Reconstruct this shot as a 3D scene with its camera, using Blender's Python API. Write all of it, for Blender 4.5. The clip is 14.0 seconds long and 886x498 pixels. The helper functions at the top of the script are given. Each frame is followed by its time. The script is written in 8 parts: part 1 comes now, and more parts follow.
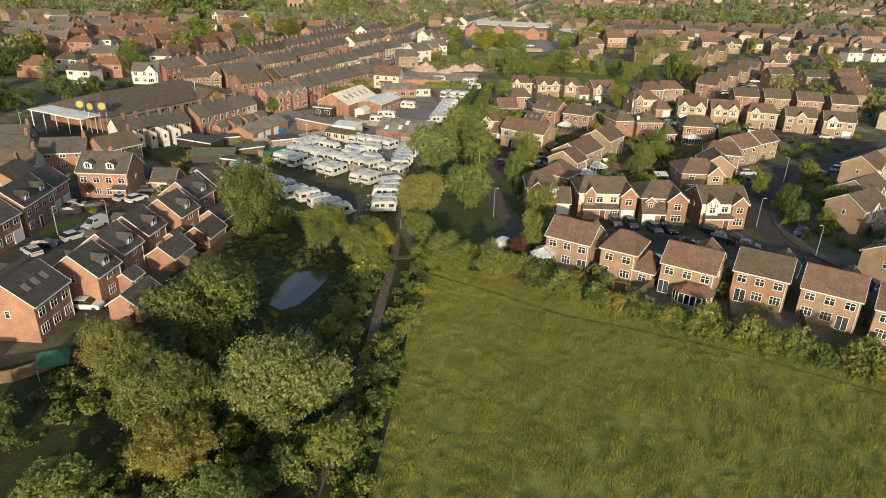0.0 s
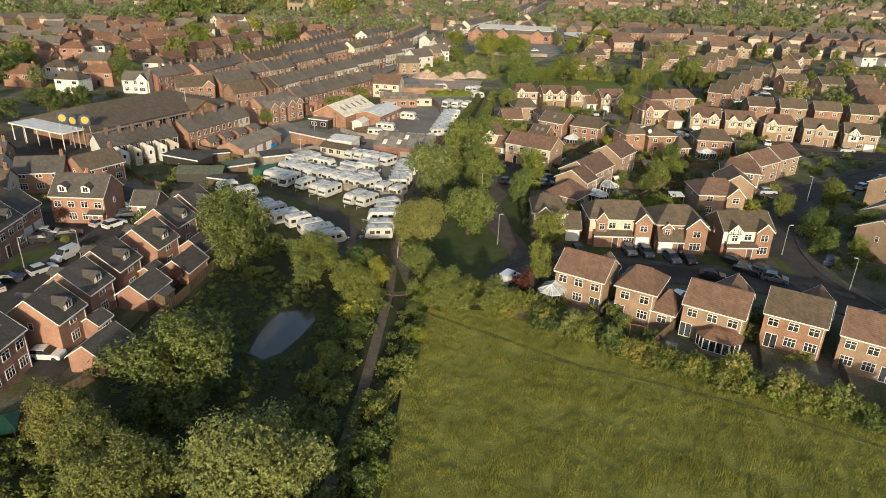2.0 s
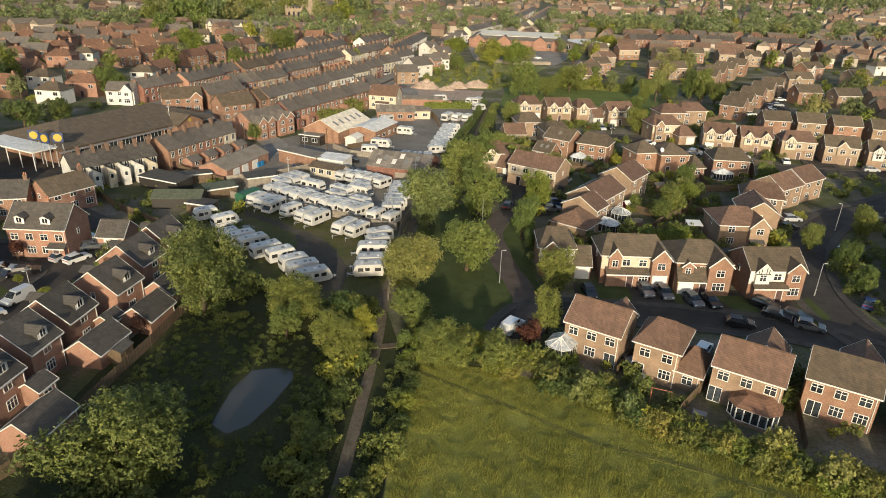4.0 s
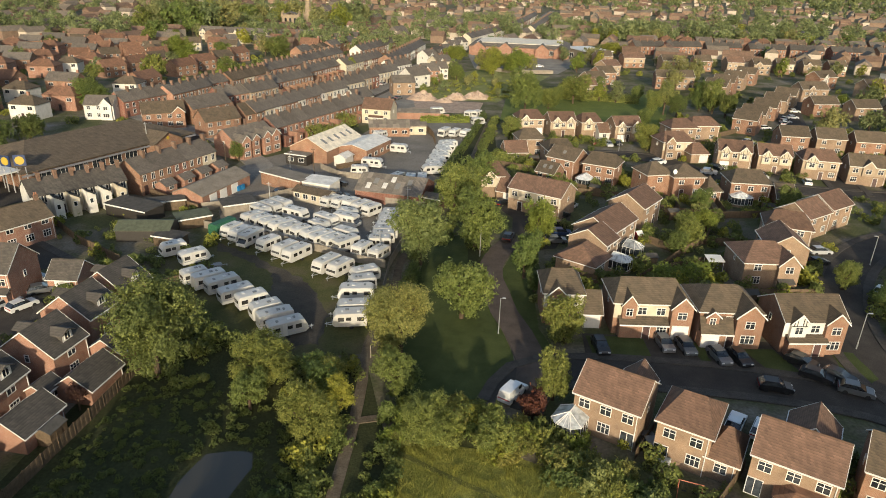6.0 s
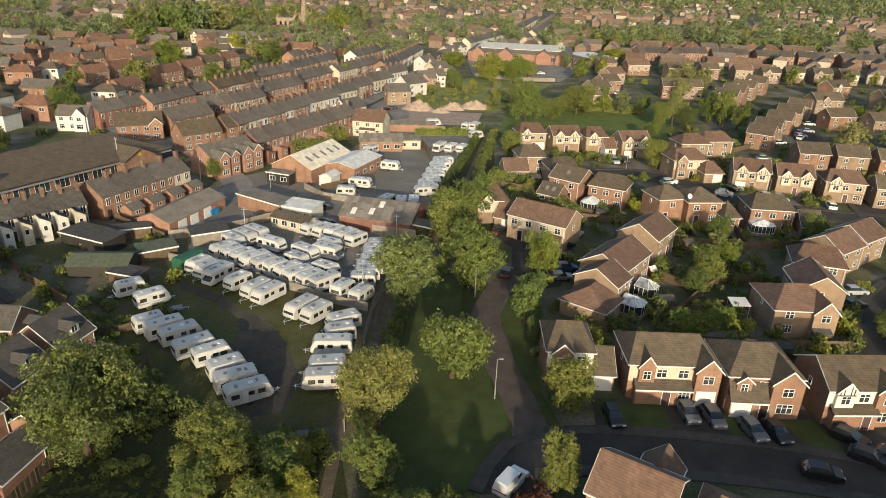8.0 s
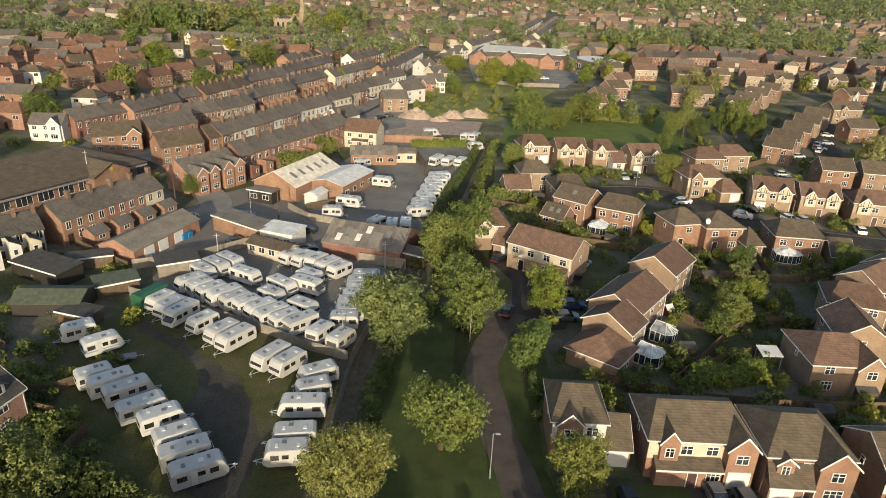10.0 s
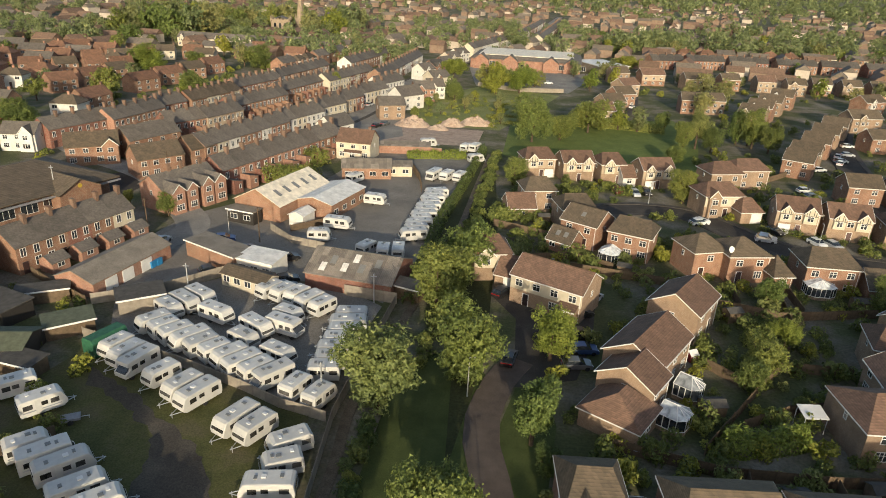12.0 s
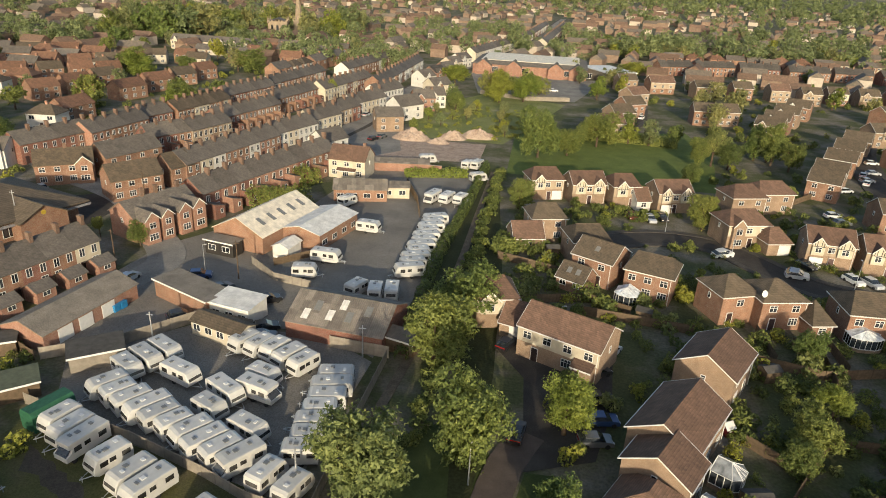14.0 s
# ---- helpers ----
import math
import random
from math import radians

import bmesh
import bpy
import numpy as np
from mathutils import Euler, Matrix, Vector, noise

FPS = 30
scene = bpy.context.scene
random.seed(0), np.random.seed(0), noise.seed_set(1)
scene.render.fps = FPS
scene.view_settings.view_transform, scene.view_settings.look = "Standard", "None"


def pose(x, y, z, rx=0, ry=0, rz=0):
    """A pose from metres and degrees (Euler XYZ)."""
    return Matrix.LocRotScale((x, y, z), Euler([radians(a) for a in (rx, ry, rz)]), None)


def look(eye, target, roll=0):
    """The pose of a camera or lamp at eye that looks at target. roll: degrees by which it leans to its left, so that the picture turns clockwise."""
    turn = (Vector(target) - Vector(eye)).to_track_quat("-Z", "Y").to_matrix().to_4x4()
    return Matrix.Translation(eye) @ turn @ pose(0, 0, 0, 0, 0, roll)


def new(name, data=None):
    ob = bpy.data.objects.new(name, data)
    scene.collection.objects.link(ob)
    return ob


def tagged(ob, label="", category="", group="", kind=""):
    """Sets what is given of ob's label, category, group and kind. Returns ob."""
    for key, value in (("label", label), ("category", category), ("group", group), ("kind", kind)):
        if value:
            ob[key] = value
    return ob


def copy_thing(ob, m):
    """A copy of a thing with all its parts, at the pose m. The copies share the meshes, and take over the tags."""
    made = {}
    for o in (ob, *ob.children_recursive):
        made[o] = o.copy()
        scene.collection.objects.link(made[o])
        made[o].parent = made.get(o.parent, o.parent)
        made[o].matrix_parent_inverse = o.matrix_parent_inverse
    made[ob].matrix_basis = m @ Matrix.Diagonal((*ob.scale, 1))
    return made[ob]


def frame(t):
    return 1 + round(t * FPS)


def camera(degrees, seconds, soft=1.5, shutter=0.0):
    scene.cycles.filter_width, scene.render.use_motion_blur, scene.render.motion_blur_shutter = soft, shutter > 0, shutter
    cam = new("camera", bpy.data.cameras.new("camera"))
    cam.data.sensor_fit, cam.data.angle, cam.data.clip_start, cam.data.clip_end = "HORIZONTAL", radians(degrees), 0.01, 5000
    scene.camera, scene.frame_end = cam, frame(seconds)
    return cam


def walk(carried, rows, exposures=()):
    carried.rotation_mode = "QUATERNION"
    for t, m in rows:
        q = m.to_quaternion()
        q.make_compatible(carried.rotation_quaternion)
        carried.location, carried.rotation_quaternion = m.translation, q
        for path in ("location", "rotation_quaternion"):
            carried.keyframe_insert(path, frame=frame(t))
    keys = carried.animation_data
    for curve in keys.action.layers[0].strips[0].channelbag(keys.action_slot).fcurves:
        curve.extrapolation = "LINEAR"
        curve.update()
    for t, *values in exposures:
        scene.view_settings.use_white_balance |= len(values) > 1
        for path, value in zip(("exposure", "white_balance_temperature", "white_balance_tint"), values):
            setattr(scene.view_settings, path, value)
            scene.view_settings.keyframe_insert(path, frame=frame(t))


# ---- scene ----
cam = camera(68.3, 14.0, soft=0.95)
PATH = [
    (0, (1.432, 1.69, 43.71), (1.283, 3.515, 42.907), 1.9),
    (0.5, (1.415, 4.022, 43.9), (1.261, 5.848, 43.097), 1.9),
    (1, (1.3, 6.565, 44.188), (1.143, 8.389, 43.385), 1.9),
    (1.5, (1.055, 9.151, 44.506), (0.897, 10.976, 43.704), 1.9),
    (2, (0.955, 11.865, 44.866), (0.796, 13.691, 44.064), 1.8),
    (2.5, (0.689, 14.738, 45.079), (0.529, 16.564, 44.279), 1.8),
    (3, (0.474, 17.799, 45.306), (0.314, 19.626, 44.508), 1.9),
    (5.5, (0.541, 34.263, 46.339), (0.373, 36.094, 45.552), 1.8),
    (6, (0.542, 37.727, 46.511), (0.373, 39.559, 45.727), 1.8),
    (6.5, (0.595, 41.207, 46.712), (0.425, 43.04, 45.93), 1.9),
    (7, (0.553, 44.818, 46.805), (0.384, 46.652, 46.025), 1.9),
    (7.5, (0.519, 48.316, 46.913), (0.35, 50.15, 46.133), 2.1),
    (8, (0.45, 51.675, 47.101), (0.282, 53.509, 46.322), 2.1),
    (10.5, (0.566, 67.911, 47.554), (0.391, 69.745, 46.775), 2.4),
    (11, (0.376, 71.103, 47.47), (0.201, 72.937, 46.692), 2.4),
    (11.5, (0.156, 74.207, 47.508), (-0.02, 76.041, 46.73), 2.5),
    (12, (-0.035, 77.373, 47.724), (-0.212, 79.206, 46.945), 2.6),
    (12.5, (-0.394, 80.716, 47.987), (-0.571, 82.55, 47.207), 2.6),
    (13, (-0.743, 84.087, 48.384), (-0.919, 85.92, 47.605), 2.8),
    (13.5, (-1.053, 87.47, 48.826), (-1.229, 89.303, 48.045), 2.8),
    (14, (-1.351, 90.883, 49.162), (-1.53, 92.716, 48.381), 2.9),
]
walk(cam, [(t, look(eye, target, roll)) for t, eye, target, roll in PATH])

# ---- world, sun, exposure ----
SUN_AZ, SUN_EL = radians(173), radians(13.5)
world = bpy.data.worlds.new("world")
scene.world = world
world.use_nodes = True
wn = world.node_tree.nodes
sky = wn.new("ShaderNodeTexSky")
sky.sky_type, sky.sun_disc = "NISHITA", False
sky.sun_elevation, sky.sun_rotation = SUN_EL, SUN_AZ
sky.dust_density = 2.0
world.node_tree.links.new(sky.outputs[0], wn["Background"].inputs[0])
wn["Background"].inputs[1].default_value = 0.125
sun = new("sun", bpy.data.lights.new("sun", "SUN"))
sun.data.energy, sun.data.angle, sun.data.color = 3.15, radians(0.6), (1.0, 0.865, 0.635)
to_sun = Vector((math.sin(SUN_AZ) * math.cos(SUN_EL), math.cos(SUN_AZ) * math.cos(SUN_EL), math.sin(SUN_EL)))
sun.matrix_world = look(to_sun * 300, (0, 0, 0))
scene.view_settings.exposure = 0.86


# ---- materials ----
def node_mat(name, rough=0.8, metal=0.0, spec=0.3):
    m = bpy.data.materials.new(name)
    m.use_nodes = True
    n, l = m.node_tree.nodes, m.node_tree.links
    b = n["Principled BSDF"]
    b.inputs["Roughness"].default_value, b.inputs["Metallic"].default_value = rough, metal
    b.inputs["Specular IOR Level"].default_value = spec
    return m, n, l, b


def math_node(n, l, op, a, b=None, c=None):
    o = n.new("ShaderNodeMath")
    o.operation = op
    for i, v in enumerate((a, b, c)):
        if v is None:
            continue
        if isinstance(v, (int, float)):
            o.inputs[i].default_value = v
        else:
            l.new(v, o.inputs[i])
    return o.outputs[0]


def noise_node(n, l, vec, scale, detail=4, rough=0.55):
    o = n.new("ShaderNodeTexNoise")
    o.inputs["Scale"].default_value, o.inputs["Detail"].default_value, o.inputs["Roughness"].default_value = scale, detail, rough
    l.new(vec, o.inputs["Vector"])
    return o.outputs["Fac"]


def ramp(n, l, fac, stops):
    o = n.new("ShaderNodeValToRGB")
    e = o.color_ramp.elements
    while len(e) < len(stops):
        e.new(0.5)
    for q, (p, c) in zip(e, stops):
        q.position, q.color = p, (*c, 1)
    l.new(fac, o.inputs[0])
    return o.outputs[0]


def mix(n, l, fac, a, b, kind="MIX"):
    o = n.new("ShaderNodeMix")
    o.data_type, o.blend_type = "RGBA", kind
    for i, v in ((0, fac), (6, a), (7, b)):
        if isinstance(v, (int, float)):
            o.inputs[i].default_value = v
        elif isinstance(v, tuple):
            o.inputs[i].default_value = (*v, 1)
        else:
            l.new(v, o.inputs[i])
    return o.outputs[2]


def bump(n, l, b, height, strength=0.4, dist=0.03):
    o = n.new("ShaderNodeBump")
    o.inputs["Strength"].default_value, o.inputs["Distance"].default_value = strength, dist
    l.new(height, o.inputs["Height"])
    l.new(o.outputs[0], b.inputs["Normal"])


def shade(c, k):
    return tuple(min(1, v * k) for v in c)


def coords(n, world_space=False):
    if world_space:
        return n.new("ShaderNodeNewGeometry").outputs["Position"]
    return n.new("ShaderNodeTexCoord").outputs["Object"]


def random_tone(n, l, col, amount, island=False):
    """Varies a colour's brightness from object to object, or from island to island."""
    if island:
        r = n.new("ShaderNodeNewGeometry").outputs["Random Per Island"]
    else:
        r = n.new("ShaderNodeObjectInfo").outputs["Random"]
    f = math_node(n, l, "MULTIPLY_ADD", r, 2 * amount, 1 - amount)
    o = n.new("ShaderNodeVectorMath")
    o.operation = "SCALE"
    l.new(col, o.inputs[0])
    l.new(f, o.inputs["Scale"])
    return o.outputs[0]


def brick_mat(name, c1, c2, mortar, island=False):
    m, n, l, b = node_mat(name, 0.9)
    s = n.new("ShaderNodeSeparateXYZ")
    co = coords(n)
    l.new(co, s.inputs[0])
    u = math_node(n, l, "ADD", s.outputs[0], s.outputs[1])
    cb = n.new("ShaderNodeCombineXYZ")
    l.new(u, cb.inputs[0])
    l.new(s.outputs[2], cb.inputs[1])
    t = n.new("ShaderNodeTexBrick")
    t.inputs["Scale"].default_value = 1.0
    t.inputs["Brick Width"].default_value, t.inputs["Row Height"].default_value = 0.225, 0.075
    t.inputs["Mortar Size"].default_value = 0.006
    t.inputs["Color1"].default_value, t.inputs["Color2"].default_value, t.inputs["Mortar"].default_value = (*c1, 1), (*c2, 1), (*mortar, 1)
    l.new(cb.outputs[0], t.inputs["Vector"])
    big = ramp(n, l, noise_node(n, l, co, 0.6, 5), [(0.3, (0.78, 0.76, 0.74)), (0.7, (1.15, 1.12, 1.08))])
    col = mix(n, l, 1.0, t.outputs["Color"], big, "MULTIPLY")
    l.new(random_tone(n, l, col, 0.1, island), b.inputs["Base Color"])
    bump(n, l, b, t.outputs["Fac"], -0.3, 0.01)
    return m


def render_mat(name, c, island=False):
    m, n, l, b = node_mat(name, 0.85)
    co = coords(n)
    big = ramp(n, l, noise_node(n, l, co, 0.9, 6), [(0.25, shade(c, 0.78)), (0.6, c), (0.8, shade(c, 1.06))])
    l.new(random_tone(n, l, big, 0.06, island), b.inputs["Base Color"])
    bump(n, l, b, noise_node(n, l, co, 40, 3), 0.15, 0.01)
    return m


def tile_mat(name, c, row=0.3, island=False, spec=0.25):
    """Roof tiles: courses by height, joints along the eaves, weathered patches."""
    m, n, l, b = node_mat(name, 0.8, 0, spec)
    co = coords(n)
    s = n.new("ShaderNodeSeparateXYZ")
    l.new(co, s.inputs[0])
    zz = math_node(n, l, "MULTIPLY", s.outputs[2], 1.9 / row)
    course = math_node(n, l, "FRACT", zz)
    u = math_node(n, l, "ADD", s.outputs[0], s.outputs[1])
    odd = math_node(n, l, "MULTIPLY", math_node(n, l, "FLOOR", zz), 0.5)
    joint = math_node(n, l, "FRACT", math_node(n, l, "ADD", math_node(n, l, "MULTIPLY", u, 1 / 0.33), odd))
    j2 = math_node(n, l, "GREATER_THAN", joint, 0.08)
    tone = ramp(n, l, course, [(0.0, shade(c, 0.62)), (0.16, shade(c, 0.9)), (1.0, shade(c, 1.1))])
    wt = n.new("ShaderNodeTexWhiteNoise")
    cb = n.new("ShaderNodeCombineXYZ")
    l.new(math_node(n, l, "FLOOR", math_node(n, l, "ADD", math_node(n, l, "MULTIPLY", u, 1 / 0.33), odd)), cb.inputs[0])
    l.new(math_node(n, l, "FLOOR", zz), cb.inputs[1])
    l.new(cb.outputs[0], wt.inputs["Vector"])
    per = ramp(n, l, wt.outputs["Value"], [(0.0, (0.84, 0.84, 0.84)), (1.0, (1.16, 1.14, 1.12))])
    col = mix(n, l, 1.0, tone, per, "MULTIPLY")
    moss = ramp(n, l, noise_node(n, l, co, 0.7, 6, 0.6), [(0.3, (0.75, 0.76, 0.74)), (0.7, (1.2, 1.16, 1.1))])
    col = mix(n, l, 1.0, col, moss, "MULTIPLY")
    l.new(random_tone(n, l, col, 0.16, island), b.inputs["Base Color"])
    bump(n, l, b, math_node(n, l, "MULTIPLY", course, j2), 0.5, 0.04)
    return m


def plain_mat(name, c, rough=0.6, metal=0.0, scale=3.0, amount=0.18, spec=0.4, tone=0.0, relief=0.0):
    m, n, l, b = node_mat(name, rough, metal, spec)
    co = coords(n)
    col = ramp(n, l, noise_node(n, l, co, scale, 5), [(0.3, shade(c, 1 - amount)), (0.7, shade(c, 1 + amount * 0.6))])
    if tone:
        col = random_tone(n, l, col, tone)
    l.new(col, b.inputs["Base Color"])
    if relief:
        bump(n, l, b, noise_node(n, l, co, scale * 6, 4), relief, 0.02)
    return m


def ground_mat(name, stops, scale, fine=6.0, relief=0.5, rough=0.95, stripes=None):
    m, n, l, b = node_mat(name, rough, 0, 0.15)
    co = coords(n, True)
    col = ramp(n, l, noise_node(n, l, co, scale, 8, 0.62), stops)
    f = ramp(n, l, noise_node(n, l, co, fine, 4), [(0.3, (0.72, 0.72, 0.72)), (0.7, (1.25, 1.25, 1.25))])
    col = mix(n, l, 1.0, col, f, "MULTIPLY")
    l.new(col, b.inputs["Base Color"])
    bump(n, l, b, noise_node(n, l, co, fine * 1.5, 5), relief, 0.08)
    return m


def leaf_mat(name, c, tip, amount=0.3):
    m, n, l, b = node_mat(name, 0.6, 0, 0.25)
    g = n.new("ShaderNodeNewGeometry").outputs["Random Per Island"]
    col = ramp(n, l, g, [(0.0, shade(c, 1 - amount)), (0.45, c), (1.0, tip)])
    big = ramp(n, l, noise_node(n, l, coords(n, True), 0.25, 3), [(0.3, (0.8, 0.84, 0.8)), (0.7, (1.18, 1.14, 1.0))])
    col = mix(n, l, 1.0, col, big, "MULTIPLY")
    hue = ramp(n, l, n.new("ShaderNodeObjectInfo").outputs["Random"], [(0.0, (0.84, 0.98, 1.02)), (0.5, (1.0, 1.0, 1.0)), (1.0, (1.14, 1.02, 0.92))])
    col = random_tone(n, l, mix(n, l, 1.0, col, hue, "MULTIPLY"), 0.12)
    l.new(col, b.inputs["Base Color"])
    t = n.new("ShaderNodeBsdfTranslucent")
    l.new(col, t.inputs[0])
    mx = n.new("ShaderNodeMixShader")
    mx.inputs[0].default_value = 0.28
    l.new(b.outputs[0], mx.inputs[1])
    l.new(t.outputs[0], mx.inputs[2])
    l.new(mx.outputs[0], n["Material Output"].inputs[0])
    return m


def glass_mat(name, c, rough=0.08):
    m, n, l, b = node_mat(name, rough, 0, 0.8)
    l.new(random_tone(n, l, ramp(n, l, noise_node(n, l, coords(n), 1.5, 2), [(0.3, shade(c, 0.6)), (0.7, shade(c, 1.5))]), 0.5), b.inputs["Base Color"])
    return m


def corrugated_mat(name, c, pitch, rough=0.6, patches=0.5):
    m, n, l, b = node_mat(name, rough, 0, 0.3)
    co = coords(n)
    s = n.new("ShaderNodeSeparateXYZ")
    l.new(co, s.inputs[0])
    w = math_node(n, l, "SINE", math_node(n, l, "MULTIPLY", s.outputs[0], 2 * math.pi / pitch))
    sheet = n.new("ShaderNodeTexWhiteNoise")
    cb = n.new("ShaderNodeCombineXYZ")
    l.new(math_node(n, l, "FLOOR", math_node(n, l, "MULTIPLY", s.outputs[0], 1.0)), cb.inputs[0])
    l.new(math_node(n, l, "FLOOR", math_node(n, l, "MULTIPLY", s.outputs[1], 0.55)), cb.inputs[1])
    l.new(cb.outputs[0], sheet.inputs["Vector"])
    col = ramp(n, l, noise_node(n, l, co, 0.8, 7, 0.65), [(0.3, shade(c, 0.7)), (0.7, shade(c, 1.2))])
    per = ramp(n, l, sheet.outputs["Value"], [(0.0, (1 - patches * 0.4,) * 3), (1.0, (1 + patches * 0.4,) * 3)])
    l.new(mix(n, l, 1.0, col, per, "MULTIPLY"), b.inputs["Base Color"])
    bump(n, l, b, w, 0.5, 0.03)
    return m


BRICK_RED = brick_mat("red_brick", (0.27, 0.142, 0.1), (0.225, 0.115, 0.082), (0.3, 0.235, 0.185))
BRICK_DARK = brick_mat("dark_red_brick", (0.2, 0.086, 0.062), (0.16, 0.07, 0.052), (0.22, 0.17, 0.14))
BRICK_TAN = brick_mat("buff_brick", (0.252, 0.178, 0.123), (0.218, 0.15, 0.102), (0.3, 0.24, 0.18))
BRICK_BROWN = brick_mat("brown_brick", (0.24, 0.132, 0.085), (0.2, 0.106, 0.07), (0.27, 0.215, 0.165))
BRICK_SOOT = brick_mat("sooty_brick", (0.165, 0.103, 0.075), (0.125, 0.08, 0.06), (0.17, 0.135, 0.105))
CREAM = render_mat("cream_render", (0.47, 0.415, 0.315))
WHITE = render_mat("white_render", (0.55, 0.53, 0.48))
BUFF = render_mat("buff_render", (0.33, 0.26, 0.185))
ROOF_BROWN = tile_mat("brown_roof_tiles", (0.134, 0.085, 0.063))
ROOF_GREY = tile_mat("grey_brown_roof_tiles", (0.1, 0.08, 0.058))
ROOF_RED = tile_mat("terracotta_roof_tiles", (0.16, 0.09, 0.06))
SLATE = tile_mat("slate_roof", (0.118, 0.106, 0.095), 0.22)
ROOF_DARK = tile_mat("dark_grey_roof_tiles", (0.072, 0.067, 0.062))
UPVC = plain_mat("white_painted_trim", (0.6, 0.59, 0.56), 0.4, 0, 2, 0.06)
TIMBER_BLACK = plain_mat("black_stained_timber", (0.03, 0.026, 0.022), 0.6)
PANE = glass_mat("window_glass", (0.03, 0.035, 0.04))
CONS_GLASS = glass_mat("conservatory_glass", (0.4, 0.42, 0.42), 0.2)
DOOR_PAINT = plain_mat("painted_door", (0.06, 0.035, 0.032), 0.45, 0, 3, 0.2, 0.4, 0.6)
GARAGE_PAINT = plain_mat("white_garage_door", (0.6, 0.585, 0.55), 0.5, 0, 2, 0.1)
CHIMNEY_POT = plain_mat("clay_chimney_pot", (0.35, 0.16, 0.09), 0.85)
LEAD = plain_mat("lead_flashing", (0.2, 0.2, 0.21), 0.55)
ASPHALT = ground_mat("asphalt", [(0.25, (0.036, 0.032, 0.028)), (0.5, (0.054, 0.047, 0.04)), (0.75, (0.08, 0.07, 0.058))], 0.22, 9, 0.25, 0.9)
TARMAC_PATH = ground_mat("red_brown_tarmac", [(0.3, (0.07, 0.055, 0.046)), (0.7, (0.115, 0.092, 0.075))], 0.4, 8, 0.25, 0.9)
HARDSTANDING = ground_mat("gravel_hardstanding", [(0.25, (0.13, 0.118, 0.1)), (0.55, (0.195, 0.178, 0.152)), (0.8, (0.28, 0.255, 0.215))], 0.12, 5, 0.4)
PAVING = ground_mat("concrete_paving", [(0.3, (0.058, 0.051, 0.044)), (0.7, (0.092, 0.082, 0.07))], 0.8, 6, 0.2)
DIRT = ground_mat("trodden_dirt", [(0.3, (0.085, 0.066, 0.045)), (0.7, (0.16, 0.13, 0.092))], 0.6, 6, 0.5)
RUBBLE = ground_mat("rubble_soil", [(0.3, (0.24, 0.17, 0.125)), (0.7, (0.42, 0.33, 0.26))], 0.5, 3, 0.9)
# mown grass darkened: the shade on the verges is put into this green
LAWN_SHADE = ground_mat("shade_toned_grass", [(0.3, (0.04, 0.053, 0.016)), (0.7, (0.074, 0.09, 0.028))], 0.3, 10, 0.4)
YARD_TRACK = ground_mat("worn_yard_tarmac", [(0.25, (0.05, 0.043, 0.034)), (0.55, (0.075, 0.064, 0.05)), (0.8, (0.11, 0.094, 0.07))], 0.2, 6, 0.4)
# lighter copy of the mown grass, full sun put into the colour
LAWN_SUN = ground_mat("sun_toned_grass", [(0.3, (0.085, 0.112, 0.028)), (0.7, (0.135, 0.162, 0.042))], 0.25, 8, 0.4)
MEADOW = ground_mat("meadow_ground", [(0.25, (0.15, 0.158, 0.034)), (0.5, (0.2, 0.202, 0.048)), (0.75, (0.25, 0.242, 0.064))], 0.18, 5, 0.6)
# rough grass darkened: part of the trees' shade is put into its colour
SCRUB = ground_mat("shade_toned_rough_grass", [(0.25, (0.026, 0.032, 0.013)), (0.6, (0.046, 0.05, 0.02)), (0.85, (0.08, 0.077, 0.035))], 0.2, 3, 0.9)
GARDENS = ground_mat("garden_ground", [(0.2, (0.045, 0.055, 0.022)), (0.45, (0.08, 0.086, 0.036)), (0.56, (0.14, 0.122, 0.085)), (0.7, (0.21, 0.19, 0.16))], 0.09, 2.5, 0.7)
FENCE_WOOD = plain_mat("weathered_fence_wood", (0.115, 0.082, 0.052), 0.85, 0, 2, 0.3, 0.2, 0.15, 0.3)
CONCRETE = plain_mat("weathered_concrete", (0.235, 0.205, 0.165), 0.9, 0, 1.2, 0.25, 0.2, 0.1, 0.3)
STEEL = plain_mat("galvanised_steel", (0.42, 0.43, 0.43), 0.45, 0.6, 4, 0.12)
SHEET_GREY = corrugated_mat("grey_metal_sheeting", (0.62, 0.6, 0.55), 0.4, 0.45, 0.12)
SHEET_TAN = corrugated_mat("pale_sheet_roof", (0.68, 0.61, 0.48), 0.5, 0.6, 0.12)
ASBESTOS = corrugated_mat("old_corrugated_sheet", (0.172, 0.15, 0.125), 0.3, 0.9, 0.6)
FELT = ground_mat("roofing_felt", [(0.3, (0.15, 0.13, 0.105)), (0.7, (0.24, 0.21, 0.17))], 0.5, 6, 0.2)
# darkened copy of the felt: shade over the sheds is in its colour
FELT_SHADE = plain_mat("shade_toned_felt", (0.075, 0.07, 0.062), 0.9, 0, 1.2, 0.3, 0.2, 0.2)
# green from moss, also darkened for the shade over the sheds
FELT_GREEN = plain_mat("shade_toned_mossy_felt", (0.085, 0.095, 0.06), 0.9, 0, 1.5, 0.3)
STONE = plain_mat("weathered_sandstone", (0.24, 0.19, 0.135), 0.9, 0, 0.6, 0.3, 0.2, 0, 0.4)
SKYLIGHT = plain_mat("dusty_skylight", (0.16, 0.16, 0.15), 0.3)
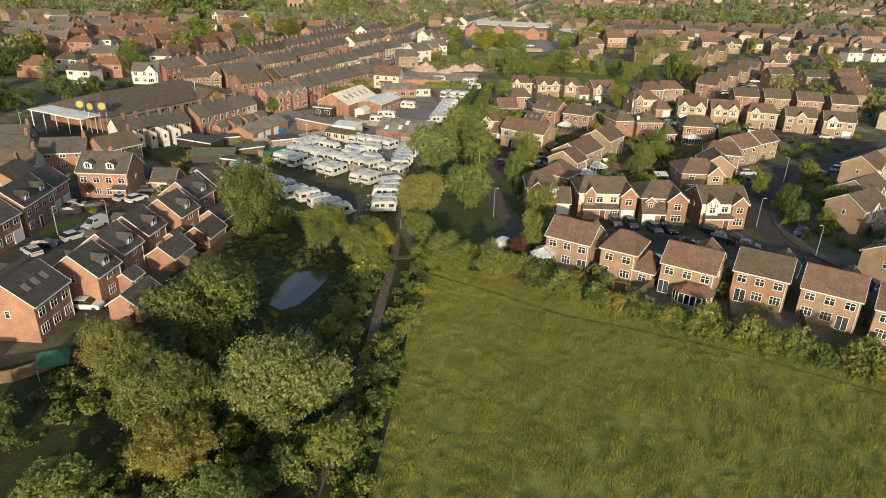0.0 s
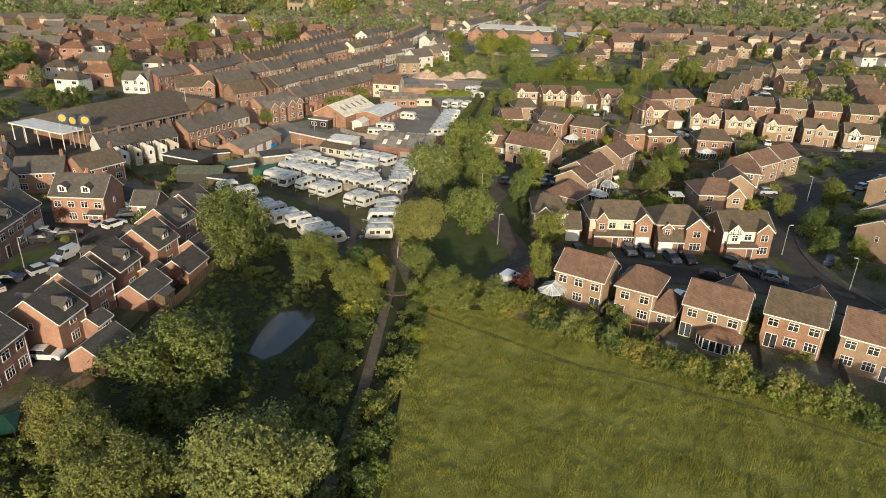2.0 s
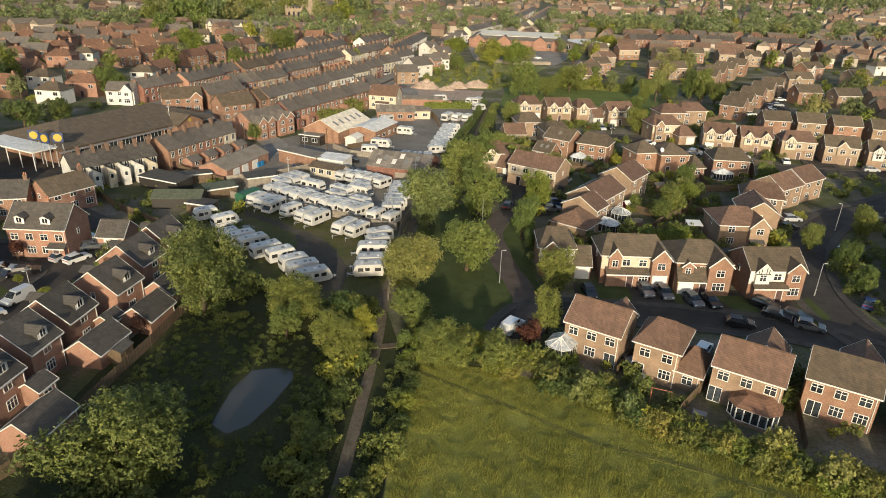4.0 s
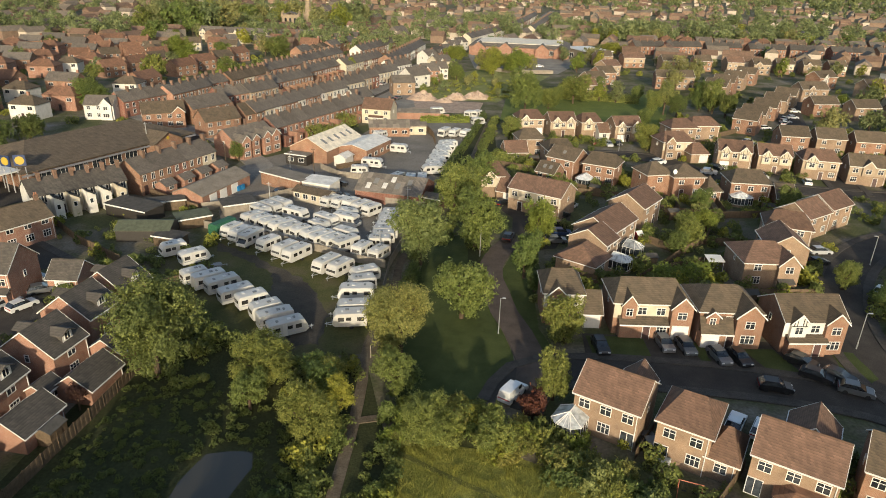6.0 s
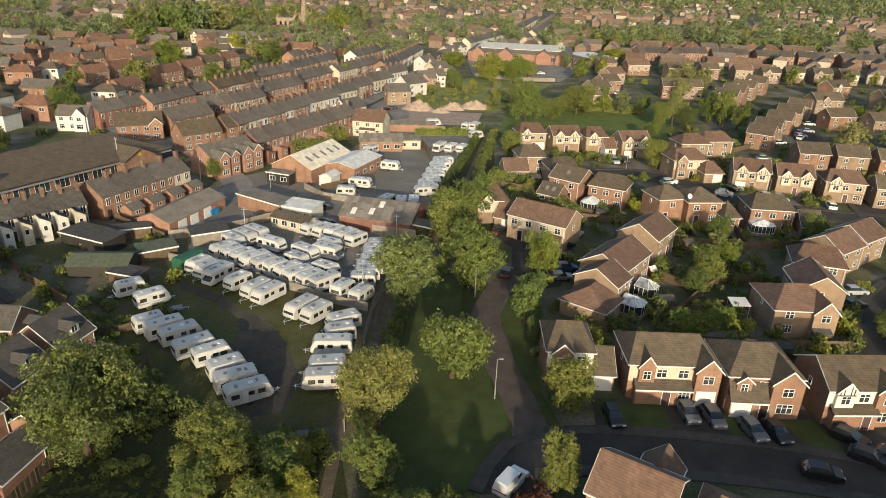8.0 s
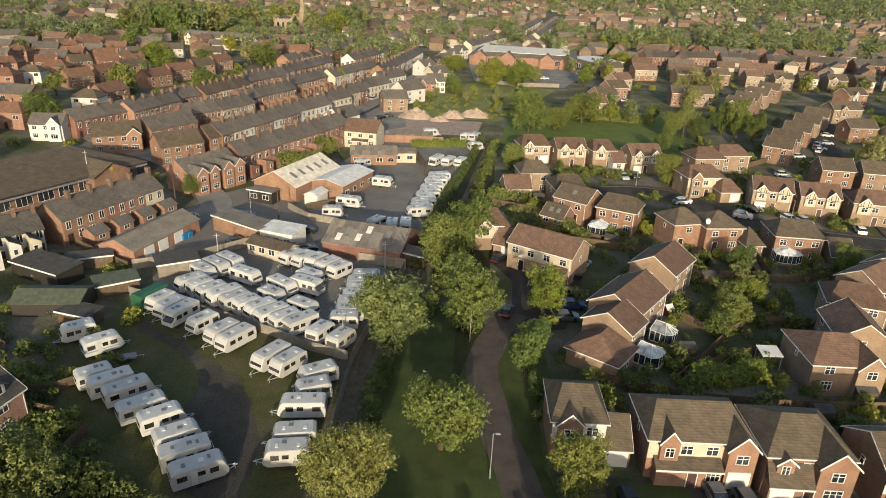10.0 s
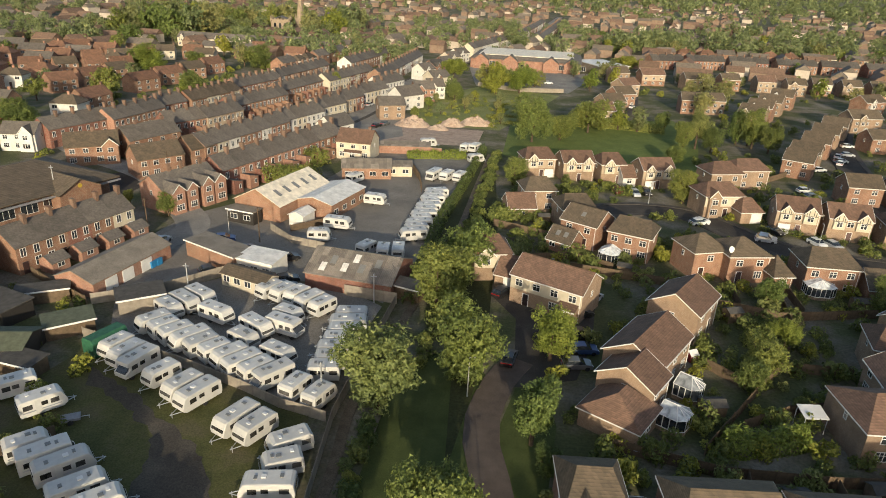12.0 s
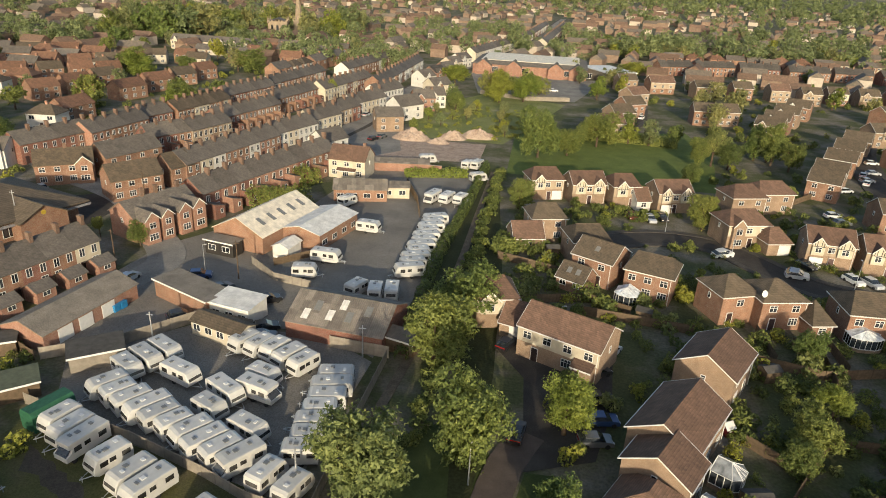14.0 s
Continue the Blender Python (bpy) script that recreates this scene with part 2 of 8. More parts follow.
GRP = plain_mat("white_caravan_shell", (0.45, 0.44, 0.41), 0.42, 0, 1.2, 0.1, 0.4, 0.12)
CARAVAN_GLASS = glass_mat("smoked_caravan_window", (0.045, 0.043, 0.04), 0.12)
STRIPE = plain_mat("grey_caravan_stripe", (0.3, 0.31, 0.33), 0.5, 0, 2, 0.1, 0.4, 0.5)
RUBBER = plain_mat("black_rubber", (0.02, 0.02, 0.02), 0.8)
TARP = plain_mat("green_tarpaulin", (0.025, 0.095, 0.05), 0.6, 0, 2, 0.3, 0.3, 0, 0.3)
BLUE_PLASTIC = plain_mat("blue_plastic", (0.02, 0.17, 0.36), 0.5)
GREEN_PLASTIC = plain_mat("lime_green_plastic", (0.2, 0.45, 0.06), 0.5)
YELLOW = plain_mat("yellow_sign_disc", (0.36, 0.26, 0.03), 0.5, 0, 2, 0.04)
SIGN_BLUE = plain_mat("blue_sign_panel", (0.014, 0.032, 0.1), 0.45, 0, 2, 0.08)
SWING_PAINT = plain_mat("rusty_orange_paint", (0.3, 0.1, 0.05), 0.6, 0, 4, 0.3)
BARK = plain_mat("bark", (0.09, 0.065, 0.045), 0.95, 0, 3, 0.35, 0.1, 0, 0.6)
LEAF_MID = leaf_mat("green_leaves", (0.14, 0.168, 0.046), (0.205, 0.23, 0.066))
LEAF_DARK = leaf_mat("dark_green_leaves", (0.092, 0.12, 0.037), (0.14, 0.17, 0.051))
LEAF_PALE = leaf_mat("silvery_green_leaves", (0.16, 0.178, 0.06), (0.232, 0.246, 0.09))
LEAF_OLIVE = leaf_mat("olive_leaves", (0.16, 0.165, 0.048), (0.23, 0.226, 0.07))
# paler than the nearer leaves: distance haze is mixed into this green
LEAF_HAZE = leaf_mat("haze_pale_leaves", (0.175, 0.192, 0.084), (0.235, 0.246, 0.112))
LEAF_YELLOW = leaf_mat("yellow_green_leaves", (0.18, 0.205, 0.038), (0.25, 0.265, 0.055))
LEAF_PURPLE = leaf_mat("purple_leaves", (0.06, 0.025, 0.022), (0.11, 0.05, 0.035))
GRASS_BLADE = leaf_mat("meadow_grass_blades", (0.17, 0.182, 0.04), (0.222, 0.226, 0.058), 0.24)
TRODDEN = ground_mat("trodden_meadow_grass", [(0.3, (0.085, 0.09, 0.025)), (0.7, (0.14, 0.138, 0.038))], 0.5, 6, 0.6)
YARD_GRASS = ground_mat("worn_yard_grass", [(0.3, (0.05, 0.056, 0.02)), (0.5, (0.085, 0.084, 0.03)), (0.62, (0.1, 0.088, 0.045)), (0.75, (0.105, 0.085, 0.06))], 0.16, 5, 0.6)
WASTE = ground_mat("overgrown_waste_ground", [(0.3, (0.12, 0.14, 0.045)), (0.55, (0.185, 0.195, 0.07)), (0.78, (0.3, 0.27, 0.17))], 0.09, 2, 0.8)
WORN_TARMAC = ground_mat("pale_worn_tarmac", [(0.3, (0.16, 0.148, 0.13)), (0.7, (0.27, 0.25, 0.215))], 0.15, 5, 0.3)
m_, n_, l_, b_ = node_mat("pond_water", 0.08, 0, 0.42)
b_.inputs["Base Color"].default_value = (0.05, 0.046, 0.034, 1)
bump(n_, l_, b_, noise_node(n_, l_, coords(n_, True), 1.5, 3), 0.06, 0.05)
WATER = m_


# ---- mesh helpers ----
class Build:
    """Collects corners and faces of one mesh."""

    def __init__(self):
        self.v, self.f = [], []

    def add(self, vs, fs):
        o = len(self.v)
        self.v += vs
        self.f += [tuple(o + i for i in f) for f in fs]
        return self

    def box(self, x0, x1, y0, y1, z0, z1):
        return self.add([(x, y, z) for x in (x0, x1) for y in (y0, y1) for z in (z0, z1)],
                        [(0, 1, 3, 2), (4, 6, 7, 5), (0, 4, 5, 1), (2, 3, 7, 6), (0, 2, 6, 4), (1, 5, 7, 3)])

    def prism(self, outline, axis, a, b):
        """Extrudes an outline of (p, z) pairs along x or y, or of (x, y) pairs along z."""
        put = {"x": lambda p, q, s: (s, p, q), "y": lambda p, q, s: (p, s, q), "z": lambda p, q, s: (p, q, s)}[axis]
        k = len(outline)
        vs = [put(p, q, a) for p, q in outline] + [put(p, q, b) for p, q in outline]
        fs = [tuple(range(k)), tuple(range(2 * k - 1, k - 1, -1))]
        fs += [(i, k + i, k + (i + 1) % k, (i + 1) % k) for i in range(k)]
        return self.add(vs, fs)

    def tube(self, p, q, r0, r1, k=8):
        p, q = Vector(p), Vector(q)
        m = (q - p).to_track_quat("Z", "Y").to_matrix()
        vs = []
        for c, r in ((p, r0), (q, r1)):
            vs += [tuple(c + m @ Vector((r * math.cos(6.2832 * i / k), r * math.sin(6.2832 * i / k), 0))) for i in range(k)]
        fs = [(i, (i + 1) % k, k + (i + 1) % k, k + i) for i in range(k)]
        return self.add(vs, fs + [tuple(range(k - 1, -1, -1)), tuple(range(k, 2 * k))])

    def gable_roof(self, L, D, ze, zr, o=0.3, v=0.2, t=0.14, axis="x", c=0.0):
        """Two slopes of tiles; ze is the height at the wall's face."""
        s = (zr - ze) / (D / 2)
        e = D / 2 + o
        lo = ze - s * o
        for sg in (-1, 1):
            self.prism([(c, zr), (c + sg * e, lo), (c + sg * e, lo - t), (c, zr - t)][::sg], axis, -L / 2 - v, L / 2 + v) if axis == "x" else \
                self.prism([(c, zr), (c + sg * e, lo), (c + sg * e, lo - t), (c, zr - t)][::sg], axis, L[0], L[1])
        return self

    def hip_roof(self, L, D, ze, zr, inset, o=0.3, t=0.14):
        a, b, r = L / 2 + o, D / 2 + o, L / 2 - inset
        vs = [(-a, -b, ze), (a, -b, ze), (a, b, ze), (-a, b, ze), (-r, 0, zr), (r, 0, zr), (-a, -b, ze - t), (a, -b, ze - t), (a, b, ze - t), (-a, b, ze - t)]
        return self.add(vs, [(0, 1, 5, 4), (2, 3, 4, 5), (1, 2, 5), (3, 0, 4), (6, 7, 1, 0), (7, 8, 2, 1), (8, 9, 3, 2), (9, 6, 0, 3), (9, 8, 7, 6)])

    def lattice(self, xs, zs, solid, y0, y1):
        """One connected frame of bars on a grid; solid(i, j) tells which cells are filled."""
        nx, nz = len(xs), len(zs)
        at = lambda i, j, k: (k * nz + j) * nx + i
        vs = [(x, y, z) for y in (y0, y1) for z in zs for x in xs]
        fs = []
        full = lambda i, j: 0 <= i < nx - 1 and 0 <= j < nz - 1 and solid(i, j)
        for j in range(nz - 1):
            for i in range(nx - 1):
                if not full(i, j):
                    continue
                fs += [(at(i, j, 0), at(i + 1, j, 0), at(i + 1, j + 1, 0), at(i, j + 1, 0)), (at(i, j, 1), at(i, j + 1, 1), at(i + 1, j + 1, 1), at(i + 1, j, 1))]
                for di, dj, a, b in ((-1, 0, (i, j), (i, j + 1)), (1, 0, (i + 1, j), (i + 1, j + 1)), (0, -1, (i, j), (i + 1, j)), (0, 1, (i, j + 1), (i + 1, j + 1))):
                    if not full(i + di, j + dj):
                        fs.append((at(*a, 0), at(*b, 0), at(*b, 1), at(*a, 1)))
        used = sorted({v for f in fs for v in f})
        o = {v: q for q, v in enumerate(used)}
        return self.add([vs[v] for v in used], [tuple(o[v] for v in f) for f in fs])

    def mesh(self, name, mat, smooth=False):
        me = bpy.data.meshes.new(name)
        me.from_pydata(self.v, [], self.f)
        bm = bmesh.new()
        bm.from_mesh(me)
        bmesh.ops.recalc_face_normals(bm, faces=bm.faces)
        bm.to_mesh(me)
        bm.free()
        me.materials.append(mat)
        if smooth:
            me.polygons.foreach_set("use_smooth", [True] * len(me.polygons))
        return me


def part(name, b, material, parent, label="", m=None, smooth=False):
    me = b if isinstance(b, bpy.types.Mesh) else b.mesh(name, material, smooth)
    ob = new(name, me)
    ob.parent = parent
    if m is not None:
        ob.matrix_basis = m
    if label:
        ob["label"] = label
    return ob


def thing(name, x, y, rot=0, z=0, label="", category="", group="", kind=""):
    ob = new(name)
    ob.empty_display_size = 0.5
    ob.matrix_basis = pose(x, y, z, 0, 0, rot)
    return tagged(ob, label, category, group, kind)


LAYER = [0]
TAKEN = []


def layer():
    """A small lift that keeps overlapping pieces of ground apart."""
    LAYER[0] += 1
    return LAYER[0] * 0.0025


def sheet(name, outline, z, mat, label="", category="ground", thick=0.0):
    """A flat piece of ground with an outline of (x, y) corners."""
    z += layer()
    b = Build()
    if thick:
        b.prism(outline, "z", z - thick, z)
    else:
        b.add([(x, y, z) for x, y in outline], [tuple(range(len(outline)))])
    me = b.mesh(name, mat)
    if not thick and me.polygons[0].normal.z < 0:
        me.flip_normals()
    return tagged(new(name, me), label, category, "", "structure")


def worn_edge(outline, wander, step=1.0):
    """An outline with a ragged edge."""
    out = []
    for (x0, y0), (x1, y1) in zip(outline, outline[1:] + outline[:1]):
        k = max(1, int(math.dist((x0, y0), (x1, y1)) / step))
        for i in range(k):
            x, y = x0 + (x1 - x0) * i / k, y0 + (y1 - y0) * i / k
            out.append((x + wander * noise.noise((x * 0.6, y * 0.6, 1)), y + wander * noise.noise((x * 0.6, y * 0.6, 7))))
    return out


def smooth_line(pts, step=3.0):
    """A Catmull-Rom curve through the points."""
    p = [Vector((a[0], a[1], 0)) for a in pts]
    p = [2 * p[0] - p[1]] + p + [2 * p[-1] - p[-2]]
    out = []
    for i in range(1, len(p) - 2):
        k = max(1, int((p[i + 1] - p[i]).length / step))
        for j in range(k):
            t = j / k
            a, b, c, d = p[i - 1:i + 3]
            out.append(0.5 * (2 * b + (c - a) * t + (2 * a - 5 * b + 4 * c - d) * t * t + (3 * b - a - 3 * c + d) * t ** 3))
    return out + [p[-2]]


def ribbon_build(pts, w0, w1, z0, z1, step=3.0):
    """A band beside a line, from w0 to w1 metres to its left, with its top at z1."""
    c = smooth_line(pts, step)
    b = Build()
    rows = []
    for i, q in enumerate(c):
        d = (c[min(i + 1, len(c) - 1)] - c[max(i - 1, 0)]).normalized()
        nrm = Vector((-d.y, d.x, 0))
        u, v = q + nrm * w0, q + nrm * w1
        rows.append([(u.x, u.y, z0), (u.x, u.y, z1), (v.x, v.y, z1), (v.x, v.y, z0)])
    k = len(rows)
    fs = []
    for i in range(k - 1):
        for j in range(3):
            fs.append((4 * i + j, 4 * i + 4 + j, 4 * i + 5 + j, 4 * i + j + 1))
    fs += [(0, 1, 2, 3), (4 * k - 1, 4 * k - 2, 4 * k - 3, 4 * k - 4)]
    return b.add([p for r in rows for p in r], fs)


def road(pts, w, label, mat=None, kerbs=True, z=0.03, name="road"):
    z += layer()
    TAKEN.extend((q.x, q.y, w / 2 + 1) for q in smooth_line(pts, 5))
    r = tagged(new(name, ribbon_build(pts, -w / 2, w / 2, z - 0.1, z).mesh(name, mat or ASPHALT)), label, "road", "", "structure")
    if kerbs:
        for s in (-1, 1):
            a, b = sorted((s * w / 2, s * (w / 2 + 0.15)))
            part("kerb", ribbon_build(pts, a, b, -0.05, z + 0.1), PAVING, r)
            a, b = sorted((s * (w / 2 + 0.15), s * (w / 2 + 1.5)))
            tagged(new("pavement", ribbon_build(pts, a, b, -0.05, z + 0.09).mesh("pavement", PAVING)), "worn grey pavement beside the road", "pavement", "", "structure")
    return r


# ---- ground, roads and yards ----
def ground_sheet():
    b = Build()
    xs = [-5000, -1500, -600, -300, -150, -35, -29, -26, -22, -18, 0, 60, 150, 300, 600, 1500, 5000]
    ys = [-1500, -300, 0, 40, 74, 79, 83, 88, 92, 130, 200, 300, 450, 700, 1200, 2500, 6000]
    hole = lambda x, y: -0.9 if (-30 < x < -20 and 76 < y < 91) else 0.0
    b.add([(x, y, hole(x, y)) for y in ys for x in xs], [])
    k = len(xs)
    b.f = [(j * k + i, j * k + i + 1, (j + 1) * k + i + 1, (j + 1) * k + i) for j in range(len(ys) - 1) for i in range(k - 1)]
    return tagged(new("ground", b.mesh("ground", GARDENS)), "patchy garden soil and grass between the houses", "ground", "", "structure")


ground_sheet()
sheet("field", [(-8, -60), (-8, 60), (-9.5, 94), (3, 93), (10, 90), (17, 87), (23, 84), (32, 80), (46, 73), (66, 65), (140, 30), (140, -60)], 0.02, MEADOW, "sunlit meadow of tall uncut grass", "field")
sheet("rough_ground", [(-50, -40), (-8.05, -40), (-8.05, 60), (-9.6, 92), (-15, 107), (-29, 107), (-36, 112), (-46, 118), (-46, 90), (-45, 66), (-62, 52), (-62, -40)], 0.015, SCRUB, "rough grass and undergrowth, its colour darkened for tree shade", "ground")
sheet("water", [(-28.6, 78.2), (-26.4, 76.9), (-24.6, 78.6), (-23.4, 82.6), (-22.6, 87.4), (-23.4, 89.6), (-25.6, 89.4), (-28.0, 88.6), (-28.9, 84.5)], 0.03, WATER, "still grey pond among shaded bushes", "pond")
sheet("green", [(-9, 94), (-3.7, 96), (-0.3, 101.2), (4, 107), (3.3, 112.8), (1.8, 118.6), (0.0, 124.3), (-1.2, 131.5), (-2.6, 137), (-2.6, 141), (-0.6, 149), (-4, 156), (-12, 150), (-12.8, 118)], 0.02, LAWN_SHADE, "mown grass verge beside the path", "lawn")
sheet("green", [(6.4, 113), (6.2, 118), (4.2, 124), (2.8, 129.4), (1.6, 134.8), (1.5, 139.5), (3.2, 147), (7, 147), (8, 140), (6.6, 129), (7.0, 120), (9, 113.6)], 0.022, LAWN_SHADE, "shaded grass verge between path and gardens", "lawn")
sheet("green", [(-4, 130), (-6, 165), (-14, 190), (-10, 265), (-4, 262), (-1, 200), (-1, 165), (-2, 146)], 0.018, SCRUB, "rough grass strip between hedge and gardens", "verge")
sheet("green", [(-2, 262), (52, 258), (62, 300), (60, 330), (30, 322), (0, 318)], 0.02, LAWN_SUN, "mown playing field, its green lightened for sunlight", "lawn")
sheet("green", [(-36, 296), (-4, 294), (8, 330), (20, 372), (4, 378), (-16, 384), (-34, 350)], 0.02, WASTE, "waste ground with rough grass", "ground")
sheet("yard", [(-57, 158.5), (-52, 149), (-20.5, 138.5), (-17.5, 165), (-25, 170), (-44, 171)], 0.035, HARDSTANDING, "pale gravel caravan storage yard", "yard")
sheet("yard", [(-57, 131), (-53, 148.5), (-20.6, 138.0), (-15.5, 110), (-28, 106), (-40, 115)], 0.03, YARD_GRASS, "grassed lower part of the storage yard", "yard")
sheet("yard", worn_edge([(-50.0, 142.3), (-41.7, 137.7), (-36.1, 133.8), (-30.8, 130.3), (-26.7, 125.1), (-23.5, 119), (-22.4, 111), (-26, 110), (-31, 114), (-33.8, 122.3), (-34.3, 127.1), (-36.1, 131.3), (-40.9, 135.0), (-48.8, 138.7)], 0.9, 0.8), 0.05, YARD_TRACK, "dark worn tarmac in the storage yard", "yard")
sheet("yard", [(-66, 181), (-60, 158.8), (-45, 171.5), (-25, 171), (-17.6, 166), (-14, 190), (-9, 262), (-38, 262), (-44, 225), (-58, 205), (-64, 196)], 0.03, HARDSTANDING, "worn tarmac works yard", "yard")
sheet("yard", [(-130, 150), (-100, 152), (-84, 190), (-82, 214), (-90, 222), (-132, 190)], 0.025, ASPHALT, "supermarket car park tarmac", "car park")
sheet("yard", [(-18, 386), (4, 379), (24, 379), (46, 452), (30, 446), (-26, 450)], 0.03, WORN_TARMAC, "car park beside the brick hall", "car park")
sheet("yard", [(-58, 319), (-40, 309.5), (-33.5, 277), (-41, 268), (-52, 284)], 0.045, WORN_TARMAC, "pale cracked tarmac of a cleared site", "yard")
sheet("rubble", [(-40, 268), (-10, 270), (-9, 292), (-40, 292)], 0.03, RUBBLE, "bare rubble and soil", "ground")
sheet("driveway", [(3, 147), (3, 165), (-1, 172), (1, 180), (16, 176), (14, 160), (11, 150)], 0.04, ASPHALT, "tarmac parking court", "driveway")
sheet("driveway", [(13, 113.9), (48, 113.4), (48, 121.5), (13, 119.5)], 0.035, ASPHALT, "tarmac drives in front of garages", "driveway")
for lawn_ in ([(34.6, 118.6), (38.8, 119.0), (40.6, 113.2), (38.2, 112.6), (36.4, 113.2)], [(46.6, 119.6), (49.6, 119.8), (50.0, 113.6), (47.6, 111.6), (45.9, 113.6)], [(27.8, 119.2), (29.4, 119.2), (29.6, 113.2), (28.2, 113.2)], [(13.4, 119.0), (21.4, 119.6), (21.8, 113.4), (17.4, 113.2), (14.0, 113.6)]):
    sheet("front_lawn", worn_edge(lawn_, 0.25, 0.8), 0.06, LAWN_SHADE, "small mown front lawn beside a drive", "lawn")
sheet("driveway", [(-74.4, 85), (-66, 84), (-58.4, 87), (-58.4, 112), (-63, 119), (-68, 116.6), (-74.6, 112.8), (-77, 109)], 0.04, ASPHALT, "shaded tarmac court between the brick houses", "driveway")
sheet("front_lawn", worn_edge([(-74.0, 94.6), (-70.4, 95.0), (-68.8, 102.6), (-73.0, 104.2), (-75.0, 100)], 0.25, 0.8), 0.06, LAWN_SHADE, "small front lawn with a clipped edge", "lawn")
sheet("driveway", [(-64, 70), (-48, 70), (-48, 78), (-64, 80)], 0.04, ASPHALT, "tarmac parking place", "driveway")

road([(3.0, 101), (5.5, 107.5), (12, 110), (24, 110.6), (36, 110), (46, 108), (54, 103)], 5.0, "estate road of dark tarmac with kerbs")
road([(63, 88), (57, 99), (51.5, 112), (52.5, 128), (60, 146), (71, 160), (86, 171), (112, 192), (160, 228)], 6.0, "curving estate road of dark tarmac with kerbs")
road([(5.6, 104.5), (6.0, 110), (4.1, 118.3), (2.0, 124.1), (0.75, 130.4), (-0.5, 135.8), (-0.6, 140.4), (1.1, 148), (3.6, 153.5)], 4.1, "red-brown tarmac footpath", TARMAC_PATH, False, 0.06, "footpath")
road([(-13.0, 40), (-12.8, 66), (-13.0, 74), (-13.6, 85), (-14.1, 95), (-14.9, 103.5), (-16.0, 112), (-15.4, 128), (-16, 142), (-13, 165), (-9.5, 190), (-7.2, 230), (-5.5, 262)], 1.3, "trodden dirt footpath through the bushes", DIRT, False, 0.05, "footpath")
road([(-14, 96), (-10.6, 97.2), (-5, 99.6), (3, 101.5)], 1.1, "trodden dirt branch path", DIRT, False, 0.045, "footpath")
TRACK = [(-9.8, 92.2), (-4.0, 89.2), (1.0, 86.9), (7.0, 83.6), (12.0, 81.0), (19.3, 79.0), (32.6, 74.7), (47.3, 67.9), (64, 61)]
road(TRACK, 0.6, "narrow trodden track through the long grass", TRODDEN, False, 0.045, "track")
road([(20, 218), (30, 222), (42, 220), (52, 206), (62, 200), (84, 196), (112, 196)], 6.0, "cul-de-sac of dark tarmac with kerbs")
road([(-66, 60), (-66.5, 90), (-67, 112), (-84, 116), (-110, 118)], 5.5, "estate road between brick houses")
road([(-150, 262), (-112, 234.6), (-85, 219), (-68, 201), (-60, 190), (-62, 180)], 6.5, "side road past the supermarket", WORN_TARMAC, False)
road([(-80, 222), (-70, 240), (-56, 296), (-52, 330), (-49, 375), (-38, 440), (-22, 500), (2, 590), (17, 700), (30, 822), (52, 1000)], 7.0, "high street between terraces", WORN_TARMAC)
road([(-112, 236), (-100, 262), (-90, 300), (-78, 345), (-68, 390)], 6.0, "street between brick terraces", WORN_TARMAC)
road([(34, 320), (45, 350), (52, 390), (60, 430)], 6.0, "estate road with parked cars")
road([(84, 196), (92, 240), (104, 290), (120, 330), (150, 372)], 6.0, "estate road with parked cars")
road([(-124, 140), (-118, 150), (-90, 138), (-72, 128)], 5.0, "lane beside old houses")

# ---- houses ----
CACHE = {}
FINE = [True]


def window_meshes(w, h, cols, style):
    key = (round(w, 2), round(h, 2), cols, style)
    if key not in CACHE:
        f = 0.07
        xs, bars = [], []
        for k in range(cols + 1):
            x = -w / 2 + (w - f) * k / cols
            xs += [x, x + f]
        zs = [0, f, h - f, h] if style == "plain" else [0, f, h * 0.62, h * 0.62 + 0.05, h - f, h]
        b = Build().lattice(xs, zs, lambda i, j: i % 2 == 0 or j % 2 == 0, -0.05, 0.02)
        p = Build().box(-w / 2 + f / 2, w / 2 - f / 2, -0.02, 0.01, f / 2, h - f / 2)
        CACHE[key] = b.mesh("window", UPVC), p.mesh("pane", PANE)
        both = Build().add(b.v, b.f).add(p.v, p.f).mesh("window", UPVC)
        both.materials.append(PANE)
        for q in both.polygons:
            q.material_index = int(q.index >= len(b.f))
        CACHE[key] += (both,)
    return CACHE[key]


SIDES = {"front": lambda a, L, D: (a, -D / 2, 0), "back": lambda a, L, D: (a, D / 2, 180), "right": lambda a, L, D: (L / 2, a, 90), "left": lambda a, L, D: (-L / 2, a, -90)}


def window(parent, L, D, side, a, z, w=1.2, h=1.15, cols=2, style="bars", out=0.0):
    x, y, r = SIDES[side](a, L, D)
    m = pose(x, y, 0, 0, 0, r) @ pose(0, -0.02 - out, z)
    f, p, both = window_meshes(w, h, cols, style)
    if FINE[0]:
        part("pane", p, None, part("window", f, None, parent, "", m))
    else:
        part("window", both, None, parent, "", m)


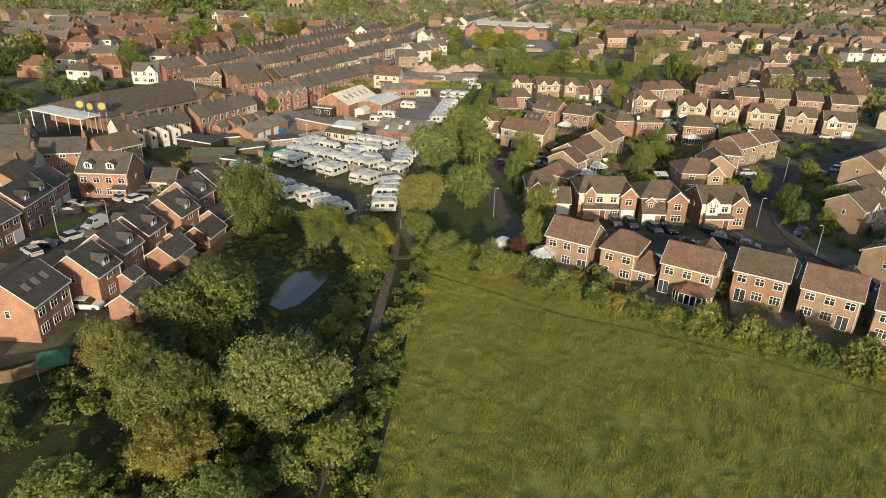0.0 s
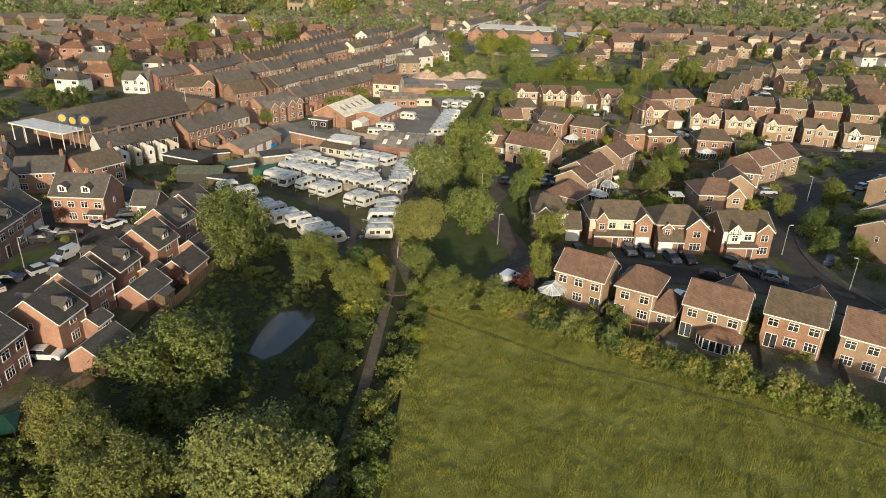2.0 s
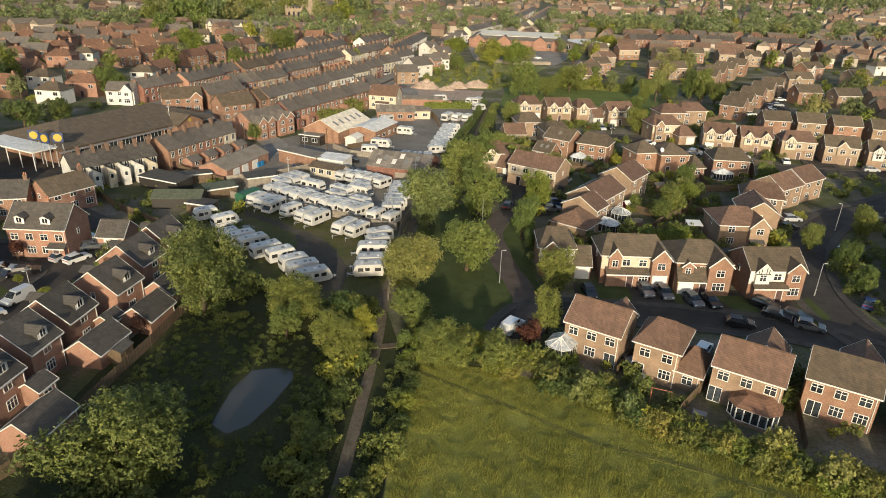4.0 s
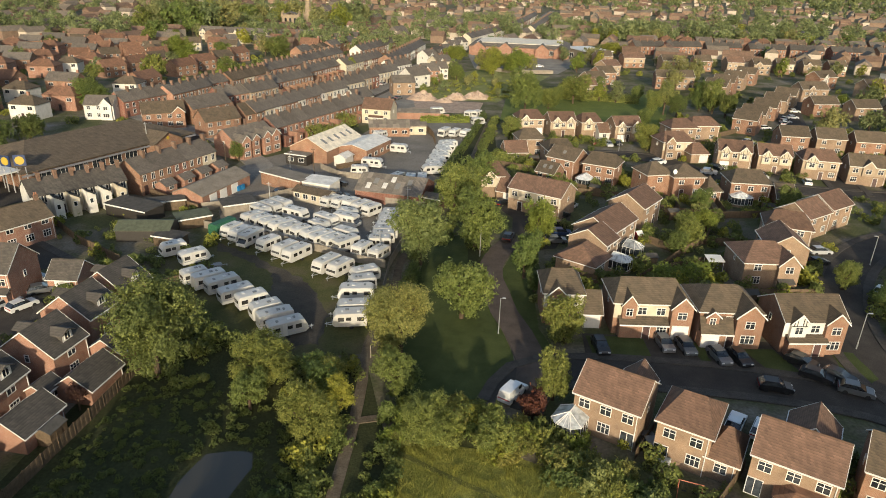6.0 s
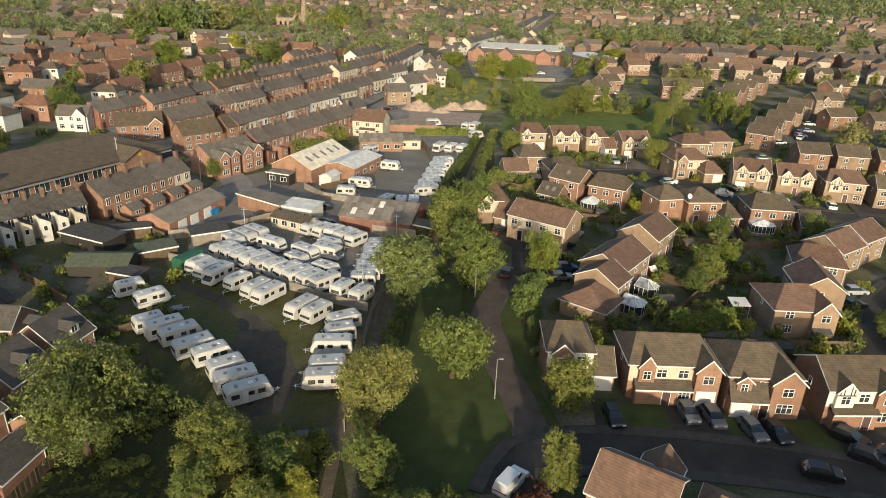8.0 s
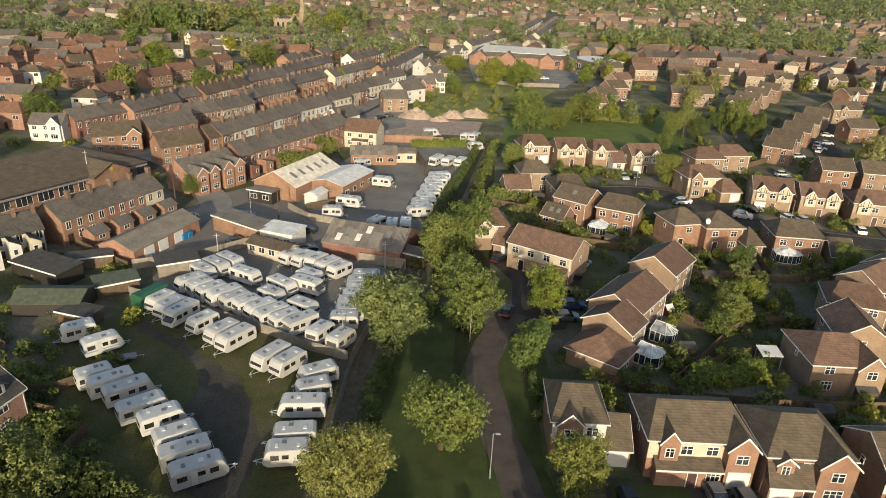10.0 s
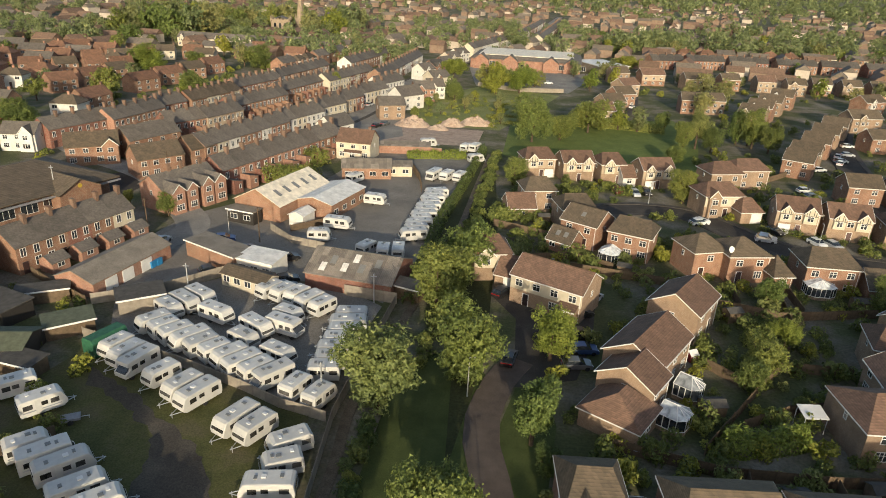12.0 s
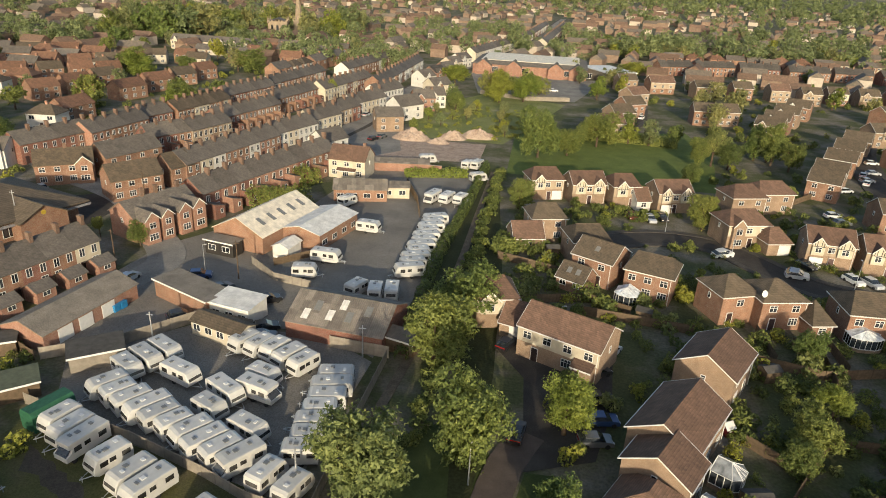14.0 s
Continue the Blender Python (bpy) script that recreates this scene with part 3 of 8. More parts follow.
def door(parent, L, D, side, a, w=0.95, h=2.05, mat=None, name="door", out=0.0):
    x, y, r = SIDES[side](a, L, D)
    key = (name, w, h, mat)
    if key not in CACHE:
        b = Build().box(-w / 2, w / 2, -0.06, 0.02, 0, h)
        if name == "garage_door":
            for i in range(4):
                b.box(-w / 2 + 0.06, w / 2 - 0.06, -0.085, -0.05, 0.08 + i * h / 4, (i + 1) * h / 4 - 0.05)
        else:
            for i in range(2):
                b.box(-w / 2 + 0.14, w / 2 - 0.14, -0.08, -0.05, 0.15 + i * h * 0.48, h * 0.42 + i * h * 0.5)
        CACHE[key] = b.mesh(name, mat)
        f = Build()
        for s in (-1, 1):
            f.box(s * (w / 2 + 0.03) - 0.04, s * (w / 2 + 0.03) + 0.04, -0.09, 0.02, 0, h + 0.07)
        f.box(-w / 2, w / 2, -0.088, 0.02, h, h + 0.07)
        CACHE[key + ("f",)] = f.mesh("door_frame", UPVC)
    d = part(name, CACHE[key], None, parent, "", pose(x, y, 0, 0, 0, r) @ pose(0, -0.02 - out, 0.02))
    if FINE[0]:
        part("door_frame", CACHE[key + ("f",)], None, d)


def chimney(parent, x, y, z0, z1, w=0.7, d=0.5, mat=None, pots=2):
    b = Build().box(x - w / 2, x + w / 2, y - d / 2, y + d / 2, z0, z1).box(x - w / 2 - 0.06, x + w / 2 + 0.06, y - d / 2 - 0.06, y + d / 2 + 0.06, z1 - 0.22, z1 - 0.08)
    c = part("chimney", b, mat or BRICK_RED, parent)
    for i in range(pots if FINE[0] else 0):
        q = x + (i - (pots - 1) / 2) * 0.32
        part("chimney_pot", Build().tube((q, y, z1), (q, y, z1 + 0.4), 0.13, 0.1, 8), CHIMNEY_POT, c)


def house(x, y, rot, L, D, eave=5.0, ridge=7.2, wall=None, roof=None, hip=0.0, wings=(), front=2, back=0, sides=1, doors=(), garages=(), stacks=(), lean=None, dormers=(), barge=True,
          upper=None, name="detached_house", label="", category="house", group="", z=0.0, style="bars", ww=1.25, lower_front=None, lights=0, gable=None, patio=False, wh=1.15, stack=None):
    """A house with its ridge along its own x; the front looks to -y. wings: (x, width, projection, roof height) of front gables.
    lean: (x0, x1, depth, z0, z1) of a lean-to roof over porch and garage; upper: the wall's material above the first floor's height."""
    wall, roof = wall or BRICK_TAN, roof or ROOF_BROWN
    TAKEN.append((x, y, max(L, D) * 0.48))
    h = thing(name, x, y, rot, z, label, category, group)
    t = 0.14
    slope = (ridge - eave) / (D / 2)
    if hip:
        part("wall", Build().box(-L / 2, L / 2, -D / 2, D / 2, 0, eave - t), wall, h)
        part("roof", Build().hip_roof(L, D, eave, ridge, hip), roof, h)
        r = L / 2 - hip
        part("ridge_tiles", Build().prism([(-0.14, ridge - 0.04), (0, ridge + 0.07), (0.14, ridge - 0.04)], "x", -r - 0.05, r + 0.05), roof, h)
        for s in (-1, 1) if FINE[0] else (-1,):
            part("gutter", Build().box(-L / 2 - 0.34, L / 2 + 0.34, s * (D / 2 + 0.31) - 0.05, s * (D / 2 + 0.31) + 0.05, eave - 0.2, eave - 0.06), UPVC, h)
            FINE[0] and part("gutter", Build().box(s * (L / 2 + 0.31) - 0.05, s * (L / 2 + 0.31) + 0.05, -D / 2 - 0.26, D / 2 + 0.26, eave - 0.2, eave - 0.06), UPVC, h)
    else:
        top = ridge - t - 0.01
        ze = top - slope * D / 2
        part("wall", Build().prism([(-D / 2, 0), (D / 2, 0), (D / 2, ze), (0, top), (-D / 2, ze)], "x", -L / 2, L / 2), wall, h)
        part("roof", Build().gable_roof(L, D, eave, ridge), roof, h)
        FINE[0] and part("ridge_tiles", Build().prism([(-0.14, ridge - 0.04), (0, ridge + 0.07), (0.14, ridge - 0.04)], "x", -L / 2 - 0.2, L / 2 + 0.2), roof, h)
        lo = eave - slope * 0.3
        for s in (-1, 1) if barge else (-1,) if FINE[0] else ():
            part("gutter", Build().box(-L / 2 - 0.18, L / 2 + 0.18, s * (D / 2 + 0.34) - 0.05, s * (D / 2 + 0.34) + 0.05, lo - 0.16, lo - 0.02), UPVC, h)
            if barge:
                b = Build()
                for q in (-1, 1):
                    o = [(0, ridge + 0.02), (q * (D / 2 + 0.32), lo + 0.02), (q * (D / 2 + 0.32), lo - 0.13), (0, ridge - 0.13)]
                    b.prism(o, "x", s * (L / 2 + 0.2), s * (L / 2 + 0.24))
                part("bargeboard", b, UPVC, h)
    if upper:
        b = Build()
        zt = eave - t - slope * 0.02 - 0.03
        b.box(-L / 2 - 0.02, L / 2 + 0.02, -D / 2 - 0.03, -D / 2 + 0.01, 2.55, zt)
        part("upper_wall", b, upper, h, "pale rendered upper front wall")
    for wx, w, proj, zr in wings:
        ze2 = min(eave, zr - w / 2 * 0.85)
        tp = zr - t - 0.01
        y0 = -D / 2 - proj
        yin = -max(0.3, (ridge - zr) / slope - 0.2) if ridge > zr else 0
        wm = gable or upper or wall
        wg = part("gable_wing", Build().prism([(wx - w / 2, 0 if proj > 0.5 else 2.6), (wx + w / 2, 0 if proj > 0.5 else 2.6), (wx + w / 2, tp - (zr - ze2)), (wx, tp), (wx - w / 2, tp - (zr - ze2))], "y", y0, -D / 2 + 0.6), wall if proj > 0.5 else wm, h)
        part("wing_roof", Build().gable_roof((y0 - 0.2, yin), w, ze2, zr, 0.25, 0, t, "y", wx), roof, wg)
        b = Build()
        for q in (-1, 1):
            b.prism([(wx, zr + 0.02), (wx + q * (w / 2 + 0.27), ze2 - 0.2), (wx + q * (w / 2 + 0.27), ze2 - 0.42), (wx, zr - 0.2)], "y", y0 - 0.24, y0 - 0.2)
        part("bargeboard", b, UPVC, wg)
        if gable and proj <= 0.5:
            b = Build()
            for q in (-0.36, -0.18, 0.18, 0.36):
                b.box(wx + q * w - 0.06, wx + q * w + 0.06, y0 - 0.03, y0 + 0.01, 4.35, zr - 0.35 - abs(q) * w * 0.85)
            b.box(wx - w / 2, wx + w / 2, y0 - 0.035, y0 + 0.01, 4.3, 4.42)
            part("timbering", b, TIMBER_BLACK, wg, "black timber strips")
        window(h, L, D, "front", wx, 3.15, min(1.3, w * 0.5), 1.15, 2, style, proj)
        if proj > 0.5 and not any(abs(g - wx) < 1.5 for g in garages):
            window(h, L, D, "front", wx, 0.85, min(1.9, w * 0.65), 1.3, 3, style, proj)
    if lean:
        x0, x1, dp, z0, z1 = lean
        yb = -D / 2
        b = Build().prism([(yb + 0.05, z1), (yb - dp, z0), (yb - dp, z0 - 0.12), (yb + 0.05, z1 - 0.12)], "x", x0, x1)
        ln = part("lean_to_roof", b, roof, h)
        part("fascia", Build().box(x0, x1, yb - dp - 0.05, yb - dp, z0 - 0.22, z0 - 0.02), UPVC, ln)
        part("bay_wall", Build().box(x0 + 0.12, x1 - 0.12, yb - dp + 0.22, yb - 0.004, 0, z0 - 0.13), wall, ln)
    under = lambda a: lean[2] - 0.22 if lean and lean[0] < a < lean[1] else 0.0
    busy = [wx for wx, *_ in wings]
    for side, k in (("front", front), ("back", back)):
        for i in range(k):
            a = (-L / 2 + L * (i + 0.5) / k)
            if side == "front" and any(abs(a - q) < 1.6 for q in busy):
                continue
            window(h, L, D, side, a, 3.15 - (wh - 1.15) * 0.6 if eave > 4 else 0.95, ww, wh, 2, style, 0.03 if upper and side == "front" else 0)
            low = (lower_front if lower_front is not None else k) if side == "front" else k
            if eave > 4 and i < low and not (side == "front" and any(abs(a - q) < 1.9 for q in (*doors, *garages))):
                window(h, L, D, side, a, 0.85, ww * 1.15, max(wh, 1.3), 3 if wh < 1.3 else 2, style, under(a) if side == "front" else 0)
    for i in range(sides):
        window(h, L, D, "right", 0.0, 3.2 if eave > 4 else 1.0, 0.65, 1.0, 1)
        window(h, L, D, "left", 0.0, 3.2 if eave > 4 else 1.0, 0.65, 1.0, 1)
    for a in doors:
        if patio:
            window(h, L, D, "front", a, 0.06, 1.5, 2.05, 2, "plain")
        else:
            door(h, L, D, "front", a, 0.95, 2.05, DOOR_PAINT, "door", under(a))
    for a in garages:
        door(h, L, D, "front", a, 2.2, 2.1, GARAGE_PAINT, "garage_door", under(a) or max([p for q, w, p, r in wings if abs(q - a) < w / 2] or [0]))
    for a, yy, hh in stacks:
        chimney(h, a, yy, ridge - abs(yy) * slope - 0.6, ridge + hh, *(stack or (0.7, 0.5)), mat=BRICK_SOOT if barge is False else wall)
    for dx, sd in dormers:
        yb = sd * (D / 2 - 0.5)
        yi = sd * 0.4
        zb = eave + slope * 0.4
        dm = part("dormer", Build().prism([(dx - 0.8, zb), (dx + 0.8, zb), (dx + 0.8, zb + 1.12), (dx, zb + 1.5), (dx - 0.8, zb + 1.12)], "y", min(yb, yi), max(yb, yi)), ROOF_DARK, h, "tile-hung dormer")
        part("dormer_roof", Build().gable_roof((min(yb, yi) - (0.35 if sd < 0 else 0), max(yb, yi) + (0.35 if sd > 0 else 0)), 1.6, zb + 1.2, zb + 1.62, 0.32, 0, 0.1, "y", dx), ROOF_DARK, dm)
        part("dormer_gable", Build().prism([(dx - 0.78, zb + 0.05), (dx + 0.78, zb + 0.05), (dx + 0.78, zb + 1.12), (dx, zb + 1.47), (dx - 0.78, zb + 1.12)], "y", yb + sd * 0.002, yb + sd * 0.03), UPVC, dm, "white boarded gable")
        f, p, _ = window_meshes(0.95, 1.0, 2, "plain")
        part("pane", p, None, part("window", f, None, dm, "", pose(dx, yb + sd * 0.05, zb + 0.15, 0, 0, 0 if sd < 0 else 180)))
    for i in range(lights):
        q = -L / 2 + L * (i + 1) / (lights + 1)
        yy = D / 2 * 0.5
        for sg in (1,):
            m = pose(q, sg * -yy, ridge - slope * yy + 0.02, math.degrees(math.atan(slope)) * sg, 0, 0)
            part("roof_light", Build().box(-0.4, 0.4, -0.55, 0.55, 0, 0.06), SKYLIGHT, h, "", m)
    # downpipe
    FINE[0] and part("downpipe", Build().tube((L / 2 - 0.25, -D / 2 - 0.07, 0), (L / 2 - 0.25, -D / 2 - 0.07, eave - 0.25), 0.05, 0.05, 6), UPVC, h)
    return h


def conservatory(x, y, rot, w=3.4, d=3.0, label="white-framed glazed conservatory behind a house"):
    c = thing("conservatory", x, y, rot, 0, label, "conservatory")
    o = [(-w / 2, d / 2), (-w / 2, -d / 4), (-w / 4, -d / 2), (w / 4, -d / 2), (w / 2, -d / 4), (w / 2, d / 2)]
    part("base", Build().prism(o, "z", 0, 0.55), BRICK_TAN, c)
    fr, gl = Build(), Build()
    for i, (p, q) in enumerate(zip(o, o[1:])):
        n = max(1, round(math.dist(p, q) / 0.8))
        for k in range(n + 1):
            a = (p[0] + (q[0] - p[0]) * k / n, p[1] + (q[1] - p[1]) * k / n)
            fr.tube((*a, 0.55), (*a, 2.15), 0.05, 0.05, 4)
        fr.tube((*p, 2.15), (*q, 2.15), 0.08, 0.08, 4)
        fr.tube((*p, 0.58), (*q, 0.58), 0.06, 0.06, 4)
        part("pane", Build().add([(*p, 0.6), (*q, 0.6), (*q, 2.1), (*p, 2.1), (p[0] * 0.985, p[1] * 0.985, 0.6), (q[0] * 0.985, q[1] * 0.985, 0.6), (q[0] * 0.985, q[1] * 0.985, 2.1), (p[0] * 0.985, p[1] * 0.985, 2.1)],
                                 [(0, 1, 2, 3), (7, 6, 5, 4), (0, 4, 5, 1), (3, 2, 6, 7)]), PANE, c)
    part("frame", fr, UPVC, c)
    top, tip = (0, d / 2, 3.1), (0, 0, 3.1)
    ring = [(p[0] * 1.05, p[1] * 1.05, 2.2) for p in o]
    vs = ring + [top, tip]
    part("roof", Build().add(vs, [(0, 1, 7, 6), (1, 2, 7), (2, 3, 7), (3, 4, 7), (4, 5, 6, 7), (5, 0, 6)]), CONS_GLASS, c, "translucent panelled roof")
    for p in ring:
        part("roof_bar", Build().tube(p, (tip[0], tip[1] if p[1] < 0.6 else top[1], 3.12), 0.05, 0.05, 4), UPVC, c)
    for k in range(1, 6, 2):
        part("roof_bar", Build().tube(Vector(ring[2]).lerp(Vector(ring[3]), k / 6), tip, 0.035, 0.035, 4), UPVC, c)
    part("ridge_bar", Build().tube(top, tip, 0.07, 0.07, 4), UPVC, c)
    return c


def bay_room(x, y, rot):
    """A brick-red roofed sun room with many white-framed panes."""
    c = thing("sun_room", x, y, rot, 0, "white-framed sun room with dull red tiled roof", "sun room")
    o = [(-2.6, 1.6), (-2.6, -0.4), (-1.6, -1.5), (1.6, -1.5), (2.6, -0.4), (2.6, 1.6)]
    part("base", Build().prism(o, "z", 0, 0.5), BRICK_TAN, c)
    for p, q in zip(o, o[1:]):
        d = math.dist(p, q)
        k = max(1, round(d / 0.75))
        f, g, both = window_meshes(d / k, 1.6, 1, "plain")
        a = math.degrees(math.atan2(q[1] - p[1], q[0] - p[0]))
        for i in range(k):
            t = (i + 0.5) / k
            part("pane", g, None, part("window", f, None, c, "", pose(p[0] + (q[0] - p[0]) * t, p[1] + (q[1] - p[1]) * t, 0.5, 0, 0, a)))
    ring = [(p[0] * 1.08, p[1] * 1.12 if p[1] < 1 else p[1], 2.15) for p in o]
    part("roof", Build().add(ring + [(-1.6, 1.6, 3.0), (1.6, 1.6, 3.0), (0.9, 0.3, 2.95), (-0.9, 0.3, 2.95)], [(0, 1, 9, 6), (1, 2, 9), (2, 3, 8, 9), (3, 4, 8), (4, 5, 7, 8), (6, 9, 8, 7), (5, 4, 3, 2, 1, 0), (0, 6, 7, 5)]), ROOF_RED, c)
    return c


G = "detached houses backing onto the field"
house(14.6, 99.7, -27, 7.2, 6.6, roof=ROOF_BROWN, front=3, sides=1, doors=(2.6,), patio=True, group=G, label="buff brick detached house with brown tiled gable roof")
conservatory(9.4, 97.0, -27, 3.4, 3.2)
house(21.8, 96.3, -26, 5.3, 6.6, hip=1.5, front=2, doors=(-1.9,), patio=True, group=G, label="buff brick detached house with brown hipped roof")
house(25.2, 94.3, -26, 2.9, 5.4, 2.6, 4.9, front=1, back=0, sides=0, hip=1.2, name="garage_wing", label="single-storey brick side wing with brown roof", category="garage")
house(31.0, 91.9, -27, 7.5, 6.6, front=3, wings=(), patio=True, group=G, doors=(-3.0,), label="buff brick detached house with brown gable roof and bay")
bay_room(30.2, 87.2, -27)
house(40.8, 91.1, -26, 7.1, 6.6, roof=ROOF_GREY, wall=BRICK_BROWN, front=3, doors=(-2.2,), patio=True, group=G, label="brown brick detached house with grey-brown gable roof")
house(48.5, 86.6, -28, 7.2, 6.8, roof=ROOF_BROWN, front=3, doors=(2.0,), patio=True, group=G, label="buff brick detached house with brown gable roof")
house(56.0, 81.8, -28, 7.4, 7.4, roof=ROOF_BROWN, front=3, doors=(2.0,), patio=True, group=G, label="buff brick detached house near the hedge corner")

for gx, gy, gr in ((46.2, 97.6, 62), (53.8, 92.6, 60)):
    house(gx, gy, gr, 5.4, 4.2, 2.5, 4.5, roof=ROOF_BROWN, front=0, back=0, sides=0, name="garage_wing", category="garage", label="buff brick garage with steep brown gable roof")
house(17.4, 103.4, 63, 4.6, 3.6, 3.4, 5.2, roof=ROOF_BROWN, front=0, back=0, sides=0, name="front_wing", category="wing", label="brick front wing with lower brown roof")
house(33.8, 95.6, 63, 4.8, 4.4, 4.5, 6.4, roof=ROOF_BROWN, front=0, back=0, sides=0, name="front_wing", category="wing", label="brick front wing with brown cross roof")
G = "detached houses facing the estate road"
house(10.0, 125.5, 4, 5.6, 7.2, roof=ROOF_GREY, wall=BRICK_BROWN, upper=WHITE, hip=1.2, wings=((-1.0, 2.6, 0.6, 6.3),), front=2, doors=(2.0,), group=G, label="brick house with white rendered upper front and grey roof")
house(14.2, 124.4, 4, 2.8, 6.0, 2.5, 4.6, roof=ROOF_GREY, wall=BRICK_BROWN, front=0, back=0, sides=0, garages=(0,), name="garage_wing", category="garage", label="brick garage with grey tiled roof")
house(22.0, 124.4, 5, 10.4, 7.4, roof=ROOF_GREY, wall=BRICK_BROWN, upper=CREAM, hip=1.3, wings=((3.9, 2.9, 1.2, 6.6), (-3.2, 1.9, 0.55, 6.4)), front=4, doors=(-0.8,), garages=(3.9,), lean=(-4.6, 2.3, 1.5, 2.3, 3.0), group=G,
      label="red brick house with cream upper front and two gables")
house(32.4, 123.8, 4, 8.4, 8.0, roof=ROOF_GREY, wall=BRICK_BROWN, hip=2.4, wings=((2.2, 3.6, 1.3, 6.7), (-2.6, 1.7, 0.7, 5.4)), front=3, doors=(-0.2,), garages=(-2.8,), lean=(-4.2, 0.3, 1.6, 2.3, 4.3), group=G,
      label="red brick house with hipped roof, dormer and front gable")
house(43.0, 122.6, 8, 8.6, 7.2, roof=ROOF_GREY, wall=BRICK_BROWN, upper=WHITE, gable=WHITE, wings=((-2.5, 2.2, 0.5, 6.2), (2.6, 2.8, 0.6, 6.4)), front=3, doors=(0.2,), lean=(-3.9, 1.6, 1.3, 2.3, 3.0), group=G,
      label="brick house with black and white timbered gables")

G = "houses round the parking court"
house(-2.0, 181.2, 13, 6.2, 7.0, roof=ROOF_BROWN, upper=CREAM, hip=1.7, wings=((-1.2, 2.8, 0.5, 6.4),), front=2, doors=(1.6,), group=G, label="cream and brick house with red-brown hipped roof")
house(2.4, 177.6, -20, 4.5, 6.0, 2.6, 5.0, roof=ROOF_BROWN, front=1, back=0, sides=0, garages=(0.5,), name="garage_wing", category="garage", label="brick garage wing with brown sloping roof")
house(8.9, 171.3, -28, 12.0, 7.4, roof=ROOF_BROWN, upper=CREAM, wings=(), front=4, doors=(-3.2, 3.4), lean=(2.6, 5.6, 1.5, 2.3, 3.0), group=G, label="pair of cream and brick houses under one brown roof")
house(27.5, 167.5, 58, 9.0, 7.4, roof=ROOF_BROWN, front=2, doors=(1.5,), group=G, label="buff brick house with large brown gable roof")
house(19.9, 153.3, 58, 11.0, 7.4, roof=ROOF_BROWN, front=3, doors=(-2,), group=G, label="buff brick house with long brown roof")
house(17.0, 146.2, 58, 5.2, 7.0, 4.6, 6.6, roof=ROOF_BROWN, front=2, doors=(1,), group=G, label="buff brick house end with brown gable roof")
house(15.0, 141.6, 58, 6.0, 7.2, 2.6, 5.1, roof=ROOF_BROWN, hip=2.0, front=1, sides=0, name="garage_wing", category="garage", label="low brick wing with brown hipped roof")
conservatory(21.6, 142.4, 55, 3.4, 3.2)
conservatory(24.7, 148.8, 55, 3.2, 3.0)
house(44.4, 143.2, 4, 8.6, 8.4, 4.6, 6.8, roof=ROOF_BROWN, hip=2.6, wings=((2.6, 3.4, 0.8, 6.4),), front=2, group=G, label="buff brick house with brown hipped cross roof")
house(50.4, 150.4, -95, 8.0, 6.6, 4.6, 6.8, roof=ROOF_BROWN, front=2, group=G, label="buff brick house with brown gable roof")
house(54.6, 160.0, -13, 8.0, 7.0, 4.6, 6.8, roof=ROOF_BROWN, front=2, hip=1.5, group=G, label="buff brick house with brown hipped roof")
house(60.5, 167.5, 40, 8.0, 7.0, 4.8, 7.0, roof=ROOF_BROWN, front=2, group=G, label="buff brick house with brown gable roof")
house(67.5, 174.0, 40, 8.0, 7.0, 4.8, 7.0, roof=ROOF_BROWN, front=2, group=G, label="buff brick house with brown gable roof")

G = "houses round the cul-de-sac"
UP = dict(roof=ROOF_BROWN, upper=BUFF, gable=CREAM, group=G)
house(7.2, 245.4, 16, 8.0, 7.0, hip=1.2, wings=((-2, 2.4, 0.5, 6.4),), front=3, doors=(0.4,), garages=(2.4,), label="white rendered and brick house with red-brown hipped roof", **UP)
house(16.9, 244.6, 16, 8.2, 7.0, wings=((-2.2, 2.4, 0.5, 6.4), (2.2, 2.4, 0.5, 6.4)), front=3, doors=(0.2,), label="white and brick house with twin front gables", **UP)
house(25.6, 244.8, 16, 6.4, 7.0, hip=1.0, wings=((-1.2, 2.6, 0.5, 6.5),), front=2, doors=(1.4,), label="white rendered house with front gable", **UP)
house(29.6, 242.2, 16, 3.4, 6, 2.6, 5.0, roof=ROOF_BROWN, front=1, sides=0, back=0, name="garage_wing", category="garage", label="white garage wing with brown roof", wall=WHITE)
house(36.4, 242.8, 16, 8.4, 7.0, wings=((-2.4, 2.2, 0.5, 6.3), (2.3, 2.4, 0.5, 6.4)), front=3, doors=(0, ), garages=(-2.4,), label="black and white timbered house with twin gables", **UP)
house(6.8, 218.2, 14, 7.0, 7.0, roof=ROOF_GREY, hip=1.6, front=2, group=G, label="buff brick house with grey-brown hipped roof")
house(3.0, 212.6, 14, 6.0, 6.0, 2.6, 5.0, roof=ROOF_BROWN, front=1, back=0, sides=0, name="garage_wing", category="garage", label="low brick wing with brown roof")
house(16.2, 199.6, -32, 7.6, 7.4, roof=ROOF_GREY, wall=BRICK_BROWN, front=2, lights=1, doors=(1.5,), group=G, label="brick house with grey-brown gable roof")
house(14.2, 207.6, 14, 7.0, 7.4, roof=ROOF_GREY, front=2, hip=1.2, group=G, label="brick house with grey-brown hipped roof")
house(11.8, 194.8, -32, 5.0, 5.0, 2.4, 4.4, roof=ROOF_GREY, wall=BRICK_BROWN, front=2, back=0, sides=0, lights=2, name="sun_room", category="extension", label="low brick garden room with roof lights")
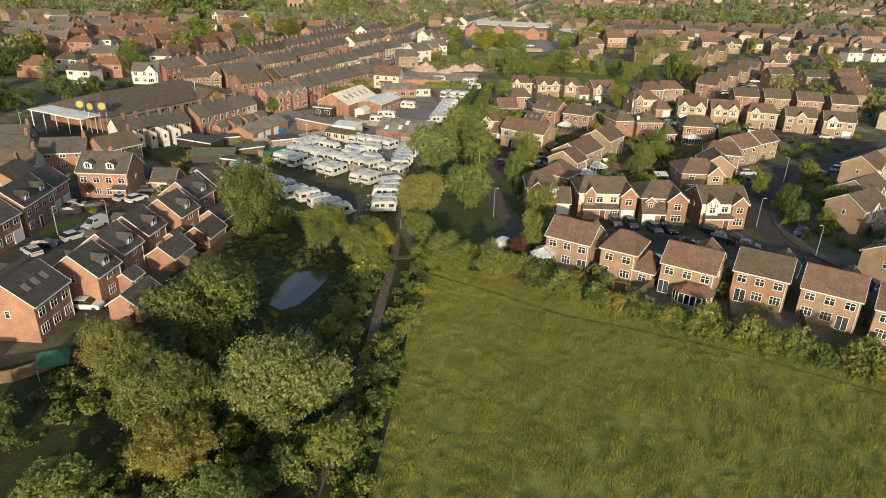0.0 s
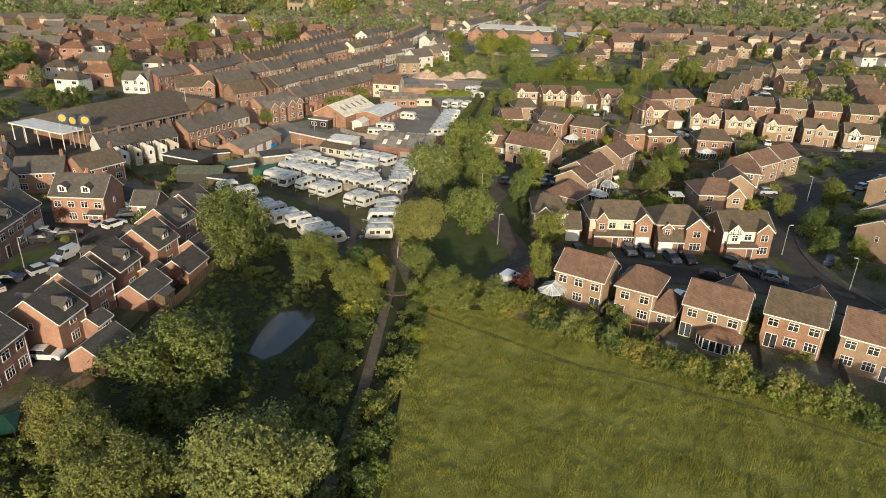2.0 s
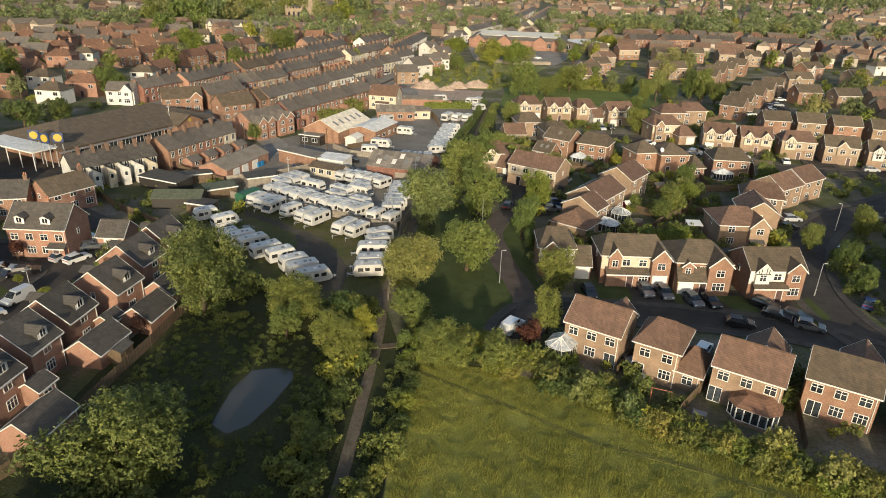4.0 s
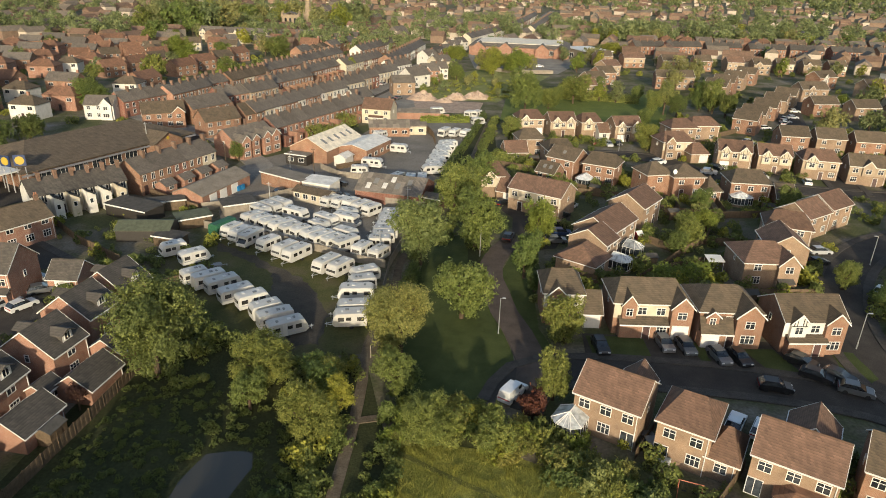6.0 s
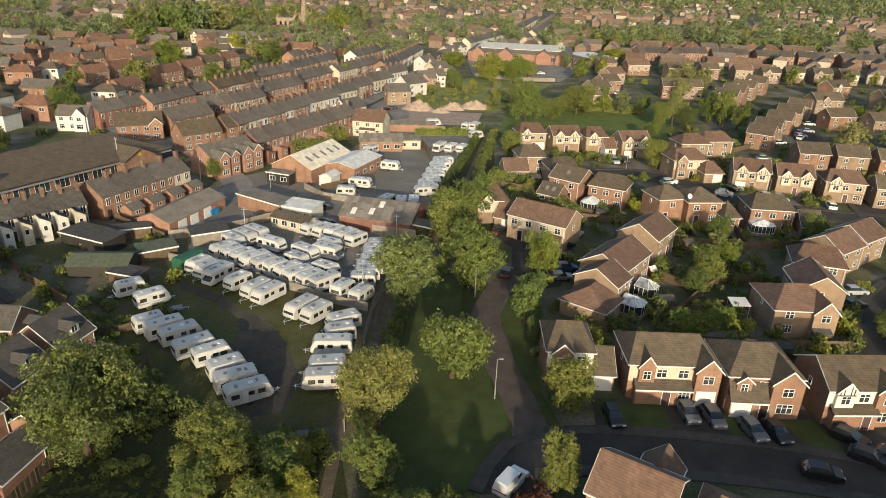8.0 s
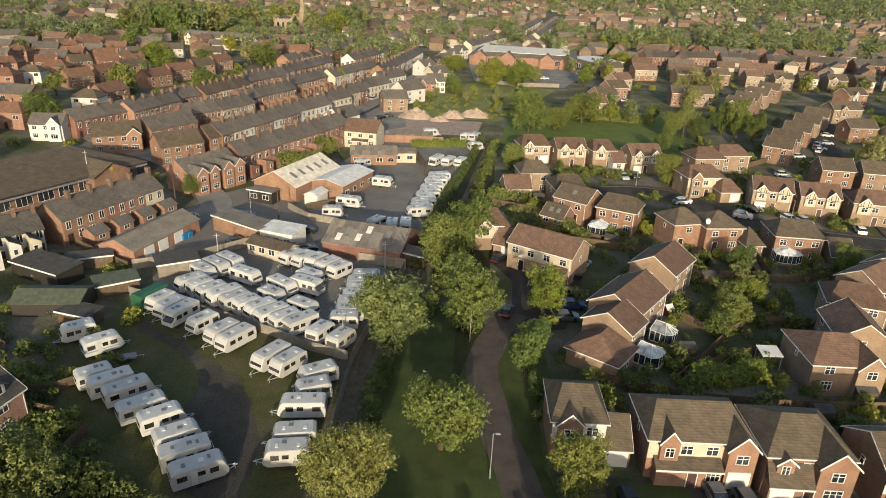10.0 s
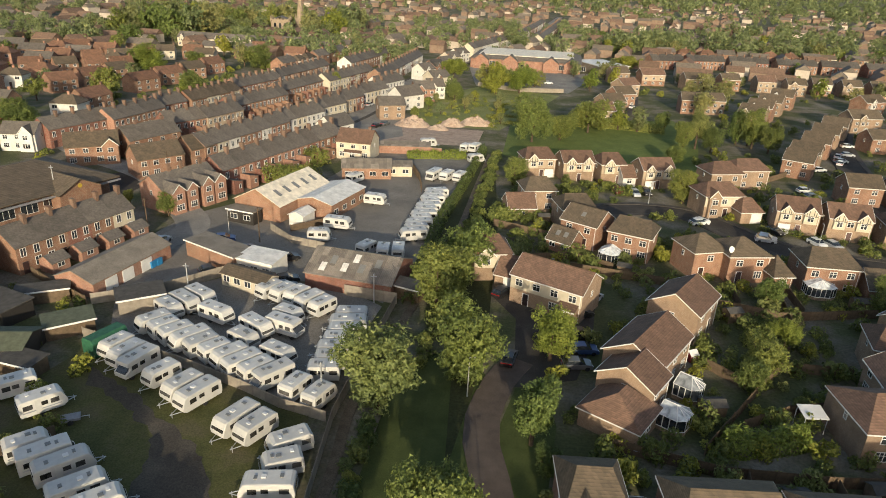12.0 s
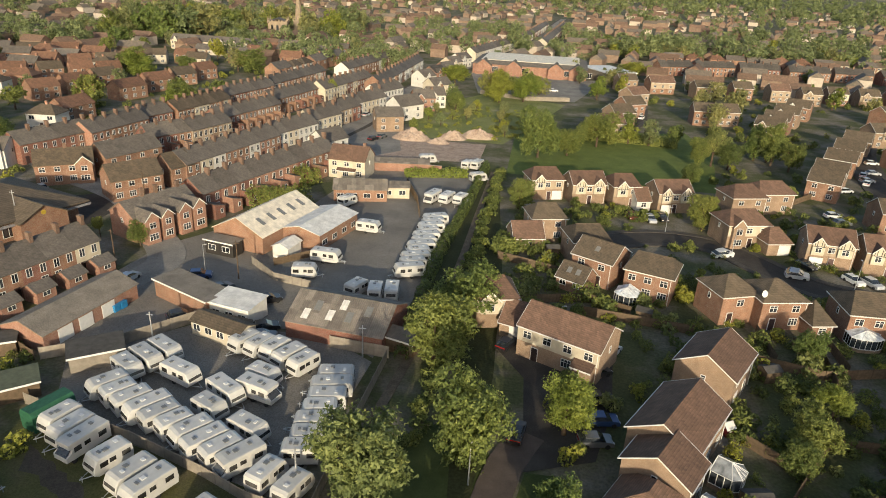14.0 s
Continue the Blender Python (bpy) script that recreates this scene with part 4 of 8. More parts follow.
house(24.4, 195.2, -22, 7.8, 7.2, roof=ROOF_GREY, wall=BRICK_BROWN, front=3, group=G, hip=0.9, label="brick house with grey-brown roof")
conservatory(19.6, 189.8, -22, 3.6, 3.2)
house(35.2, 189.8, 20, 6.4, 6.8, roof=ROOF_GREY, wall=BRICK_BROWN, hip=2.6, front=1, doors=(-1.5,), group=G, label="brick house with pyramid grey-brown roof")
house(42.0, 189.6, 12, 7.4, 7.6, roof=ROOF_GREY, wall=BRICK_BROWN, hip=3.4, front=2, doors=(-1.6,), group=G, label="brick house with pyramid grey-brown roof")
house(47.4, 187.0, 12, 3.4, 6.4, 2.6, 5.2, roof=ROOF_GREY, wall=BRICK_BROWN, hip=1.6, front=1, back=0, sides=0, name="garage_wing", category="garage", label="brick garage wing with grey roof")
house(55.6, 187.4, 0, 8.6, 7.6, roof=ROOF_GREY, wall=BRICK_BROWN, hip=1.6, front=3, group=G, label="brick house with grey-brown hipped roof")
conservatory(53.6, 182.4, 0, 4.6, 2.8)
house(63.0, 185.0, 0, 4.0, 6.4, 2.6, 5.0, roof=ROOF_GREY, wall=BRICK_BROWN, front=1, back=0, sides=0, name="garage_wing", category="garage", label="brick garage wing with grey roof")
house(47.2, 224.4, 14, 9.0, 7.4, hip=1.8, wings=((-2.6, 2.6, 0.8, 6.5),), front=3, doors=(0.5,), label="cream and brick house with red-brown hipped roof", roof=ROOF_BROWN, upper=CREAM, group=G)
house(52.8, 221.0, 14, 5.0, 6.0, 2.6, 5.0, roof=ROOF_BROWN, garages=(1.0,), front=0, back=0, sides=0, hip=1.5, name="garage_wing", category="garage", label="brick double garage with brown roof")
house(61.5, 217.0, -8, 8.4, 7.2, wings=((-2.4, 2.2, 0.5, 6.3), (2.3, 2.5, 0.5, 6.4)), front=3, doors=(0.4,), garages=(-2.4,), label="white and brick house with twin timbered gables", **UP)
house(70.8, 214.6, -6, 8.2, 7.2, wings=((-2.2, 2.2, 0.5, 6.3), (2.3, 2.5, 0.5, 6.4)), front=3, doors=(0.2,), label="white and brick house with twin gables", **UP)
house(81.0, 211.4, -8, 8.6, 7.2, hip=1.2, wings=((-2.2, 2.6, 0.5, 6.4),), front=3, doors=(0.4,), label="white rendered house with brown roof", **UP)
house(91.0, 208.0, -10, 8.4, 7.2, wings=((0, 2.6, 0.5, 6.4),), front=3, doors=(2.0,), label="cream house with grey roof and central gable", roof=ROOF_GREY, upper=BUFF, group=G)
house(100.5, 204.0, -12, 8.4, 7.2, wings=((-2, 2.6, 0.5, 6.4),), front=3, garages=(2.4,), label="white and brick house with grey roof", roof=ROOF_GREY, upper=BUFF, gable=WHITE, group=G)
house(53.0, 243.5, 15, 8.4, 7.4, roof=ROOF_BROWN, hip=2.0, front=2, group=G, label="brick house with red-brown hipped roof")
house(60.6, 248.2, 15, 9.0, 7.4, roof=ROOF_BROWN, hip=1.6, front=2, group=G, label="brick house with red-brown hipped roof")
for hx, hy, hr, hl in ((69.4, 124.6, 37, 9), (75.0, 134.8, 43, 10), (85.0, 154.2, 45, 9), (94.6, 163.0, 45, 9), (104.0, 172.0, 45, 9), (64.0, 100.0, 40, 8), (74.0, 112.0, 40, 8)):
    house(hx, hy, hr, hl, 7.2, roof=ROOF_GREY, wall=BRICK_TAN, upper=BUFF, gable=WHITE, front=3, wings=((-2, 2.6, 0.5, 6.4),), group="houses across the curved road", label="brick and render house with grey gable roof")

# ---- red brick estate with dormers ----
G = "red brick gabled houses in a row"
ROW = dict(wall=BRICK_RED, roof=ROOF_DARK, front=1, sides=1, group=G, eave=4.6, ridge=7.3)
house(-55.6, 68.2, 92, 7.0, 6.9, wall=BRICK_RED, roof=ROOF_DARK, eave=5.2, ridge=7.9, front=3, lights=3, group=G, label="red brick house with dark roof and three roof lights")
house(-53.5, 77.0, 88, 5.0, 7.2, dormers=((0.4, -1), (0.4, 1)), label="red brick gabled house with dark roof and dormer", **ROW)
house(-54.2, 84.4, 88, 5.0, 7.2, dormers=((0.4, -1), (0.4, 1)), label="red brick gabled house with dark roof and dormer", **ROW)
house(-54.3, 91.6, 88, 5.2, 7.2, dormers=((0.4, -1), (0.4, 1)), label="red brick gabled house with dark roof and dormer", **ROW)
house(-52.7, 99.9, 84, 5.4, 7.2, dormers=((0.4, -1), (0.4, 1)), label="red brick gabled house with dark roof and dormer", **ROW)
house(-53.9, 108.8, 84, 5.6, 7.2, dormers=((0.4, -1), (0.4, 1)), label="red brick gabled house with dark roof and dormer", **ROW)
house(-53.4, 116.4, 82, 5.6, 7.0, dormers=((0.4, -1), (0.4, 1)), label="red brick gabled house with dark roof and dormer", **ROW)
for gx, gy in ((-44.8, 74.0), (-47.6, 89.0), (-45.8, 97.4), (-46.8, 105.0)):
    house(gx, gy, 86, 5.6, 4.4, 2.3, 3.9, wall=BRICK_RED, roof=ROOF_DARK, front=0, back=0, sides=0, name="garage", category="garage", group="brick garages", label="single brick garage with dark gable roof")
for gx, gy in ((-48.9, 79.6), (-49.4, 94.4)):
    house(gx, gy, 86, 2.6, 2.4, 2.4, 3.2, wall=BRICK_RED, roof=ROOF_DARK, front=1, back=0, sides=0, name="porch", category="porch", label="small brick porch with grey roof")
house(-73.6, 118.0, 4, 9.6, 7.0, wall=BRICK_RED, roof=ROOF_DARK, eave=5.4, ridge=8.4, front=4, doors=(3.4,), dormers=((-2.6, -1), (1.6, -1)), lean=(1.9, 4.8, 1.2, 2.3, 2.9), stacks=((0.5, 0.4, 0.5),), group="red brick houses on the estate road", label="three-storey red brick house with two white dormers")
house(-64.6, 122.4, 4, 4.6, 5.0, 2.4, 4.4, wall=BRICK_RED, roof=ROOF_DARK, front=0, back=0, sides=0, garages=(0,), name="garage", category="garage", label="brick garage with grey gable roof")
house(-79.2, 99.4, 98, 9.4, 7.0, wall=BRICK_RED, roof=ROOF_DARK, eave=5.3, ridge=8.0, front=4, doors=(-0.6,), dormers=((-2.4, -1), (2.4, -1)), group="red brick houses on the estate road", label="tall red brick house with dark roof and small dormers")
house(-81.0, 107.6, 98, 6.8, 6.6, wall=BRICK_RED, roof=ROOF_DARK, eave=4.9, ridge=7.5, front=2, garages=(-1.5, 1.6), group="red brick houses on the estate road", label="red brick house wing with two white garage doors")
house(-78.4, 90.3, 92, 7.0, 7.0, wall=BRICK_RED, roof=ROOF_DARK, eave=4.8, ridge=7.4, front=3, garages=(2.2,), group="red brick houses on the estate road", label="red brick house with dark roof")
house(-79.0, 82.0, 87, 8.0, 7.0, wall=BRICK_RED, roof=ROOF_DARK, eave=5.0, ridge=7.8, front=3, group="red brick houses on the estate road", label="red brick house with dark roof")

# ---- old houses and terraces ----
for i, (hx, hy, hr, hl) in enumerate(((-97, 121, 20, 11), (-92, 132, 20, 9), (-84, 137, 65, 9), (-105, 131, 20, 10), (-90, 112, 100, 8), (-110, 140, 20, 8))):
    house(hx, hy, hr, hl, 6.6, 4.4, 6.8, wall=(CREAM, BRICK_BROWN, BRICK_RED)[i % 3], roof=(ROOF_GREY, ROOF_DARK)[i % 2], front=3, barge=False, stacks=((hl / 2 - 0.5, 0, 0.9),), name="old_house", group="old houses by the lane", label="old low house with weathered grey-brown roof")


FINE[0] = False


def terrace(x0, y0, x1, y1, n, depth, walls, roof, facing, outrigger=0.0, eave=5.0, ridge=7.6, label="", group="", lower=None, rise=0.7):
    """A row of houses from one end to the other; each is built apart, with its chimney. facing: 1 turns the fronts to the right of the line."""
    a = math.degrees(math.atan2(y1 - y0, x1 - x0))
    w = math.dist((x0, y0), (x1, y1)) / n
    rnd = random.Random(int(abs(x0 * 7 + y0)))
    for i in range(n):
        t = (i + 0.5) / n
        wall = walls[rnd.randrange(len(walls))]
        hx, hy = x0 + (x1 - x0) * t, y0 + (y1 - y0) * t
        h = house(hx, hy, a if facing > 0 else a + 180, w - 0.01, depth, eave, ridge + 0.12 * (i % 2) * 0.2, wall=wall, roof=roof, front=2, sides=0, doors=(w / 4 if i % 2 else -w / 4,), barge=False,
                  stacks=((w / 2 - 0.3, -0.4, 1.1),), name="terraced_house", category="house", group=group, label=label, ww=1.0, wh=1.5, stack=(0.6, 1.0), style="plain")
        if outrigger:
            b = Build().prism([(-w / 2 + 0.1, 0), (0.2, 0), (0.2, 3.6 * rise), (-w / 2 + 0.1, 4.6 * rise)], "y", -depth / 2 - outrigger, -depth / 2 + 0.2)
            rg = part("outrigger", b, wall, h)
            part("outrigger_roof", Build().prism([(-w / 2 + 0.05, 4.68 * rise), (0.4, 3.55 * rise), (0.4, 3.65 * rise), (-w / 2 + 0.05, 4.8 * rise)], "y", -depth / 2 - outrigger - 0.15, -depth / 2), roof, rg)
            part("window", window_meshes(0.7, 1.0, 1, "plain")[2], None, rg, "", pose(-0.7, -depth / 2 - outrigger - 0.02, 2.1 if rise > 0.9 else 1.1))
            if lower:
                yard = part("back_yard_wall", Build().box(-w / 2 + 0.02, -w / 2 + 0.2, -depth / 2 - outrigger - 4, -depth / 2 - outrigger, 0, 1.5).box(-w / 2 + 0.2, w / 2, -depth / 2 - outrigger - 4, -depth / 2 - outrigger - 3.8, 0, 1.5), BRICK_RED, h)


terrace(-91.4, 149.4, -80.2, 163.2, 6, 7.0, (CREAM, WHITE), ROOF_DARK, 1, 3.0, 4.8, 7.2, "cream rendered terraced house with dark roof and chimney", "cream terrace", rise=1.0)
terrace(-79.8, 165.4, -72.6, 187.0, 5, 7.4, (BRICK_BROWN, BRICK_DARK, BRICK_BROWN, CREAM), SLATE, 1, 0, 5.0, 7.6, "brick terraced house with slate roof and yard", "brick terrace by the works")
for i in range(4):
    house(-72.6 + 1.6 * i, 167.6 + 5.3 * i, 73, 3.2, 3.0, 2.2, 3.1, wall=BRICK_RED, roof=SLATE, front=1, back=0, sides=0, barge=False, name="outhouse", category="outhouse", group="brick outhouses", label="small brick outhouse with slate roof")
for x0, y0, x1, y1, n, walls, roof, outr, lab, grp in (
        (-66.4, 213.0, -50.6, 256.0, 9, (BRICK_BROWN, BRICK_DARK, BRICK_RED), SLATE, 3.0, "brick terraced house with slate roof and chimney", "terrace behind the works"),
        (-79.4, 231.6, -69.2, 266.4, 8, (BRICK_BROWN, CREAM, BRICK_RED, WHITE, BRICK_BROWN), SLATE, 0, "terraced house with slate roof, chimney and pale windows", "long terrace on the high street"),
        (-70.2, 267.4, -63.6, 284.4, 4, (WHITE, CREAM, BRICK_DARK, WHITE), SLATE, 0, "rendered terraced house with slate roof and shopfront", "long terrace on the high street"),
        (-66.2, 287.4, -60.6, 301.0, 3, (CREAM, WHITE, CREAM), SLATE, 0, "cream rendered terraced house with slate roof", "white terrace on the high street"),
        (-63.2, 302.0, -58.0, 316.4, 3, (BUFF, BRICK_DARK, WHITE), SLATE, 0, "terraced house with slate roof on the high street", "white terrace on the high street"),
        (-60.4, 318.4, -52.8, 337.0, 4, (WHITE, CREAM, BRICK_RED, WHITE), SLATE, 0, "white terraced house with slate roof", "white terrace on the high street"),
        (-57.4, 343.0, -50.4, 360.0, 4, (WHITE, CREAM, WHITE), SLATE, 0, "white terraced house on the high street", "far terrace on the high street"),
        (-61.0, 364.0, -56.0, 452.0, 14, (WHITE, BRICK_RED, CREAM, BRICK_BROWN), SLATE, 0, "terraced house on the high street", "far terrace on the high street"),
        (-99.8, 254.0, -93.4, 264.6, 3, (BRICK_BROWN, BRICK_DARK, BRICK_BROWN), SLATE, 3.0, "brown brick terraced house with slate roof", "short brick terrace"),
        (-93.4, 263.6, -88.4, 278.4, 4, (BRICK_TAN, CREAM, BUFF), SLATE, 0, "brick and render terraced house with slate roof", "second brick terrace"),
        (-93.0, 281.4, -84.4, 309.6, 7, (BRICK_BROWN, BRICK_DARK, BRICK_BROWN), SLATE, 3.0, "red brick terraced house with slate roof", "second brick terrace"),
        (-88.6, 314.6, -80.4, 348.6, 8, (BRICK_BROWN, BRICK_DARK, BRICK_BROWN), SLATE, 3.0, "brick terraced house with slate roof and rear wing", "second brick terrace"),
        (-78.6, 343.0, -68.8, 382.6, 9, (BRICK_DARK, BRICK_RED, CREAM), SLATE, 0, "brick terraced house with dark roof", "second brick terrace"),
        (-124.8, 237.0, -118.0, 256.2, 4, (BRICK_DARK, BRICK_DARK, BRICK_RED), SLATE, 0, "dark red brick terraced house with slate roof", "third brick terrace"),
        (-116.6, 252.6, -112.4, 274.0, 5, (BRICK_BROWN, BRICK_RED), SLATE, 0, "brown brick terraced house with slate roof", "third brick terrace"),
        (-114.6, 275.6, -110.8, 286.0, 3, (BRICK_DARK, BRICK_RED), SLATE, 0, "dark brick terraced house with slate roof", "third brick terrace"),
        (-109.8, 287.0, -103.6, 312.4, 7, (BRICK_BROWN, CREAM, BRICK_BROWN), ROOF_GREY, 0, "brick terraced house with brown roof and pale bays", "fourth brick terrace"),
        (-106.4, 317.0, -98.8, 343.6, 7, (BRICK_RED, BRICK_DARK), SLATE, 0, "red brick terraced house with slate roof", "fifth brick terrace"),
        (-100.6, 347.6, -92.2, 391.0, 9, (WHITE, CREAM, BRICK_RED, BRICK_BROWN), SLATE, 0, "terraced house with slate roof and chimney", "fifth brick terrace")):
    terrace(x0, y0, x1, y1, n, 7.3, walls, roof, 1, outr, 5.3, 8.0, lab, grp)
for hx, hy, hr, hl, wl_, rf_ in ((-35.0, 374.0, 48, 10, CREAM, SLATE), (-36.5, 341.0, 24, 8, BRICK_RED, SLATE), (-33.0, 349.0, 24, 7, WHITE, SLATE), (-44.0, 396.0, 60, 9, WHITE, SLATE), (-41.0, 412.0, 64, 10, BRICK_RED, ROOF_DARK), (-38.0, 428.0, 64, 10, BRICK_RED, SLATE), (-37.0, 452.0, 58, 10, CREAM, SLATE), (-34.0, 472.0, 60, 11, WHITE, SLATE)):
    house(hx, hy, hr, hl, 7.6, 5.2, 7.8, wall=wl_, roof=rf_, front=3, doors=(0.4,), wings=((-hl / 4, 2.6, 0.8, 6.8),), stacks=((hl / 2 - 0.6, 0, 0.9),), barge=False, name="street_house", group="houses beside the high street", label="gabled house with slate roof on the high street")
terrace(-31.0, 497.0, -8.0, 588.0, 10, 8, (WHITE, CREAM, WHITE), SLATE, 1, 0, 5.6, 8.4, "white terraced shop house on the high street", "far terrace on the high street")
terrace(-4.0, 602.0, 22.0, 800.0, 17, 8, (WHITE, BRICK_RED, CREAM), SLATE, 1, 0, 5.6, 8.4, "terraced shop house on the high street", "far terrace on the high street")
terrace(14.0, 590.0, 40.0, 800.0, 15, 8, (BRICK_RED, BRICK_BROWN, CREAM), SLATE, 1, 0, 5.6, 8.4, "terraced shop house on the high street", "far terrace on the high street")
terrace(-84.0, 400.0, -74.0, 456.0, 9, 7.4, (BRICK_BROWN, BRICK_RED, WHITE), SLATE, 1, 0, 5.3, 8.0, "terraced house behind the high street", "far terrace on the high street")
house(-84.4, 222.0, 50, 11.0, 7.4, 5.0, 7.8, wall=BRICK_BROWN, roof=ROOF_GREY, front=4, doors=(1.5,), stacks=((5, 0, 0.9),), name="brick_house", label="brown brick house with brown tiled roof and chimney", barge=False)
house(-79.6, 231.8, 62, 6.0, 7.0, 5.0, 7.8, wall=BRICK_BROWN, roof=ROOF_GREY, front=2, name="brick_house", label="brown brick house with tiled roof", barge=False)
house(-96.6, 240.2, 66, 15.5, 7.4, 5.0, 8.0, wall=BRICK_BROWN, roof=SLATE, front=4, stacks=((-3, 0, 1.0), (5, 0, 1.0)), name="brick_house", label="brown brick pair with grey roof and chimneys", barge=False)
house(-104.2, 227.8, 33, 12.0, 7.4, 5.0, 7.8, wall=BRICK_BROWN, roof=ROOF_GREY, front=4, wings=((4.0, 3.4, 0.8, 6.6),), stacks=((0.5, 0, 1.0),), gable=WHITE, name="brick_house", label="brick corner house with white gable and chimney", barge=False)
house(-128.0, 235.0, 10, 9.0, 7.0, 4.8, 7.2, wall=WHITE, roof=SLATE, front=3, wings=((2.4, 3.4, 0.8, 6.8),), name="brick_house", label="white gabled house with slate roof", barge=False)
house(-69.1, 204.0, 64, 14.0, 7.6, 5.0, 7.4, wall=BRICK_RED, roof=SLATE, front=0, wings=((-5.2, 2.8, 2.8, 6.4), (-1.9, 2.4, 2.8, 6.2), (2.0, 2.6, 2.8, 6.4), (5.2, 2.8, 2.8, 6.4)), stacks=((-2.4, 0, 1.5), (0.6, 0, 1.5), (5.4, 0, 1.2)), name="brick_house", label="dark brick double house with slate roof and chimneys", barge=False)
house(-41.4, 249.8, -6, 9.6, 7.6, 5.0, 7.8, wall=CREAM, roof=ROOF_BROWN, front=3, lean=(-2.5, 2.5, 1.0, 2.2, 2.8), stacks=((3.5, 0, 0.8),), name="cream_house", label="cream rendered detached house with brown roof", barge=False)
house(-52.4, 266.6, 62, 9.0, 7.0, 5.2, 7.8, wall=WHITE, roof=SLATE, front=2, name="white_house", label="white rendered gabled house with slate roof", barge=False)
house(-42.6, 303.6, 22, 9.0, 7.6, 5.2, 7.6, wall=BRICK_TAN, roof=SLATE, front=2, name="gable_house", label="pale brick gabled house with slate roof", barge=False)
house(-40.4, 323.4, 52, 11.0, 8.0, 5.4, 8.4, wall=WHITE, roof=SLATE, front=2, name="white_house", label="white rendered gabled house with slate roof", barge=False)


# ---- works buildings ----
def block(name, x, y, rot, L, D, h, wall, roof, label, category="building", ridge=0.0, parapet=0.0, front=0, doors=(), over=0.25, axis_slope=0.0):
    b = thing(name, x, y, rot, 0, label, category)
    if ridge:
        s = (ridge - h) / (D / 2)
        part("wall", Build().prism([(-D / 2, 0), (D / 2, 0), (D / 2, h - 0.12), (0, ridge - 0.12), (-D / 2, h - 0.12)], "x", -L / 2, L / 2), wall, b)
        part("roof", Build().gable_roof(L, D, h, ridge, over, over, 0.1), roof, b)
    else:
        part("wall", Build().box(-L / 2, L / 2, -D / 2, D / 2, 0, h - 0.01), wall, b)
        z0, z1 = h + axis_slope, h
        part("roof", Build().prism([(-D / 2 - over, z1), (D / 2 + over, z0), (D / 2 + over, z0 + 0.14), (-D / 2 - over, z1 + 0.14)], "x", -L / 2 - over, L / 2 + over), roof, b)
        part("fascia", Build().box(-L / 2 - over, L / 2 + over, -D / 2 - over - 0.04, -D / 2 - over - 0.004, z1 - 0.1, z1 + 0.16), UPVC, b)
    for i in range(front):
        window(b, L, D, "front", -L / 2 + L * (i + 0.5) / front, 0.9, min(1.6, L / front * 0.6), 1.1, 2, "plain")
    for a, w, hh, mt in doors:
        door(b, L, D, "front", a, w, hh, mt, "shutter")
    return b


w_ = block("warehouse", -47.2, 206.4, 74, 18.6, 11.0, 3.6, BRICK_BROWN, SHEET_TAN, "brick warehouse with pale sheet roof and skylights", "warehouse", 6.4)
for i in range(5):
    for s in (-1, 1):
        yy = 2.8
        part("skylight", Build().box(-0.45, 0.45, -1.0, 1.0, 0, 0.06), SKYLIGHT, w_, "", pose(-6 + 3.2 * i, s * yy, 6.4 - 2.8 / 5.5 * yy + 0.02, -s * 27))
block("works_unit", -37.2, 207.6, 74, 14.0, 8.6, 3.4, BRICK_BROWN, SHEET_GREY, "brick works unit with grey sheet roof", "building", 4.4, front=4)
block("store", -40.4, 197.2, 76, 4.4, 3.2, 2.4, WHITE, SHEET_GREY, "small white store with pale roof", "shed", 3.1)
block("cabin", -51.6, 195.4, -14, 6.0, 2.8, 2.7, TIMBER_BLACK, FELT, "black flat-roofed entrance cabin with white doors", "cabin", front=2)
sh_ = block("industrial_shed", -22.9, 173.6, -9, 14.6, 11.0, 2.8, BRICK_DARK, ASBESTOS, "old brick shed with patched corrugated roof", "shed", 5.2)
for i, (a, b_) in enumerate(((-3.5, 2.4), (-1.2, 3.6), (1.6, 3.4), (-4.8, 4.0), (4.0, 2.0), (0.2, 1.6))):
    part("roof_panel", Build().box(-0.5, 0.5, -0.9, 0.9, 0, 0.05), SHEET_GREY if i % 2 else SKYLIGHT, sh_, "pale replacement roof panel", pose(a, -b_, 5.2 - 2.4 / 5.5 * b_ + 0.03, 23.6))
block("flat_roof_unit", -48.2, 176.4, -27, 12.4, 4.6, 3.0, BRICK_BROWN, FELT, "long brick unit with pale flat roof", "building", front=0)
block("cabin", -39.6, 173.4, -14, 6.8, 4.6, 2.9, WHITE, SHEET_GREY, "white site cabin with grey roof", "cabin", front=3, axis_slope=0.3)
block("cabin", -39.4, 167.6, -20, 8.6, 3.6, 2.4, CREAM, ROOF_GREY, "cream site office with brown pitched roof", "cabin", 3.2, front=4)
block("long_workshop", -62.4, 168.4, 78, 17.0, 7.4, 2.6, BRICK_RED, FELT, "long low brick workshop with brown roof and roller doors", "workshop", 4.1, front=0, doors=((-5, 2.4, 2.1, GARAGE_PAINT), (-1.5, 2.4, 2.1, GARAGE_PAINT), (2.6, 2.4, 2.1, GARAGE_PAINT)))
block("office_row", -35.0, 232.4, 12, 12.0, 6.0, 3.0, BRICK_BROWN, ASBESTOS, "low brick offices with patched sheet roof", "building", 4.6, front=4)
block("office_row", -27.6, 236.0, 12, 6.6, 5.0, 2.8, CREAM, ASBESTOS, "low rendered store with sheet roof", "building", 3.6, front=2)
